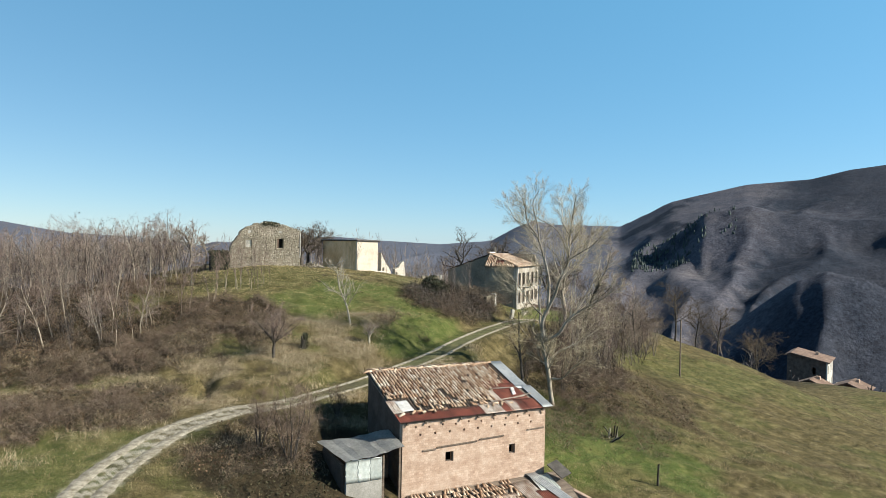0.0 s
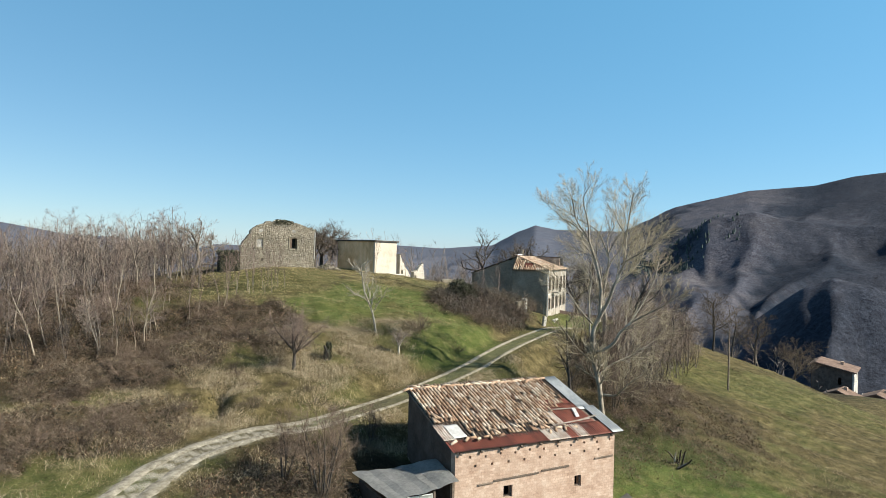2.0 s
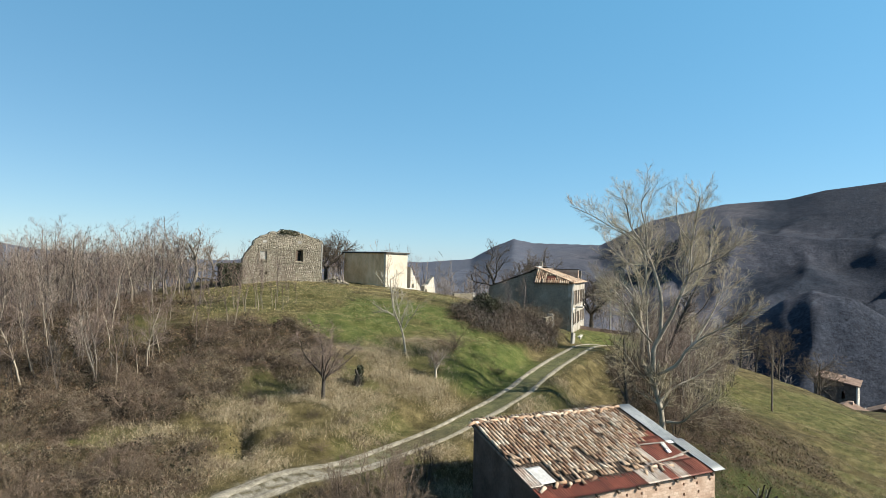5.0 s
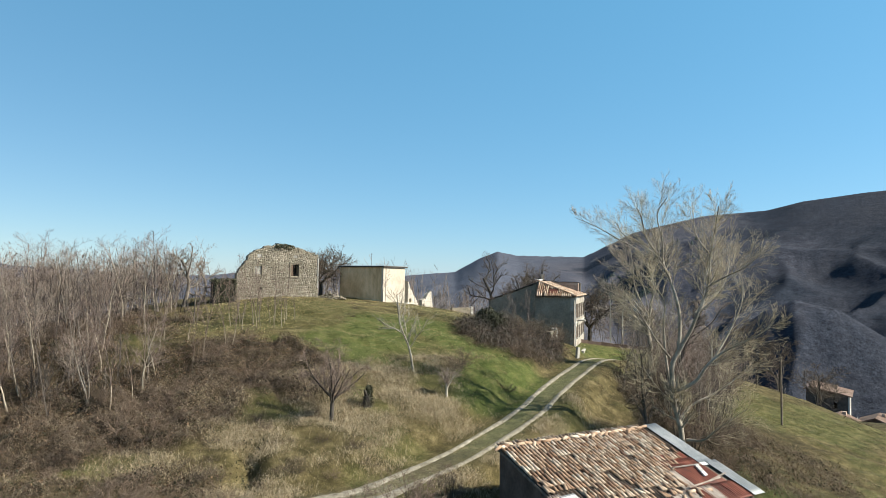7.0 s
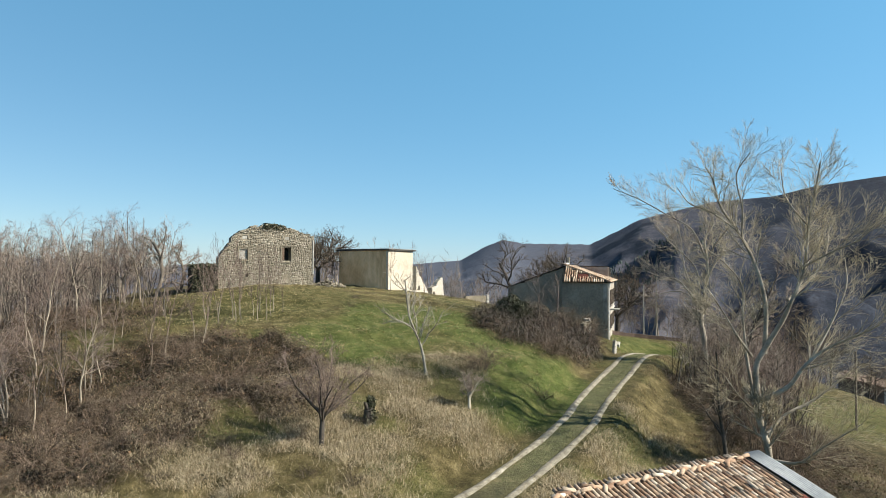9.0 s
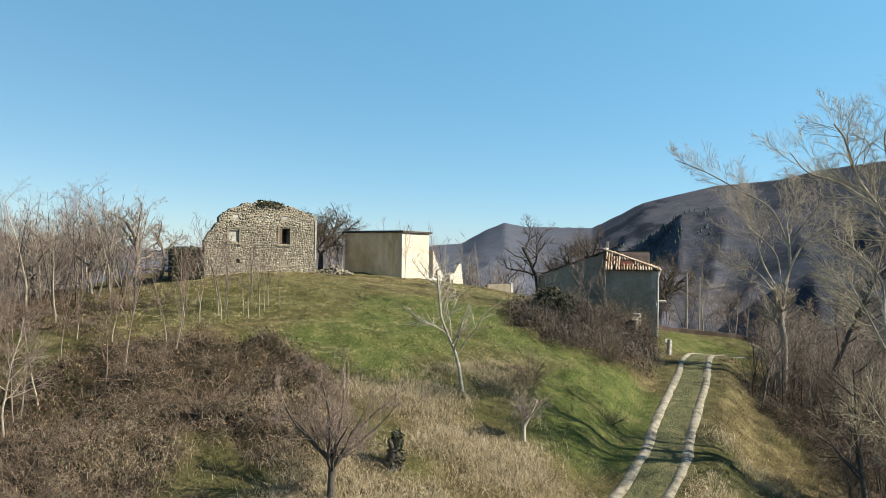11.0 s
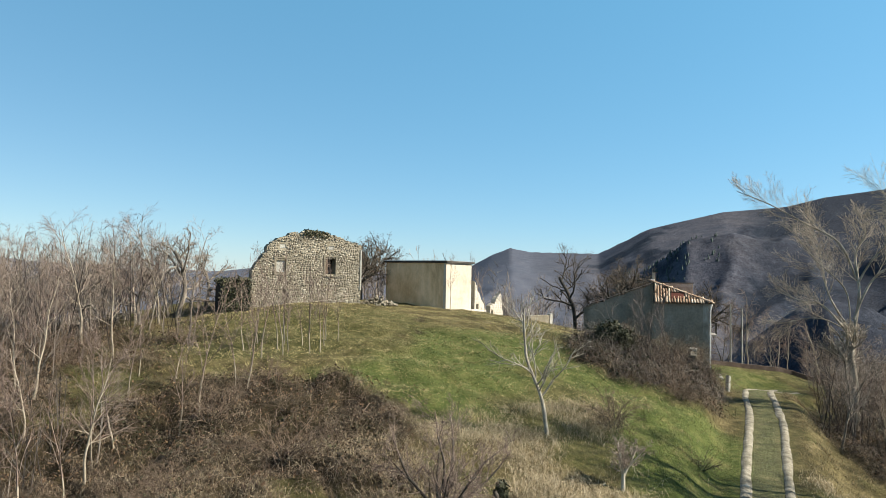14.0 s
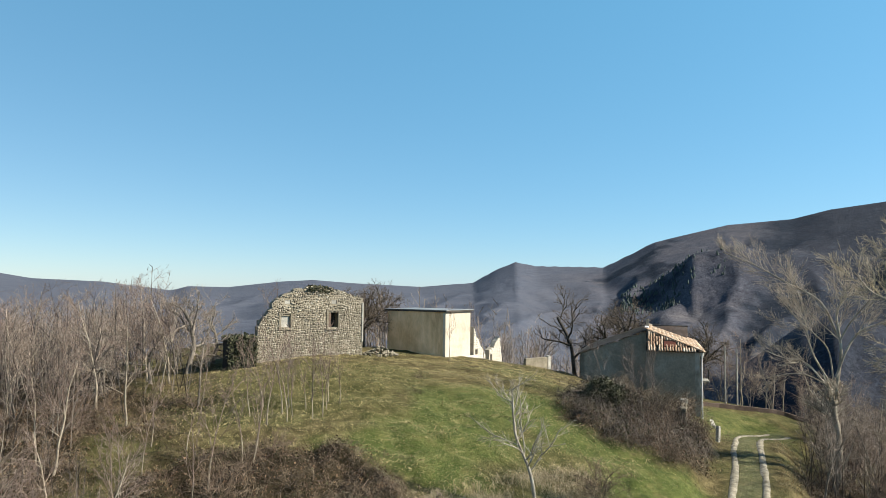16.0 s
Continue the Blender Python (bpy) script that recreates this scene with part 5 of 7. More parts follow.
# ---------------------------------------------------------------- bare trees
class Grower:
    """Grows a bare tree as tapered segments: stout ones for trunk and limbs, fine ones for the crown."""

    def __init__(self, seed):
        self.r = random.Random(seed)
        self.stout, self.fine, self.buds = [], [], []

    def bend(self, d, amount):
        q = Vector((self.r.gauss(0, 1), self.r.gauss(0, 1), self.r.gauss(0, 1)))
        return (d + q * amount).normalized()

    def limb(self, p, d, length, rad, level, spec):
        s = spec[level]
        n = max(2 if level < 2 else 1, int(length / s["step"]))
        pts = [p.copy()]
        for i in range(n):
            d = self.bend(d, s["wander"])
            d = (d + Vector((0, 0, s["up"]))).normalized()
            p = p + d * (length / n)
            pts.append(p.copy())
        self.along(pts, rad, rad * s["taper"], level, spec, length)

    def along(self, pts, r0, r1, level, spec, length):
        s = spec[level]
        n = len(pts) - 1
        rad = [r0 + (r1 - r0) * (i / n) ** 0.8 for i in range(n + 1)]
        for i in range(n):
            (self.stout if rad[i] > 0.022 else self.fine).append((pts[i], pts[i + 1], rad[i], rad[i + 1]))
        if level + 1 >= len(spec):
            if self.r.random() < s.get("buds", 0):
                self.buds.append(pts[-1])
            return
        count = max(1, int(s["kids"] * self.r.uniform(0.75, 1.25)))
        for k in range(count):
            t = s["bare"] + (1 - s["bare"]) * (k + self.r.random()) / count
            i = min(int(t * n), n - 1)
            q = pts[i].lerp(pts[i + 1], t * n - i)
            d = (pts[i + 1] - pts[i]).normalized()
            side = d.cross(Vector((self.r.gauss(0, 1), self.r.gauss(0, 1), self.r.gauss(0, 1)))).normalized()
            a = radians(self.r.gauss(s["angle"], 9))
            nd = d * math.cos(a) + side * math.sin(a)
            self.limb(q, nd, length * s["ratio"] * (1.15 - 0.65 * t) * self.r.uniform(0.75, 1.25), max(rad[i] * s["thin"], 0.006), level + 1, spec)

    def meshes(self, name, bark, twig, thick=1.0):
        out = []
        for segs, sides, mat, nm in ((self.stout, 6, bark, "trunk"), (self.fine, 3, twig, "crown")):
            if not segs:
                continue
            a = np.array([[*p, *q] for p, q, _, _ in segs])
            v, f = tubes(a[:, :3], a[:, 3:], np.array([s[2] for s in segs]) * (thick if nm == "crown" else 1), np.array([s[3] for s in segs]) * (thick if nm == "crown" else 1), sides)
            if nm == "crown" and self.buds:
                b = np.array([tuple(q) for q in self.buds])
                r = np.random.default_rng(3)
                d = r.normal(0, 1, (len(b), 3)) * 0.05 - np.array((0, 0, 0.05))
                v2, f2 = tubes(b, b + d, np.full(len(b), 0.016), np.full(len(b), 0.006), 3)
                f = np.vstack([f, f2 + len(v)])
                v = np.vstack([v, v2])
            me = mesh_from(nm, v, f, mat)
            if nm == "trunk":
                me.polygons.foreach_set("use_smooth", np.ones(len(me.polygons), bool))
            out.append((nm, me))
        return out


def spec(*levels):
    keys = ("step", "wander", "up", "taper", "kids", "bare", "angle", "ratio", "thin")
    return [dict(zip(keys, lv)) for lv in levels]


WOOD = spec((0.6, 0.07, 0.02, 0.22, 12, 0.28, 50, 0.42, 0.5), (0.5, 0.12, 0.06, 0.3, 7, 0.15, 42, 0.48, 0.6), (0.45, 0.16, 0.03, 0.5, 4, 0.1, 40, 0.55, 0.8), (0.5, 0.14, 0.02, 0.6, 0, 0, 0, 0, 0))
FRUIT = spec((0.3, 0.12, 0.05, 0.3, 10, 0.15, 45, 0.45, 0.5), (0.25, 0.15, 0.05, 0.35, 7, 0.12, 42, 0.5, 0.6), (0.2, 0.16, 0.04, 0.5, 4, 0.1, 40, 0.55, 0.8), (0.2, 0.14, 0.02, 0.6, 0, 0, 0, 0, 0))
ARCH = spec((0.3, 0.16, -0.1, 0.3, 7, 0.15, 45, 0.5, 0.6), (0.28, 0.18, -0.04, 0.4, 4, 0.1, 45, 0.55, 0.8), (0.28, 0.16, -0.04, 0.6, 0, 0, 0, 0, 0))
ORCHARD = spec((0.4, 0.06, 0.03, 0.55, 11, 0.32, 60, 0.72, 0.55), (0.3, 0.12, 0.04, 0.35, 8, 0.2, 42, 0.55, 0.55), (0.22, 0.14, 0.03, 0.4, 6, 0.15, 40, 0.6, 0.65), (0.18, 0.14, 0.02, 0.6, 4, 0.1, 38, 0.6, 0.7), (0.15, 0.12, 0.0, 0.6, 0, 0, 0, 0, 0))
GNARLED = spec((0.5, 0.14, 0.03, 0.6, 8, 0.3, 52, 0.8, 0.65), (0.4, 0.24, 0.03, 0.4, 7, 0.2, 48, 0.6, 0.6), (0.3, 0.24, 0.02, 0.4, 6, 0.15, 45, 0.55, 0.6), (0.22, 0.2, 0.02, 0.5, 4, 0.2, 42, 0.6, 0.7), (0.2, 0.2, 0.0, 0.6, 0, 0, 0, 0, 0))
WHIP = spec((0.35, 0.06, 0.05, 0.2, 13, 0.3, 40, 0.4, 0.5), (0.25, 0.1, 0.08, 0.4, 6, 0.2, 38, 0.5, 0.7), (0.25, 0.12, 0.05, 0.6, 0, 0, 0, 0, 0))


LIMB = spec((0.4, 0.1, 0.05, 0.25, 11, 0.15, 40, 0.42, 0.5), (0.3, 0.13, 0.06, 0.35, 7, 0.12, 38, 0.5, 0.6), (0.25, 0.14, 0.04, 0.5, 4, 0.1, 36, 0.55, 0.8), (0.22, 0.12, 0.02, 0.6, 0, 0, 0, 0, 0))
OPEN = spec((0.35, 0.09, 0.03, 0.35, 14, 0.28, 52, 0.42, 0.5), (0.25, 0.16, 0.05, 0.4, 6, 0.2, 42, 0.5, 0.6), (0.2, 0.16, 0.02, 0.5, 3, 0.2, 40, 0.5, 0.7), (0.2, 0.14, 0.02, 0.6, 0, 0, 0, 0, 0))


def plant(name, grower, bark, twig, label, category="tree", group="", thick=1.0):
    ob = thing(name, label, category, group=group)
    for nm, me in grower.meshes(name, bark, twig, thick):
        child(nm if name != "shrub" else ("stem" if nm == "trunk" else "crown"), me, ob)
    return ob


def spot(x, y, scale=1.0, turn=0.0, sink=0.12, tilt=0.0):
    return Matrix.Translation((x, y, h(x, y) - sink)) @ Matrix.Rotation(radians(turn), 4, "Z") @ Matrix.Rotation(radians(tilt), 4, "X") @ Matrix.Scale(scale, 4)


def single(seed, height, rad, sp, lean=0.0):
    g = Grower(seed)
    d = Vector((math.sin(lean), 0, math.cos(lean)))
    g.limb(Vector((0, 0, 0)), d, height, rad, 0, sp)
    return g


def many(seed, n, height, rad, sp, spread):
    g = Grower(seed)
    for k in range(n):
        a = 6.283 * (k + g.r.random()) / n
        t = spread * g.r.uniform(0.3, 1)
        d = Vector((math.cos(a) * math.sin(t), math.sin(a) * math.sin(t), math.cos(t)))
        g.limb(Vector((0.12 * math.cos(a), 0.12 * math.sin(a), 0)), d, height * g.r.uniform(0.7, 1.1), rad * g.r.uniform(0.7, 1), 0, sp)
    return g


def vase(seed, trunk, rad, limbs, length, spread, sp=None):
    """A short trunk that opens into rising limbs."""
    g = Grower(seed)
    fork = Vector((0.05, 0.03, trunk))
    g.stout.append((Vector((0, 0, -0.1)), fork, rad * 1.15, rad * 0.85))
    for k in range(limbs):
        a = 6.283 * (k + 0.7 * g.r.random()) / limbs
        t = spread * g.r.uniform(0.35, 1.15)
        g.limb(fork - Vector((0, 0, 0.3 * g.r.random())), Vector((math.cos(a) * math.sin(t), math.sin(a) * math.sin(t), math.cos(t))), length * g.r.uniform(0.7, 1.1), rad * 0.5, 0, sp or LIMB)
    return g


def place(proto, spots):
    """The first spot takes the plant itself, the others copies."""
    for i, m in enumerate(spots):
        if i == 0:
            proto.matrix_basis = m
        else:
            copy_thing(proto, m)


# ---- the tall trees behind the barn, each a trunk with drawn limbs (across, up, depth)
def drawn_tree(name, label, seed, base, heading, limbs, bark, twig, thick, dense=2.5, reach=2.6):
    g = Grower(seed)
    across, away = Vector((math.cos(heading), -math.sin(heading), 0)), Vector((math.sin(heading), math.cos(heading), 0))
    for rad, tip, pts, depth in limbs:
        n = len(pts) - 1
        way = []
        for i, (u, z) in enumerate(pts):
            w = depth[0] + (depth[1] - depth[0]) * i / n
            jog = 0.0 if i in (0, n) else 0.14
            way.append(across * (u + g.r.gauss(0, jog)) + away * (w + g.r.gauss(0, jog)) + Vector((0, 0, z)))
        line = [Vector(tuple(q)) for q in spline(np.array(way, float), 5)]
        length = sum((b - a).length for a, b in zip(line, line[1:]))
        twigs = spec((0.5, 0.1, 0.03, 0.3, max(2, length * dense), 0.3 if rad < 0.2 else 0.5, 40, reach / length, 0.4), (0.35, 0.09, 0.07, 0.3, 8, 0.14, 34, 0.55, 0.5), (0.3, 0.1, 0.06, 0.5, 7, 0.1, 32, 0.6, 0.7), (0.28, 0.1, 0.04, 0.6, 0, 0, 0, 0, 0))
        if rad > 0.3:
            twigs = twigs[:1]
        g.along(line, rad * 0.78, tip, 0, twigs, length)
    ob = plant(name, g, bark, twig, label, thick=thick)
    ob.matrix_basis = Matrix.Translation((base[0], base[1], h(*base) - 0.25))


drawn_tree("great_tree", "tall bare tree with crooked limbs and budding golden twigs", 31, (17.1, 9.9), radians(46), (
    (0.22, 0.17, ((0.1, 0), (0, 1.2), (-0.42, 2.9), (-0.68, 4.0), (-0.9, 5.0)), (0, 0)),
    (0.23, 0.03, ((-0.7, 4.6), (-0.56, 6.6), (-0.42, 7.8), (0.08, 9.0), (0.42, 10.0), (0.93, 11.5), (1.35, 13.4), (1.6, 15.2), (1.7, 16.4)), (0, -1.2)),
    (0.17, 0.03, ((-0.5, 7.4), (-0.25, 9.8), (-0.93, 11.8), (-1.6, 13.4), (-2.3, 14.6), (-2.8, 16.0), (-3.0, 16.7)), (0, 1.2)),
    (0.08, 0.02, ((-1.6, 13.4), (-2.8, 14.4), (-3.8, 14.9), (-4.3, 15.8)), (0.7, 2.4)),
    (0.08, 0.02, ((-1.4, 13.0), (-1.3, 14.4), (-1.6, 16.0), (-1.2, 17.0)), (0.6, -0.8)),
    (0.12, 0.02, ((-0.9, 5.0), (-1.0, 6.9), (-1.1, 9.0), (-1.2, 10.6), (-1.9, 11.8), (-2.9, 12.6)), (0, 2.6)),
    (0.10, 0.02, ((-1.0, 7.2), (-1.7, 8.2), (-2.6, 9.4), (-3.4, 10.8)), (0.4, -2.2)),
    (0.19, 0.025, ((-0.62, 5.2), (0.25, 5.9), (1.27, 6.95), (2.45, 7.8), (3.6, 8.8), (4.65, 9.6)), (0, -1.0)),
    (0.10, 0.02, ((1.27, 6.95), (2.2, 8.8), (2.9, 10.6), (3.4, 12.0)), (-0.4, 1.6)),
    (0.13, 0.02, ((-0.42, 3.6), (0.6, 4.4), (1.8, 5.1), (2.96, 6.1), (4.0, 7.0)), (0, 2.0)),
    (0.13, 0.02, ((-0.05, 2.3), (0.93, 2.5), (1.94, 3.4), (3.1, 4.7)), (0, -1.8)),
    (0.08, 0.02, ((0.93, 11.5), (1.94, 12.3), (2.96, 12.7), (3.7, 13.4)), (-0.7, -2.0)),
    (0.07, 0.02, ((1.35, 13.4), (0.6, 14.4), (0.25, 15.2), (0.4, 16.4)), (-0.8, 0.6)),
    (0.11, 0.02, ((0.42, 10.0), (1.5, 11.0), (2.3, 12.1), (2.7, 14.0)), (-0.6, 1.4)),
    (0.07, 0.02, ((-0.7, 4.4), (-1.8, 5.4), (-2.6, 6.7)), (0, -1.4))), M_TREEBARK, M_TWIGGOLD, 0.85, 2.6)
drawn_tree("bare_tree", "tall bare tree with pale trunk and spreading limbs beside the track", 32, (27.6, 22.5), radians(52), (
    (0.27, 0.2, ((0, 0), (0.12, 2.9), (0, 4.4), (-0.12, 5.6)), (0, 0)),
    (0.15, 0.03, ((-0.12, 5.5), (0.05, 8.1), (0.25, 10.4), (0.5, 11.6), (0.2, 12.6)), (0, 0.6)),
    (0.11, 0.02, ((-0.12, 5.4), (-0.87, 6.4), (-1.74, 7.4), (-3.0, 7.7), (-4.2, 8.2)), (0, -1.2)),
    (0.10, 0.02, ((-0.3, 6.0), (-1.25, 8.1), (-1.7, 10.6), (-1.9, 11.8)), (0, 1.6)),
    (0.11, 0.02, ((0.15, 9.0), (-0.75, 11.1), (-2.5, 12.2), (-4.5, 13.4), (-6.3, 14.2)), (0.3, -1.0)),
    (0.12, 0.02, ((-0.05, 6.6), (0.6, 8.2), (1.5, 9.4), (2.7, 10.0), (3.5, 10.5)), (0, 0.8)),
    (0.06, 0.02, ((-0.15, 5.8), (-1.3, 6.5), (-2.5, 6.5), (-3.8, 6.1)), (0, 1.5)),
    (0.09, 0.02, ((0.2, 8.8), (1.0, 10.0), (1.6, 11.6), (1.8, 13.0)), (0, -1.4)),
    (0.07, 0.02, ((-0.2, 6.4), (-0.6, 8.4), (-2.0, 10.0), (-3.2, 11.4)), (0, -2.0))), M_TREEBARK, M_TWIGPALE, 0.95, 2.2, 2.4)
drawn_tree("leaning_tree", "dark bare tree leaning out over the slope", 33, (27.2, 20.6), radians(52), (
    (0.22, 0.12, ((0, 0), (1.0, 2.4), (2.2, 5.2), (2.9, 7.2)), (0, 0)),
    (0.10, 0.02, ((2.7, 6.8), (3.4, 8.4), (3.6, 10.2)), (0, 0.6)),
    (0.08, 0.02, ((2.0, 4.8), (3.4, 6.0), (4.4, 7.4)), (0, -0.8)),
    (0.07, 0.02, ((1.4, 3.4), (1.2, 5.2), (1.5, 6.8)), (0, 1.0))), M_DARKBARK, M_TWIG, 1.4, 1.6, 1.8)


def lone_trees():
    t = plant("bare_tree", single(42, 6.5, 0.15, WOOD, 0.06), M_DARKBARK, M_TWIGDARK, "slender dark bare tree beside the barn", thick=1.2)
    t.matrix_basis = spot(15.1, 11.0, 1.0, 120)
    t = plant("fruit_tree", vase(43, 1.25, 0.1, 10, 2.9, 0.95, FRUIT), M_DARKBARK, M_TWIGROSE, "small spreading bare fruit tree on the bank", thick=0.95)
    t.matrix_basis = spot(-3.2, 16.6, 1.08, 10)
    t = plant("sapling", single(44, 5.0, 0.088, OPEN, -0.14), M_PALEBARK, M_PALEBARK, "pale-barked young tree leaning on green grass", thick=1.4)
    t.matrix_basis = spot(4.45, 21.7, 1.1, 35)
    t = plant("sapling", vase(45, 0.8, 0.085, 6, 1.6, 0.75, FRUIT), M_PALEBARK, M_TWIG, "small pale bare sapling above the track", thick=1.0)
    t.matrix_basis = spot(4.75, 17.8, 0.9, 200)
    t = plant("thicket_tree", many(49, 7, 4.6, 0.06, WOOD, 0.4), M_DARKBARK, M_TWIGBROWN, "bare many-stemmed thicket tree on the bank", group="thicket trees", thick=1.0)
    place(t, [spot(-5.3, 2.6, 0.95, 0), spot(-6.6, 4.4, 0.75, 100), spot(-3.4, 6.3, 0.6, 210), spot(-1.2, 7.3, 0.5, 300), spot(15.8, 12.0, 0.62, 40), spot(18.8, 10.8, 0.7, 70), spot(19.6, 12.8, 0.66, 150), spot(21.8, 14.4, 0.72, 200), spot(24.2, 17.6, 0.8, 250), spot(26.0, 19.0, 0.7, 20), spot(30.5, 23.6, 0.8, 80), spot(32.0, 25.6, 0.75, 170)])
    # old dark trees behind the farmhouse
    t = plant("old_tree", vase(46, 2.4, 0.3, 6, 4.6, 1.0, GNARLED), M_DARKBARK, M_TWIGDARK, "gnarled dark bare tree behind the farmhouse", group="old trees behind the farmhouse")
    place(t, [spot(37.2, 50.6, 1.1, 140), spot(7.6, 50.5, 0.56, 70), spot(9.4, 54.0, 0.66, 250), spot(46, 50, 0.9, 200)])
    t = plant("old_tree", single(52, 6.6, 0.24, GNARLED, 0.03), M_DARKBARK, M_TWIGDARK, "upright dark bare tree with level twisted boughs", group="old trees behind the farmhouse")
    place(t, [spot(32.4, 52.6, 1.05, 20)])
    t = plant("old_tree", single(47, 5.5, 0.22, GNARLED, 0.25), M_BARK, M_TWIG, "gnarled grey bare tree beside the stone ruin", group="old trees beside the ruin")
    place(t, [spot(-6.3, 46.5, 0.85, 0), spot(-8.6, 45.0, 0.7, 120), spot(-11.5, 44.0, 0.8, 220), spot(-4.2, 49.0, 0.75, 300)])
    # small trees down the field edge
    t = plant("field_tree", single(48, 4.5, 0.1, ORCHARD), M_DARKBARK, M_TWIGDARK, "small dark bare tree on the field edge", group="trees on the field edge")
    place(t, [spot(39.5, 24.8, 1.15, 0), spot(52.5, 31.5, 1.2, 90), spot(60, 35, 1.0, 180), spot(64, 34.5, 1.2, 250), spot(36.0, 27.5, 0.9, 30), spot(70, 33, 1.0, 100), spot(74, 36, 1.3, 160)])


lone_trees()


def woods():
    """Bare woodland on the shoulder of the hill and beyond its crest."""
    kinds = [plant("woodland_tree", single(60 + k, 8.6, 0.10, WOOD, 0.05 * k), M_BARK if k % 2 else M_STEMBARK, M_TWIGROSE if k % 2 == 0 else M_TWIG, "slender bare woodland tree with rosy twigs" if k % 2 == 0 else "slender bare grey woodland tree", group="woodland on the hill shoulder", thick=1.35) for k in range(3)]
    kinds += [plant("woodland_tree", many(70 + k, 3, 8.0, 0.08, WOOD, 0.38), M_BARK, M_TWIGROSE if k else M_TWIG, "bare coppiced woodland tree with several stems", group="woodland on the hill shoulder", thick=1.35) for k in range(2)]
    r = random.Random(17)
    spots = [[] for _ in kinds]
    tried = []
    while sum(map(len, spots)) < 206 and len(tried) < 20000:
        x, y = r.uniform(-46, -5), r.uniform(23, 66)
        tried.append(0)
        edge = 22.5 + max(0, (x + 15)) * 0.6 if x > -15 else 22.5
        if y < edge or (x > -9.5 and y < 38) or (x > -4.5 and y < 47) or (x > -14 and 27 < y < 36 and x > -12.5):
            continue
        if x > -9 and r.random() < 0.4:
            continue
        if any(math.hypot(x - a, y - b) < (1.15 if y < 40 else 1.6) for a, b in WOOD_AT):
            continue
        WOOD_AT.append((x, y))
        k = r.randrange(len(kinds))
        spots[k].append(spot(x, y, (r.uniform(0.72, 1.04) if x < -12 else r.uniform(0.7, 0.95)) if y > 36 else r.uniform(0.5, 0.78), r.uniform(0, 360), tilt=r.gauss(0, 5)))
    # beyond the crest, their tops only
    for _ in range(8):
        x, y = r.uniform(-8, 62), r.uniform(60, 96)
        if x < 30 and y < 68:
            continue
        k = r.randrange(len(kinds))
        spots[k].append(spot(x, y, r.uniform(0.8, 1.25), r.uniform(0, 360)))
    # thin trees on the slope right of the track
    for _ in range(62):
        x = r.uniform(21, 46)
        y = 12 + (x - 18) * 0.62 + r.uniform(-2.5, 7)
        d, _, _ = road_place(np.array([x]), np.array([y]))
        if d[0] < 3.0 or (y > 30 and x < 38):
            continue
        k = r.randrange(len(kinds))
        spots[k].append(spot(x, y, r.uniform(0.5, 0.85), r.uniform(0, 360), tilt=r.gauss(0, 6)))
    for _ in range(22):
        x, y = r.uniform(40, 68), r.uniform(34, 60)
        k = r.randrange(len(kinds))
        spots[k].append(spot(x, y, r.uniform(0.7, 1.0), r.uniform(0, 360)))
    # a thin row behind the cube building
    for x, y in ((17.5, 56), (19.6, 58), (21.8, 56.5), (24.2, 59), (26.5, 57), (29, 60), (31.5, 58), (11.5, 57), (14.2, 60), (34, 61)):
        spots[r.randrange(len(kinds))].append(spot(x, y, r.uniform(0.6, 0.85), r.uniform(0, 360)))
    for proto, sp in zip(kinds, spots):
        place(proto, sp)


WOOD_AT = []
woods()


def whips():
    """Thin pale young stems on the grass below the ruin and along the thicket."""
    kinds = [plant("young_tree", single(90 + k, 3.7, 0.03, WHIP, 0.06 * k), M_STEMBARK, M_TWIGROSE, "thin pale young tree on the slope", group="thin young trees on the slope", thick=1.2) for k in range(2)]
    r = random.Random(23)
    at = [(-3.1, 33.2), (-2.6, 33.9), (-1.1, 33.4), (-0.6, 34.2), (-1.6, 34.8), (-5.9, 28.5), (-6.2, 29.3), (-5.6, 29.5), (-7.9, 27.7), (-6.9, 36.5), (-3.6, 36.2), (-2.1, 36.5), (-1.0, 35.6), (-0.2, 35.2), (0.3, 34.6), (-8.7, 27.0), (-10.2, 30.5), (-11.6, 25.4), (-12.4, 23.9), (-10.9, 26.6), (-13.6, 22.9), (-9.6, 33.5), (-8.2, 32.0), (13.0, 44.6), (17.8, 47.0), (-4.6, 35.0), (-4.2, 33.0), (-2.4, 35.4), (-3.0, 34.6), (-1.8, 33.0), (18.2, 29.2), (19.4, 31.0), (21.0, 30.4), (21.6, 31.6), (17.2, 31.4)]
    spots = [[], []]
    for i, (x, y) in enumerate(at):
        spots[i % 2].append(spot(x, y, r.uniform(0.75, 1.2), r.uniform(0, 360), tilt=r.gauss(0, 5)))
    for proto, sp in zip(kinds, spots):
        place(proto, sp)


whips()


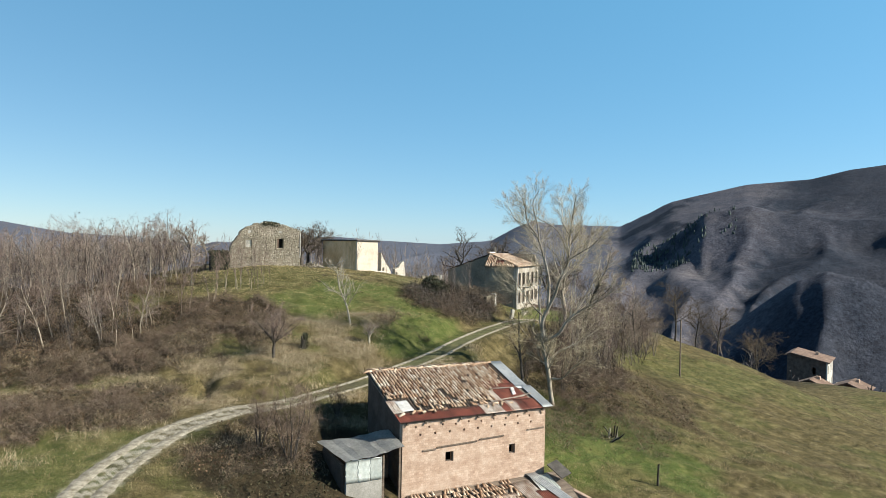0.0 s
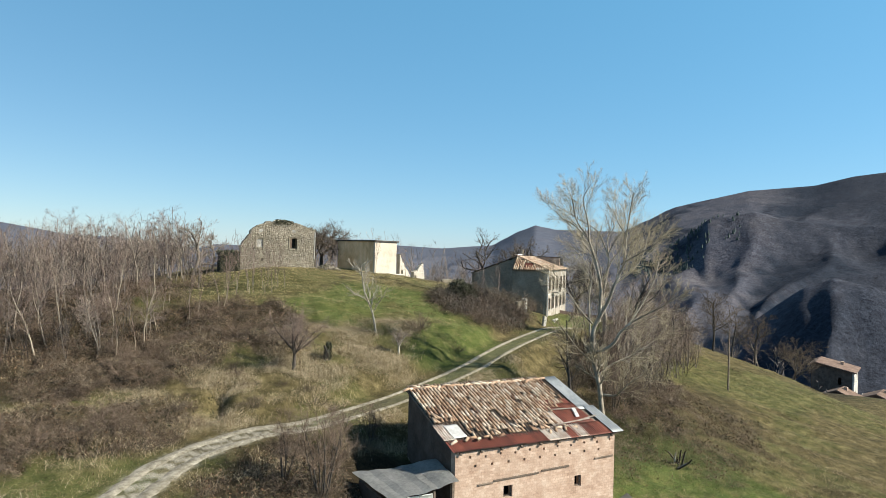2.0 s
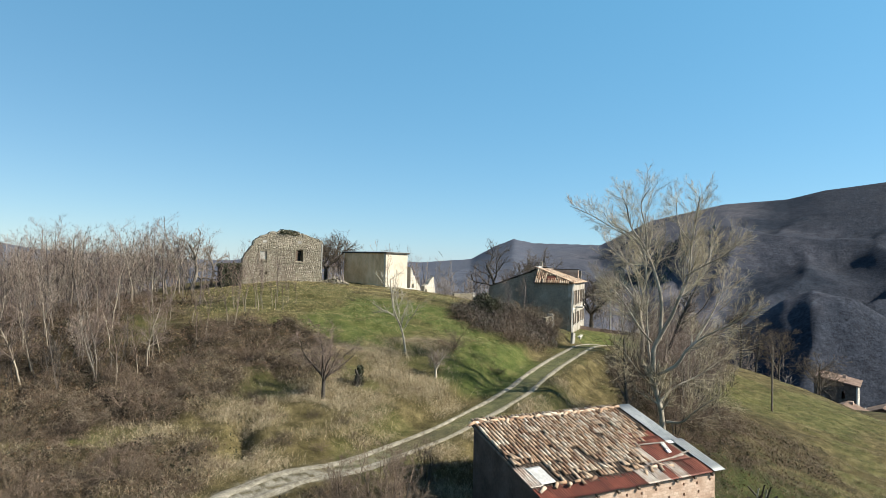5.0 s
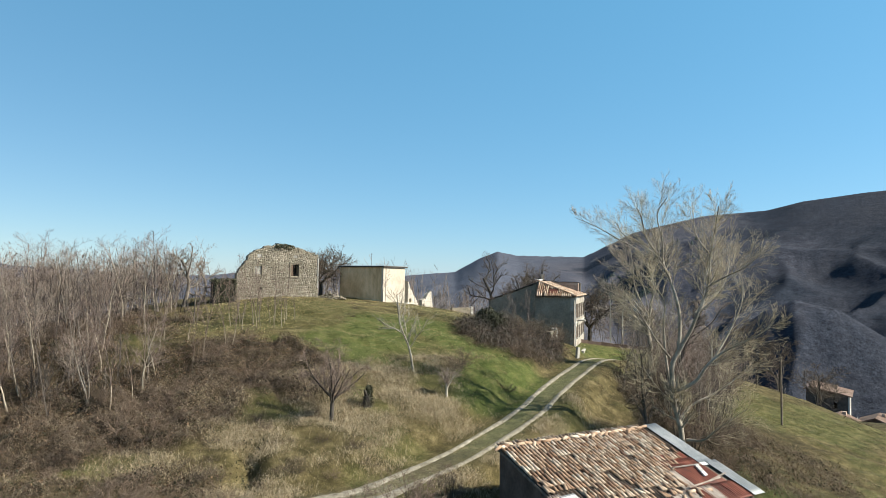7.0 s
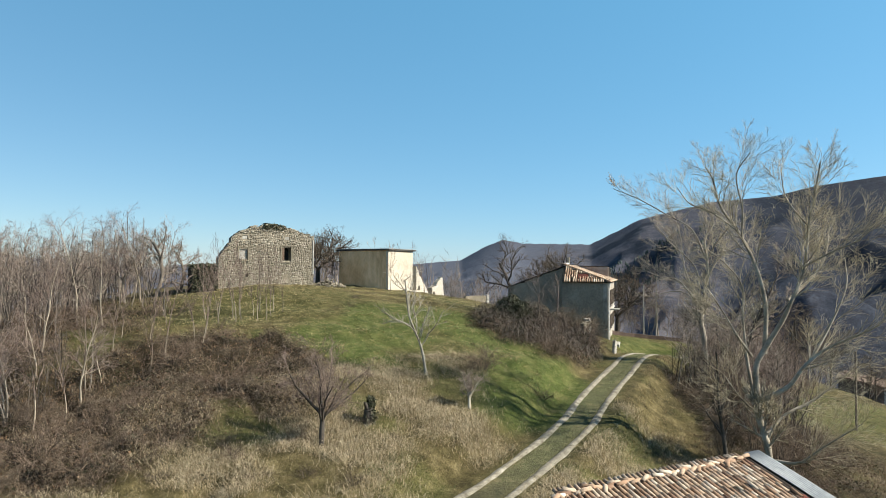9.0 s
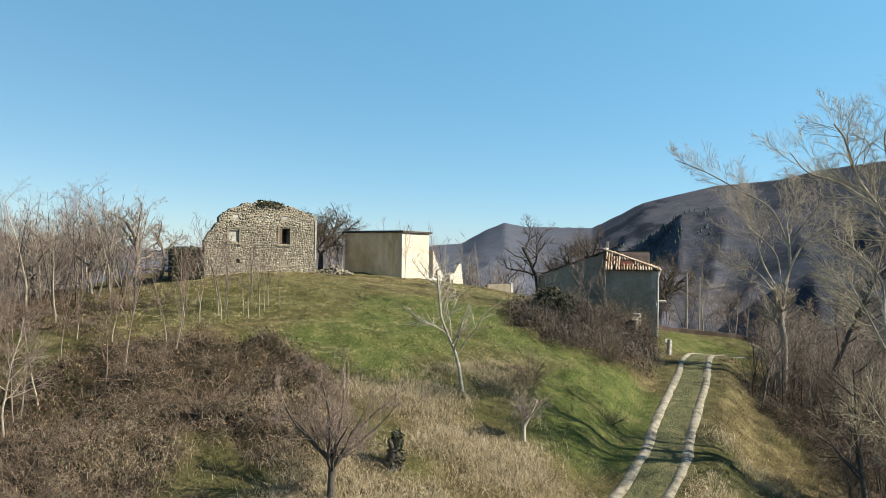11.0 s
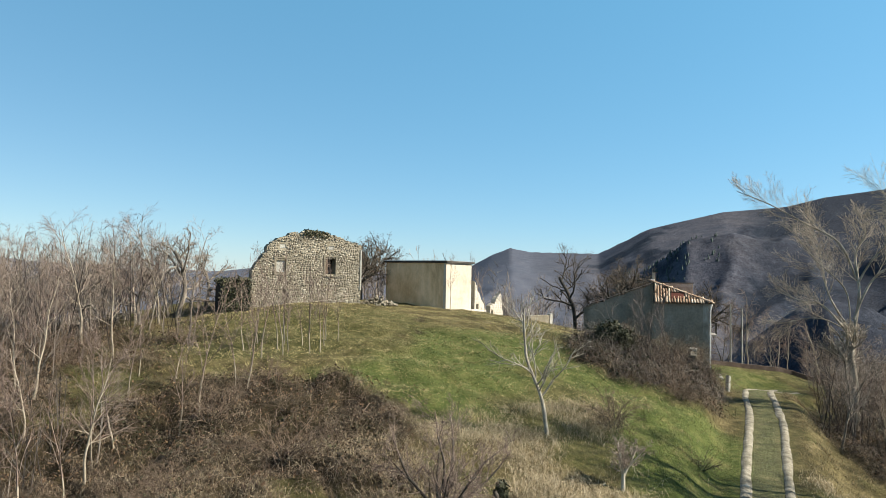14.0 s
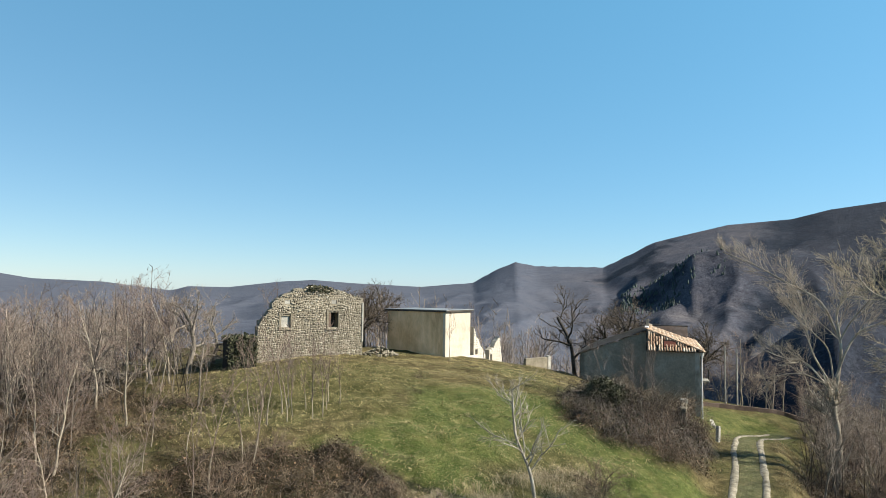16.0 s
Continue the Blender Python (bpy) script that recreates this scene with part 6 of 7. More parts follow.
def bushes():
    kinds = [plant("shrub", many(110 + k, 15, 1.75, 0.024, ARCH, 0.95), M_DARKBARK, (M_TWIGBROWN, M_TWIGDARK, M_BRAMBLE)[k], ("rounded bare reddish-brown shrub", "dense dark bare shrub", "grey bare shrub with arching stems")[k], "shrub", "shrubs on the slopes", 0.9) for k in range(3)]
    r = random.Random(29)
    spots = [[], [], []]
    # by the track, round the farmhouse and on the bank
    known = [(8.0, 21.6, 1, 1.00), (8.6, 22.3, 0, 0.90), (10.2, 18.9, 1, 0.55), (17.0, 30.5, 1, 1.1), (18.8, 29.4, 2, 1.0), (20.5, 29.0, 0, 0.9), (22.0, 29.2, 2, 0.75), (23.2, 30.4, 2, 0.9), (19.6, 31.8, 2, 0.95), (21.8, 32.0, 2, 0.85), (23.8, 33.0, 2, 0.85), (25.6, 34.2, 2, 0.6), (16.0, 31.8, 1, 1.17), (18.0, 27.6, 0, 1.09), (20.6, 27.2, 0, 1.00), (14.5, 30.0, 1, 0.84),
             (-4.6, 2.9, 2, 0.90), (-5.9, 2.2, 1, 1.02), (-6.8, 3.6, 2, 0.84), (-4.4, 5.0, 1, 0.90), (-3.2, 6.2, 2, 0.66), (-7.8, 1.6, 1, 0.72), (-2.0, 6.6, 1, 0.66), (-0.8, 7.2, 2, 0.60), (-5.2, 6.3, 2, 0.78), (54.5, 11.2, 1, 0.48), (-0.9, 17.6, 1, 0.60), (5.3, 34.8, 1, 0.45), (6.8, 37.5, 1, 0.50), (12.6, 12.6, 1, 0.54), (14.2, 14.0, 1, 0.48), (16.5, 13.2, 2, 0.60), (18.5, 14.8, 2, 0.66), (20.2, 12.0, 0, 0.66), (22.5, 13.2, 0, 0.72), (20.0, 9.2, 2, 0.54), (24.5, 14.6, 0, 0.66), (18.4, 32.6, 2, 1.3), (20.4, 33.6, 2, 1.35), (22.6, 34.6, 2, 1.4), (24.6, 36.0, 2, 1.3), (26.4, 33.0, 0, 1.2), (21.2, 30.6, 2, 1.5), (19.2, 30.4, 2, 1.5), (22.8, 31.4, 2, 1.45), (24.4, 32.2, 2, 1.3), (17.2, 28.6, 0, 1.1), (22.4, 28.2, 0, 1.0)]
    known += [(18.5, 8.3, 1, 0.7), (20.0, 9.6, 0, 0.8), (21.4, 11.0, 2, 0.8), (23.0, 12.4, 0, 0.75), (24.6, 14.0, 1, 0.8), (26.5, 15.6, 2, 0.85), (22.6, 9.8, 2, 0.55), (25.2, 12.4, 0, 0.6), (27.6, 14.2, 0, 0.6), (15.4, 9.4, 1, 0.6), (29.5, 18.5, 2, 0.8), (31.5, 20.0, 0, 0.8)]
    for _ in range(34):
        x = r.uniform(17, 34)
        y = 11.5 + (x - 17) * 0.66 + r.uniform(-3.5, 3.5)
        if road_place(np.array([x]), np.array([y]))[0][0] > 2.3:
            known.append((x, y, r.choice((0, 1, 2)), r.uniform(0.4, 0.8)))
    while len(known) < 160:
        x, y = r.uniform(-17, 3), r.uniform(10, 20)
        if road_place(np.array([x]), np.array([y]))[0][0] > 2.2:
            known.append((x, y, r.choice((0, 1, 1, 2)), r.uniform(0.22, 0.5)))
    for x, y, k, s in known:
        spots[k].append(spot(x, y, s * r.uniform(0.75, 1.2), r.uniform(0, 360), 0.05, r.gauss(0, 8)))
    n = 0
    while n < 120:
        x, y = r.uniform(-34, 30), r.uniform(10, 44)
        g, s, d = cover(np.array([x]), np.array([y]))
        if s[0] < 0.6 or d[0] < 2.6:
            continue
        n += 1
        spots[r.choice((0, 0, 1, 2))].append(spot(x, y, r.uniform(0.55, 1.15), r.uniform(0, 360), 0.1))
    for proto, sp in zip(kinds, spots):
        place(proto, sp)


bushes()


def ivy_bush():
    """Dark evergreen ivy over a lump of branches beside the farmhouse."""
    r = np.random.default_rng(91)
    proto = None
    for x, y, s in ((16.6, 30.9, 1.0), (17.9, 31.6, 0.8), (15.9, 31.6, 0.7)):
        m = spot(x, y, s, 130 * s)
        if proto is None:
            proto = thing("ivy_bush", "dark evergreen ivy bush beside the farmhouse", "bush", group="ivy bushes beside the farmhouse")
            n = 5200
            d = r.normal(0, 1, (n, 3))
            d /= np.linalg.norm(d, axis=1, keepdims=True)
            lump = 1 + 0.22 * np.sin(4 * d[:, 0] + 1) * np.cos(5 * d[:, 1]) + 0.15 * np.sin(9 * d[:, 2] + 3 * d[:, 0])
            p = d * (lump * r.uniform(0.72, 1.04, n))[:, None] * np.array((1.2, 1.0, 0.95)) + np.array((0, 0, 0.8))
            e, k = r.normal(0, 0.055, (n, 3)), r.normal(0, 0.05, (n, 3))
            v = np.stack([p, p + e, p + e + k, p + k], 1).reshape(-1, 3)
            child("leaf_mass", mesh_from("leaf_mass", v, np.arange(4 * n).reshape(-1, 4), M_IVY), proto)
            g = many(92, 9, 1.5, 0.03, ARCH, 0.8)
            for nm, me in g.meshes("ivy_bush", M_DARKBARK, M_TWIGDARK):
                child("branch_mass" if nm == "crown" else "stem", me, proto)
            proto.matrix_basis = m
        else:
            copy_thing(proto, m)


ivy_bush()


# ---------------------------------------------------------------- undergrowth
def scatter_stems(n, seed, region, want, height, lean, rad, mat, name, label, category, per=1, sides=3, bend=0.5):
    """Many thin arching stems in tufts, as one mesh."""
    r = np.random.default_rng(seed)
    x0, x1, y0, y1 = region
    px, py = r.uniform(x0, x1, n * 9), r.uniform(y0, y1, n * 9)
    keep = r.random(n * 9) < want(px, py)
    px, py = px[keep][:n], py[keep][:n]
    size = r.uniform(0.6, 1.25, len(px))
    size = np.repeat(size, per)
    px, py = np.repeat(px, per) + r.normal(0, 0.16 if per < 12 else 0.35, len(px) * per), np.repeat(py, per) + r.normal(0, 0.16 if per < 12 else 0.35, len(py) * per)
    m = len(px)
    p0 = np.column_stack([px, py, land(px, py) - 0.03])
    a = r.uniform(0, 6.283, m)
    out = np.column_stack([np.cos(a), np.sin(a), np.zeros(m)])
    hh = height * size * r.uniform(0.5, 1.2, m)
    ln = lean * r.uniform(0.2, 1.0, m) * hh
    p1 = p0 + out * (ln * 0.35)[:, None] + np.column_stack([r.normal(0, 0.05, (m, 2)), hh * 0.65])
    p2 = p1 + out * (ln * 0.75)[:, None] + np.column_stack([r.normal(0, 0.1, (m, 2)) * hh[:, None], hh * (0.45 - bend * r.random(m))])
    rr = rad * r.uniform(0.7, 1.3, m)
    if sides > 2:
        v1, f1 = tubes(p0, p1, rr, rr * 0.7, sides)
        v2, f2 = tubes(p1, p2, rr * 0.7, rr * 0.3, sides)
        v, f = np.vstack([v1, v2]), np.vstack([f1, f2 + len(v1)])
    else:
        w = np.column_stack([-np.sin(a), np.cos(a), np.zeros(m)]) * rr[:, None]
        v = np.stack([p0 - w, p0 + w, p1 + w * 0.8, p1 - w * 0.8, p2 + w * 0.15, p2 - w * 0.15], 1).reshape(-1, 3)
        o = (np.arange(m) * 6)[:, None]
        f = np.vstack([o + np.array((0, 1, 2, 3)), o + np.array((3, 2, 4, 5))])
    tagged(new(name, mesh_from(name, v, f, mat)), label, category, kind="stuff")


def want_scrub(x, y):
    g, s, d = cover(x, y)
    return s * (d > 2.0) * ((x < -3.6) | (y > 5.8) | (x > 10))


def want_straw(x, y):
    g, s, d = cover(x, y)
    barn = (x > -3.8) & (x < 10.6) & (y > -4) & (y < 5.9)
    barn = barn | ((x > -9) & (x < 0) & (y > -1) & (y < 6.5))
    crest = 1 - smooth(0.7, 1.2, ((x - 6) / 14) ** 2 + ((y - 36) / 13) ** 2)
    return np.clip(1.0 - 0.75 * g - 0.7 * s, 0, 1) * (1 - 0.85 * crest) * (1 - 0.3 * (1 - smooth(-16, -11, x)) * smooth(9, 12, y)) * (d > 1.5) * ~barn * (0.12 + 0.88 * smooth(-0.2, 0.2, waves(x, y, 3.2, 91, 3)))


def want_turf(x, y):
    g, s, d = cover(x, y)
    return np.clip(1 - s, 0, 1) * (d > 1.5) * (1 - smooth(0.7, 1.2, ((x - 6) / 15) ** 2 + ((y - 36) / 14) ** 2))


def want_green(x, y):
    g, s, d = cover(x, y)
    barn = (x > -3.8) & (x < 10.6) & (y > -4) & (y < 5.9)
    return np.clip(g - 0.5 * s, 0, 1) * ((d > 1.3) | (d < 0.35)) * ~barn


def thatch(n, seed, region, want, mat, name, label, length=0.6, width=0.008, rise=0.3):
    """A tangle of short arching stems that lies over the lumps of the ground."""
    r = np.random.default_rng(seed)
    x0, x1, y0, y1 = region
    px, py = r.uniform(x0, x1, n * 5), r.uniform(y0, y1, n * 5)
    keep = r.random(n * 5) < want(px, py)
    px, py = px[keep][:n], py[keep][:n]
    m = len(px)
    a = r.uniform(0, 6.283, m)
    size = length * r.uniform(0.45, 1.3, m)
    out = np.column_stack([np.cos(a), np.sin(a), np.zeros(m)]) * (0.5 * size)[:, None]
    base = np.column_stack([px, py, land(px, py) + r.random(m) ** 2 * 0.22 - 0.03])
    lift = rise * size / length * r.uniform(0.2, 1.3, m)
    p0 = base - out * 0.7
    p1 = base + np.column_stack([r.normal(0, 0.05, (m, 2)), lift])
    p2 = base + out + np.column_stack([r.normal(0, 0.06, (m, 2)), lift * r.uniform(-0.2, 1.5, m)])
    w = np.column_stack([-np.sin(a), np.cos(a), r.normal(0, 0.6, m)]) * (width * r.uniform(0.6, 1.4, m))[:, None]
    v = np.stack([p0 - w, p0 + w, p1 + w * 0.8, p1 - w * 0.8, p2 + w * 0.35, p2 - w * 0.35], 1).reshape(-1, 3)
    o = (np.arange(m) * 6)[:, None]
    tagged(new(name, mesh_from(name, v, np.vstack([o + np.array((0, 1, 2, 3)), o + np.array((3, 2, 4, 5))]), mat)), label, "brambles", kind="stuff")


def flecks(n, seed, region, want, mat, name, label, size=0.05, high=0.4):
    """Small leaves among the stems."""
    r = np.random.default_rng(seed)
    x0, x1, y0, y1 = region
    px, py = r.uniform(x0, x1, n * 6), r.uniform(y0, y1, n * 6)
    keep = r.random(n * 6) < want(px, py)
    px, py = px[keep][:n], py[keep][:n]
    m = len(px)
    p = np.column_stack([px, py, land(px, py) + r.random(m) ** 1.5 * high])
    e, k = r.normal(0, size, (m, 3)), r.normal(0, size, (m, 3))
    v = np.stack([p, p + e, p + e + k, p + k], 1).reshape(-1, 3)
    tagged(new(name, mesh_from(name, v, np.arange(4 * m).reshape(-1, 4), mat)), label, "brambles", kind="stuff")


def want_mound(x, y):
    return want_scrub(x, y) * smooth(-0.3, 0.05, waves(x, y, 4.5, 81, 3))


def want_bank(x, y):
    g, s, d = cover(x, y)
    barn = (x > -3.8) & (x < 10.6) & (y > -4) & (y < 5.9)
    west = 1 - 0.7 * (1 - smooth(-14, -10, x))
    return west * smooth(0.0, 0.25, waves(x, y, 5, 71, 3) + 0.25 * smooth(-6, -3, x)) * np.clip(1.0 - 1.2 * g, 0, 1) * np.clip(1.2 - s, 0.45, 1) * (d > 1.7) * ~barn




def want_dark(x, y):
    g, s, d = cover(x, y)
    barn = (x > -3.8) & (x < 10.6) & (y > -4) & (y < 5.9)
    patch = smooth(0.05, 0.3, waves(x, y, 5.5, 97, 3)) * np.clip(s - 0.15, 0, 1) * (1 - 0.9 * g)
    # dark leaves in the yard deepen the barn's shadow, in the cut its crease
    yard = 0.6 - 0.6 * smooth(0.6, 1.1, ((x + 5.5) / 4.6) ** 2 + ((y - 1.5) / 4.6) ** 2)
    along, off = (x + 8.2) * 0.45 + (y - 14.0) * 0.89, (x + 8.2) * 0.89 - (y - 14.0) * 0.45
    cut = 0.8 * np.exp(-((off + 0.1 + 0.3 * np.sin(along)) / 0.5) ** 2) * np.exp(-(along / 2.2) ** 4)
    return np.maximum.reduce([patch, yard, cut]) * (d > 1.9) * ~barn


thatch(110000, 51, (-34, 32, 1, 44), want_mound, M_BRAMBLE, "brambles", "mounds of brown leafless brambles", 0.42, 0.0055, 0.2)
thatch(50000, 61, (-19, 2, 8, 25), want_scrub, M_BRAMBLE, "low_brambles", "fine brown bramble stems close over the bank", 0.3, 0.0045, 0.16)
thatch(14000, 55, (-30, 32, 5, 40), want_scrub, M_TWIGBROWN, "grey_brambles", "grey dead bramble stems over the mounds", 0.9, 0.006, 0.4)
thatch(4200, 62, (13, 28, 25, 38), want_scrub, M_UNDER, "arching_briars", "tall grey arching briars beside the farmhouse", 1.5, 0.008, 0.75)
# dark flecks that give the briars their shaded hollows
flecks(4000, 63, (13, 28, 26, 37), want_scrub, M_IVY, "ivy_patches", "dark leaf flecks for the shaded hollows in the farmhouse briars", 0.05, 0.7)
flecks(52000, 57, (-34, 34, -3, 40), want_dark, M_BRAMBLELEAF, "evergreen_brambles", "dark evergreen bramble leaves, also standing for shade in yard and cut", 0.04, 0.35)
flecks(70000, 58, (-32, 30, 2, 42), want_scrub, M_RUSSET, "dead_leaves", "russet dead leaves caught in the brambles", 0.035, 0.4)
scatter_stems(5000, 56, (-24, 14, 5, 24), want_bank, 0.34, 2.2, 0.0055, M_TAN, "tussocks", "long bleached grass hanging down the bank", "grass", per=13, sides=2, bend=0.9)
scatter_stems(9000, 52, (-34, 34, -6, 44), want_straw, 0.2, 1.7, 0.006, M_STRAW, "dry_grass", "tussocks of bleached dry grass", "grass", per=8, sides=2, bend=0.5)
scatter_stems(7500, 53, (14, 75, -12, 34), want_straw, 0.12, 3.2, 0.013, M_MEADOW, "meadow_straw", "flattened bleached meadow grass", "grass", per=6, sides=2, bend=0.6)
scatter_stems(13000, 59, (-10, 26, 20, 48), want_turf, 0.08, 2.4, 0.011, M_TURF, "turf", "short pale winter turf on the hilltop", "grass", per=6, sides=2, bend=0.5)
scatter_stems(7500, 54, (-26, 48, -4, 44), want_green, 0.09, 2.6, 0.011, M_GRASS, "green_grass", "short green spring grass", "grass", per=7, sides=2, bend=0.4)


def slivers(p0, p1, w0, w1, r):
    """Thin flat strips from p0 to p1, turned any way."""
    m = len(p0)
    a = r.uniform(0, 6.283, m)
    u = np.column_stack([np.cos(a), np.sin(a), r.normal(0, 0.3, m)])
    return np.stack([p0 - u * w0[:, None], p0 + u * w0[:, None], p1 + u * w1[:, None], p1 - u * w1[:, None]], 1).reshape(-1, 3)


def coppice(name, label, x, y, tall, mat, boughs, twigs, seed, stem=0.05, thin=0.02):
    """Bare trees too many to count: stems, boughs and upright twigs as strips in one mesh."""
    r = np.random.default_rng(seed)
    n = len(x)
    base = np.column_stack([x, y, land(x, y) - 0.2])
    top = base + np.column_stack([r.normal(0, 0.16, (n, 2)) * tall[:, None], tall])
    full = np.ones(n)
    out = [slivers(base, top, stem * full, 0.3 * stem * full, r)]
    t = r.uniform(0.18, 0.95, (n, boughs))
    p = base[:, None] + (top - base)[:, None] * t[..., None]
    a = r.uniform(0, 6.283, (n, boughs))
    ln = tall[:, None] * 0.3 * (1.15 - t) * r.uniform(0.6, 1.3, (n, boughs))
    q = p + np.stack([np.cos(a) * ln, np.sin(a) * ln, ln * r.uniform(0.3, 1.4, (n, boughs))], -1)
    pf, qf = p.reshape(-1, 3), q.reshape(-1, 3)
    out.append(slivers(pf, qf, np.full(len(pf), stem * 0.45), np.full(len(pf), thin * 0.6), r))
    if twigs:
        k = np.repeat(np.arange(len(pf)), twigs)
        s = r.uniform(0.25, 1.0, len(k))[:, None]
        c = pf[k] + (qf[k] - pf[k]) * s
        size = np.repeat(ln.ravel(), twigs) * r.uniform(0.25, 0.7, len(k))
        e = c + np.column_stack([r.normal(0, 0.55, (len(k), 2)) * size[:, None], size * r.uniform(0.3, 1.2, len(k))])
        out.append(slivers(c, e, np.full(len(k), thin), np.full(len(k), thin * 0.4), r))
    v = np.vstack(out)
    tagged(new(name, mesh_from(name, v, np.arange(len(v)).reshape(-1, 4), mat)), label, "woods", kind="stuff")


def far_woods():
    """Woods that nobody could count: underwood on the shoulder, slopes beyond the crest, conifers."""
    r = np.random.default_rng(77)
    # underwood among the trees on the shoulder of the hill
    x, y = r.uniform(-48, -6, 7000), r.uniform(22, 70, 7000)
    ok = (y > 22.5 + np.maximum(0, x + 15) * 0.6) & ~((x > -12.5) & (y < 38)) & ~((x > -5) & (y < 48))
    x, y = x[ok][:1500], y[ok][:1500]
    coppice("underwood", "dense bare rosy underwood among the woodland trees", x, y, np.where(y < 34, r.uniform(1.6, 4.2, len(x)), r.uniform(3, 6.6, len(x))), M_UNDER, 7, 3, 78, 0.028, 0.011)
    # behind the crest of the hill
    x, y = r.uniform(-75, 75, 3200), r.uniform(56, 120, 3200)
    ok = ((x < -6) & (y > 60)) | ((x > 12) & (y > 58 + 0.1 * x))
    x, y = x[ok], y[ok]
    coppice("crest_woods", "bare grey-brown trees behind the crest of the hill", x, y, r.uniform(4.5, 8.5, len(x)), M_TWIG, 9, 3, 79, 0.055, 0.022)
    # thicket on the slope beside the track
    x = r.uniform(22.5, 44, 3000)
    y = 10.5 + (x - 17) * 0.68 + r.uniform(-3, 7, 3000)
    ok = (road_place(x, y)[0] > 2.7) & ~((y > 29) & (x < 38))
    x, y = x[ok][:260], y[ok][:260]
    coppice("slope_thicket", "dense brown bare thicket on the slope beside the track", x, y, 1.2 + 4.6 * r.random(len(x)) ** 1.8, M_UNDER, 8, 4, 82, 0.026, 0.01)
    # slopes below and round the village
    az, d = np.radians(r.uniform(-12, 66, 9000)), r.uniform(105, 460, 9000)
    x, y = CENTRE[0] + d * np.sin(az), CENTRE[1] + d * np.cos(az)
    ok = (np.hypot(x - 5, y - 25) > 88) & (np.hypot(x - 134, y - 62) > 15) & ~((x > 60) & (x < 122) & (y < 58) & (y > x * 0.1))
    x, y = x[ok][:5200], y[ok][:5200]
    coppice("far_woods", "bare grey woods on the slopes below", x, y, r.uniform(4, 10, len(x)), M_FARTWIG, 11, 0, 80, 0.2, 0.11)
    # conifers along the second ridge
    az, d = r.uniform(43, 51, 9000), 960 + 190 * r.random(9000)
    x, y = CENTRE[0] + d * np.sin(np.radians(az)), CENTRE[1] + d * np.cos(np.radians(az))
    keep = (r.random(9000) < 0.045 * (1 - smooth(45.5, 50, az))) | (waves(x, y, 90, 43, 3) > 0.4) & (r.random(9000) < 0.1)
    x, y = x[keep][:3000], y[keep][:3000]
    base = np.column_stack([x, y, land(x, y) - 0.5])
    tall = r.uniform(4, 7.5, len(x))
    v, f = tubes(base, base + np.column_stack([np.zeros((len(x), 2)), tall]), tall * 0.26, tall * 0.02, 5)
    tagged(new("conifers", mesh_from("conifers", v, f, M_PINE)), "dark conifers on the mountain", "woods", kind="stuff")


far_woods()


# ---------------------------------------------------------------- poles and small things
def pole(x, y, top, rad, mat, label):
    z = h(x, y)
    ob = thing("pole", label, "pole", (x, y, z - 0.3))
    bm = bmesh.new()
    bmesh.ops.create_cone(bm, cap_ends=True, segments=8, radius1=rad, radius2=rad * 0.75, depth=top + 0.3, matrix=Matrix.Translation((0, 0, (top + 0.3) / 2)))
    part("shaft", bm, mat, ob)
    return ob


pole(40.0, 18.7, 6.0, 0.09, M_TIMBER, "plain weathered wooden pole on the meadow")
for x, y, t in ((41.5, 41.5, 5.6), (44.5, 42.5, 5.6)):
    pole(x, y, t, 0.08, M_CONCRETE, "pale thin pole beyond the yard")
for x, y, t in ((150, 70, 11), (139, 85, 10), (160, 62, 9)):
    p = pole(x, y, t, 0.16, M_TIMBER, "dark utility pole in the village")
    part("crossarm", one_box(-1.2, 1.2, -0.08, 0.08, t - 0.4, t - 0.2), M_TIMBER, p)


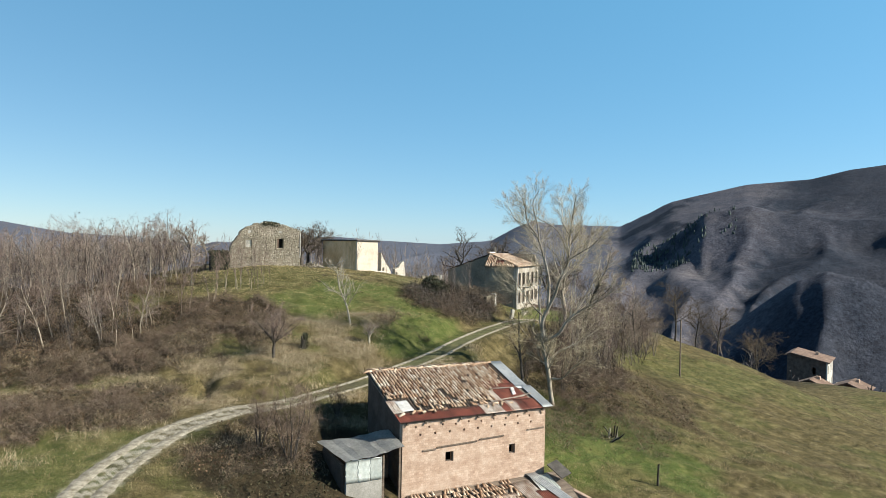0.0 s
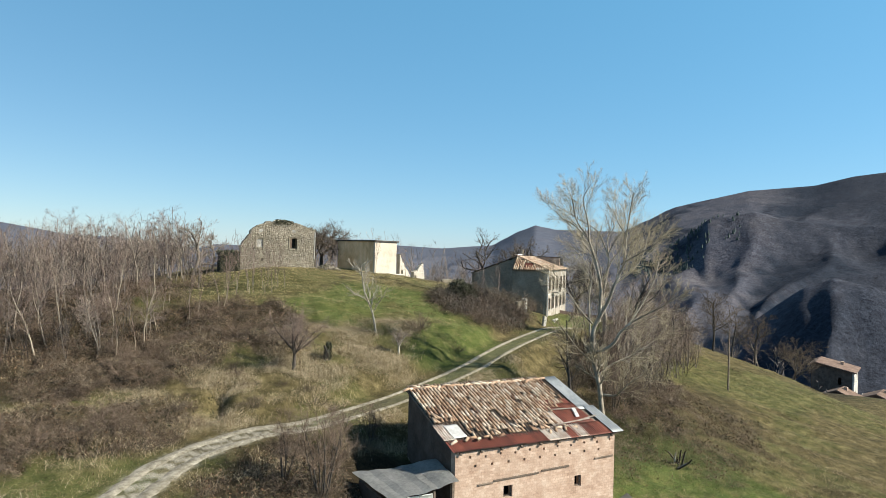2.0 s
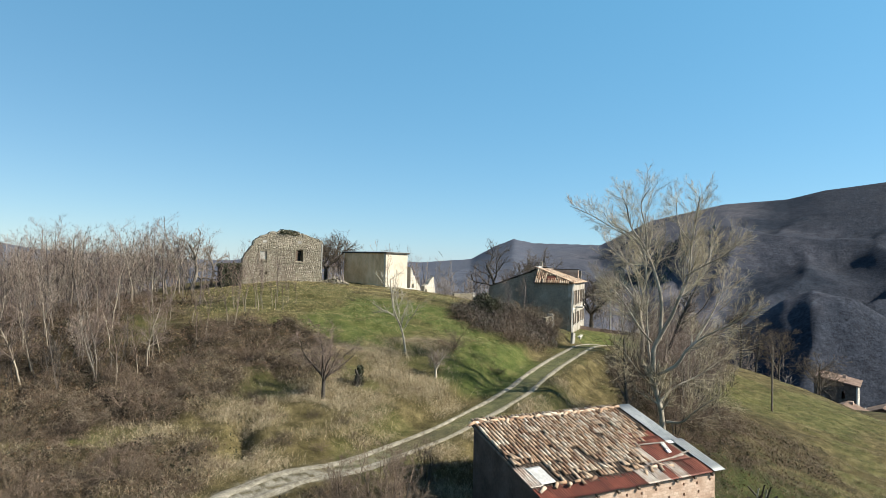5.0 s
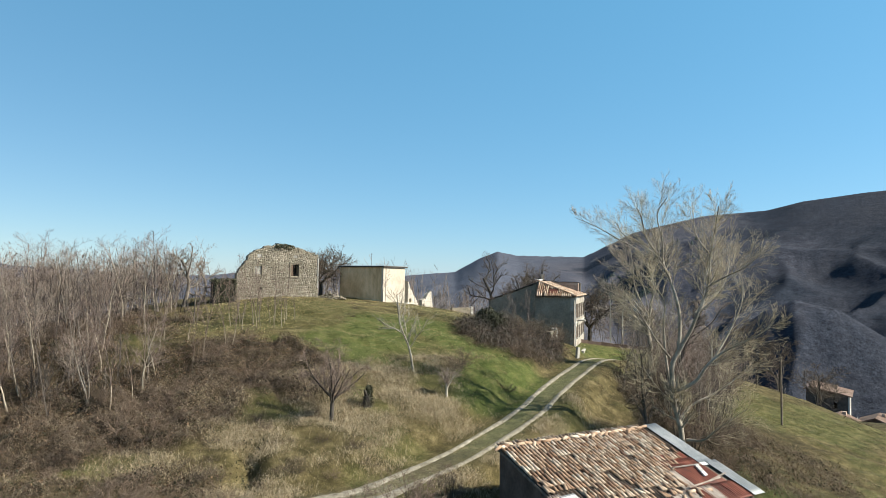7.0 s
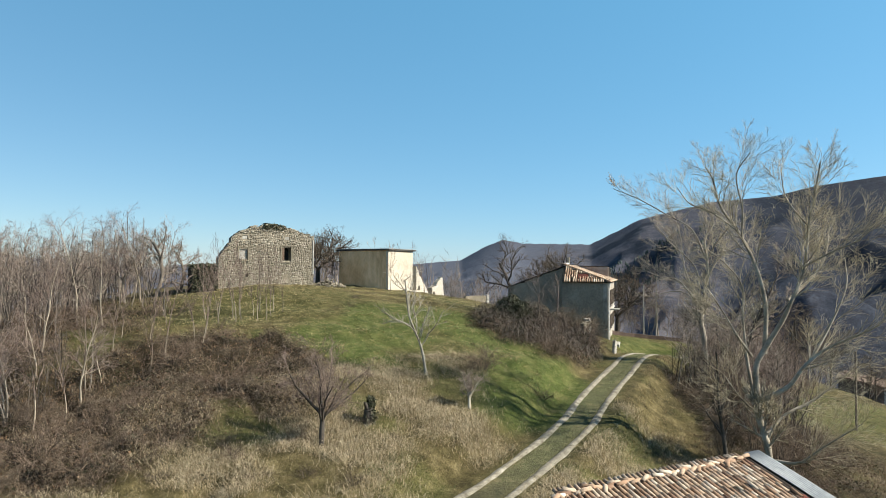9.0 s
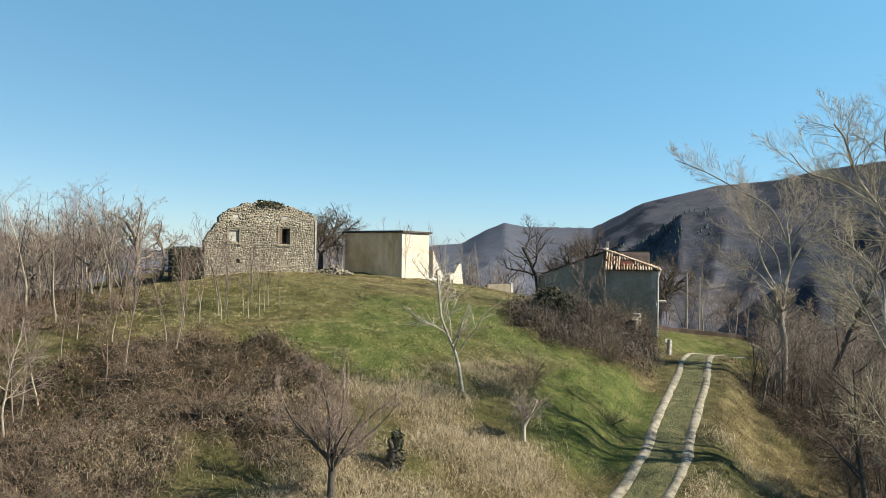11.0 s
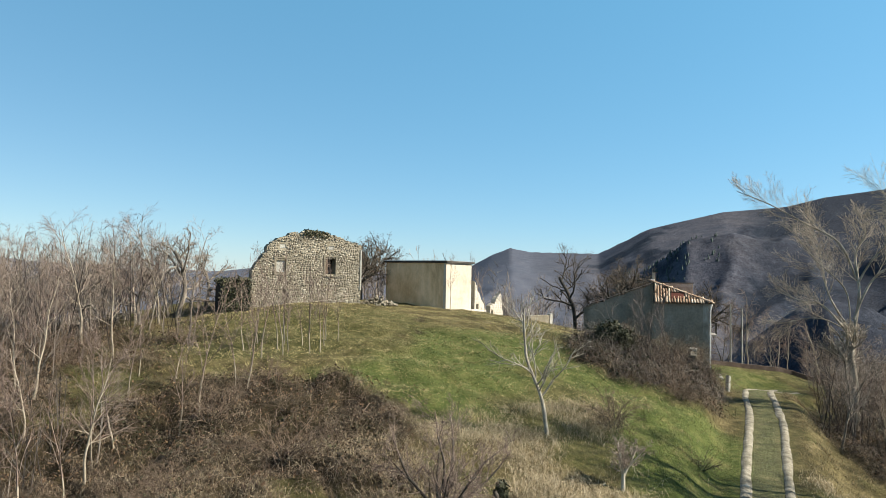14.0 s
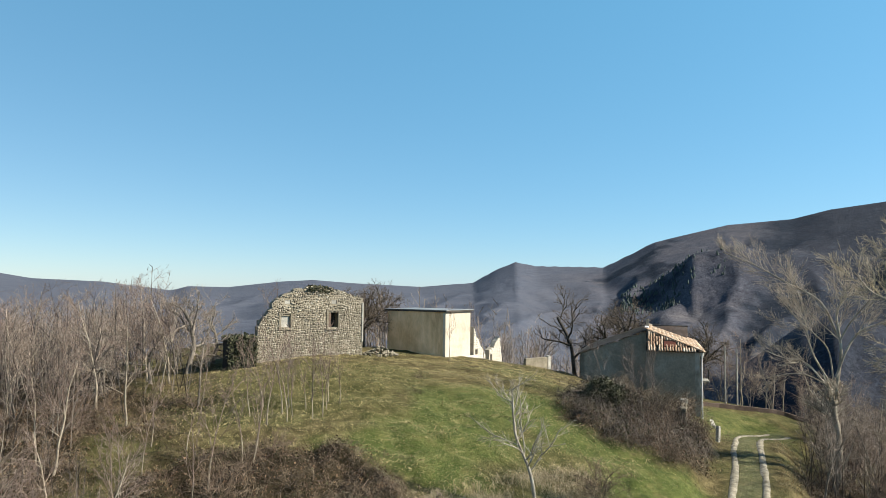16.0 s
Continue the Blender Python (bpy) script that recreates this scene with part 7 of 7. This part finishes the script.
def stake_heap():
    ob = thing("broken_stakes", "heap of broken dark stakes and branches on grass", "stakes", (17.9, 4.0, h(17.9, 4.0) - 0.1))
    r = random.Random(6)
    for k in range(9):
        a, t = r.uniform(0, 6.28), r.uniform(0.1, 1.1)
        d = Vector((math.cos(a) * math.sin(t), math.sin(a) * math.sin(t), math.cos(t)))
        p = Vector((r.uniform(-0.7, 0.7), r.uniform(-0.4, 0.4), 0))
        q = p + d * r.uniform(0.7, 1.6)
        v, f = tubes([tuple(p)], [tuple(q)], np.array([0.06]), np.array([0.045]), 6)
        child("stake", mesh_from("stake", v, f, M_DARKBARK if k % 3 else M_PALEBARK), ob)
    ob = thing("fence_post", "single short dark fence post on the meadow", "post", (16.6, -1.9, h(16.6, -1.9) - 0.2))
    v, f = tubes([(0, 0, 0)], [(0.06, 0, 1.5)], np.array([0.07]), np.array([0.06]), 7)
    child("post_shaft", mesh_from("post_shaft", v, f, M_DARKBARK), ob)
    ob = thing("stump", "dark broken tree stump overgrown with ivy", "stump", (-0.75, 17.5, h(-0.75, 17.5) - 0.15), 20)
    v, f = tubes([(0, 0, 0), (0.05, 0, 0.7), (0.05, 0, 0.75)], [(0.05, 0, 0.72), (0.25, 0.1, 1.3), (-0.2, 0, 1.15)], np.array([0.24, 0.2, 0.13]), np.array([0.2, 0.09, 0.05]), 8)
    child("trunk", mesh_from("trunk", v, f, M_DARKBARK), ob)
    q = np.random.default_rng(14)
    n = 700
    a, z = q.uniform(0, 6.283, n), q.uniform(0.05, 1.35, n)
    wide = (0.27 - 0.12 * z) * q.uniform(0.7, 1.25, n)
    p = np.column_stack([0.06 + 0.08 * z + wide * np.cos(a), wide * np.sin(a), z])
    d, e = q.normal(0, 0.055, (n, 3)), q.normal(0, 0.05, (n, 3))
    child("ivy", mesh_from("ivy", np.stack([p, p + d, p + d + e, p + e], 1).reshape(-1, 3), np.arange(4 * n).reshape(-1, 4), M_IVY), ob, "dark ivy leaves")


stake_heap()


def white_crate():
    ob = thing("crate", "small white open crate behind the barn", "crate", (11.2, 6.3, h(11.2, 6.3)), 30)
    for a in ((0, 0.7, 0, 0.04, 0, 0.5), (0, 0.7, 0.46, 0.5, 0, 0.5), (0, 0.04, 0.041, 0.459, 0, 0.5), (0.66, 0.7, 0.041, 0.459, 0, 0.5)):
        part("panel", one_box(*a), M_WHITE, ob)
    part("base", one_box(0.041, 0.659, 0.041, 0.459, 0.0, 0.04), M_SLAB, ob)


white_crate()
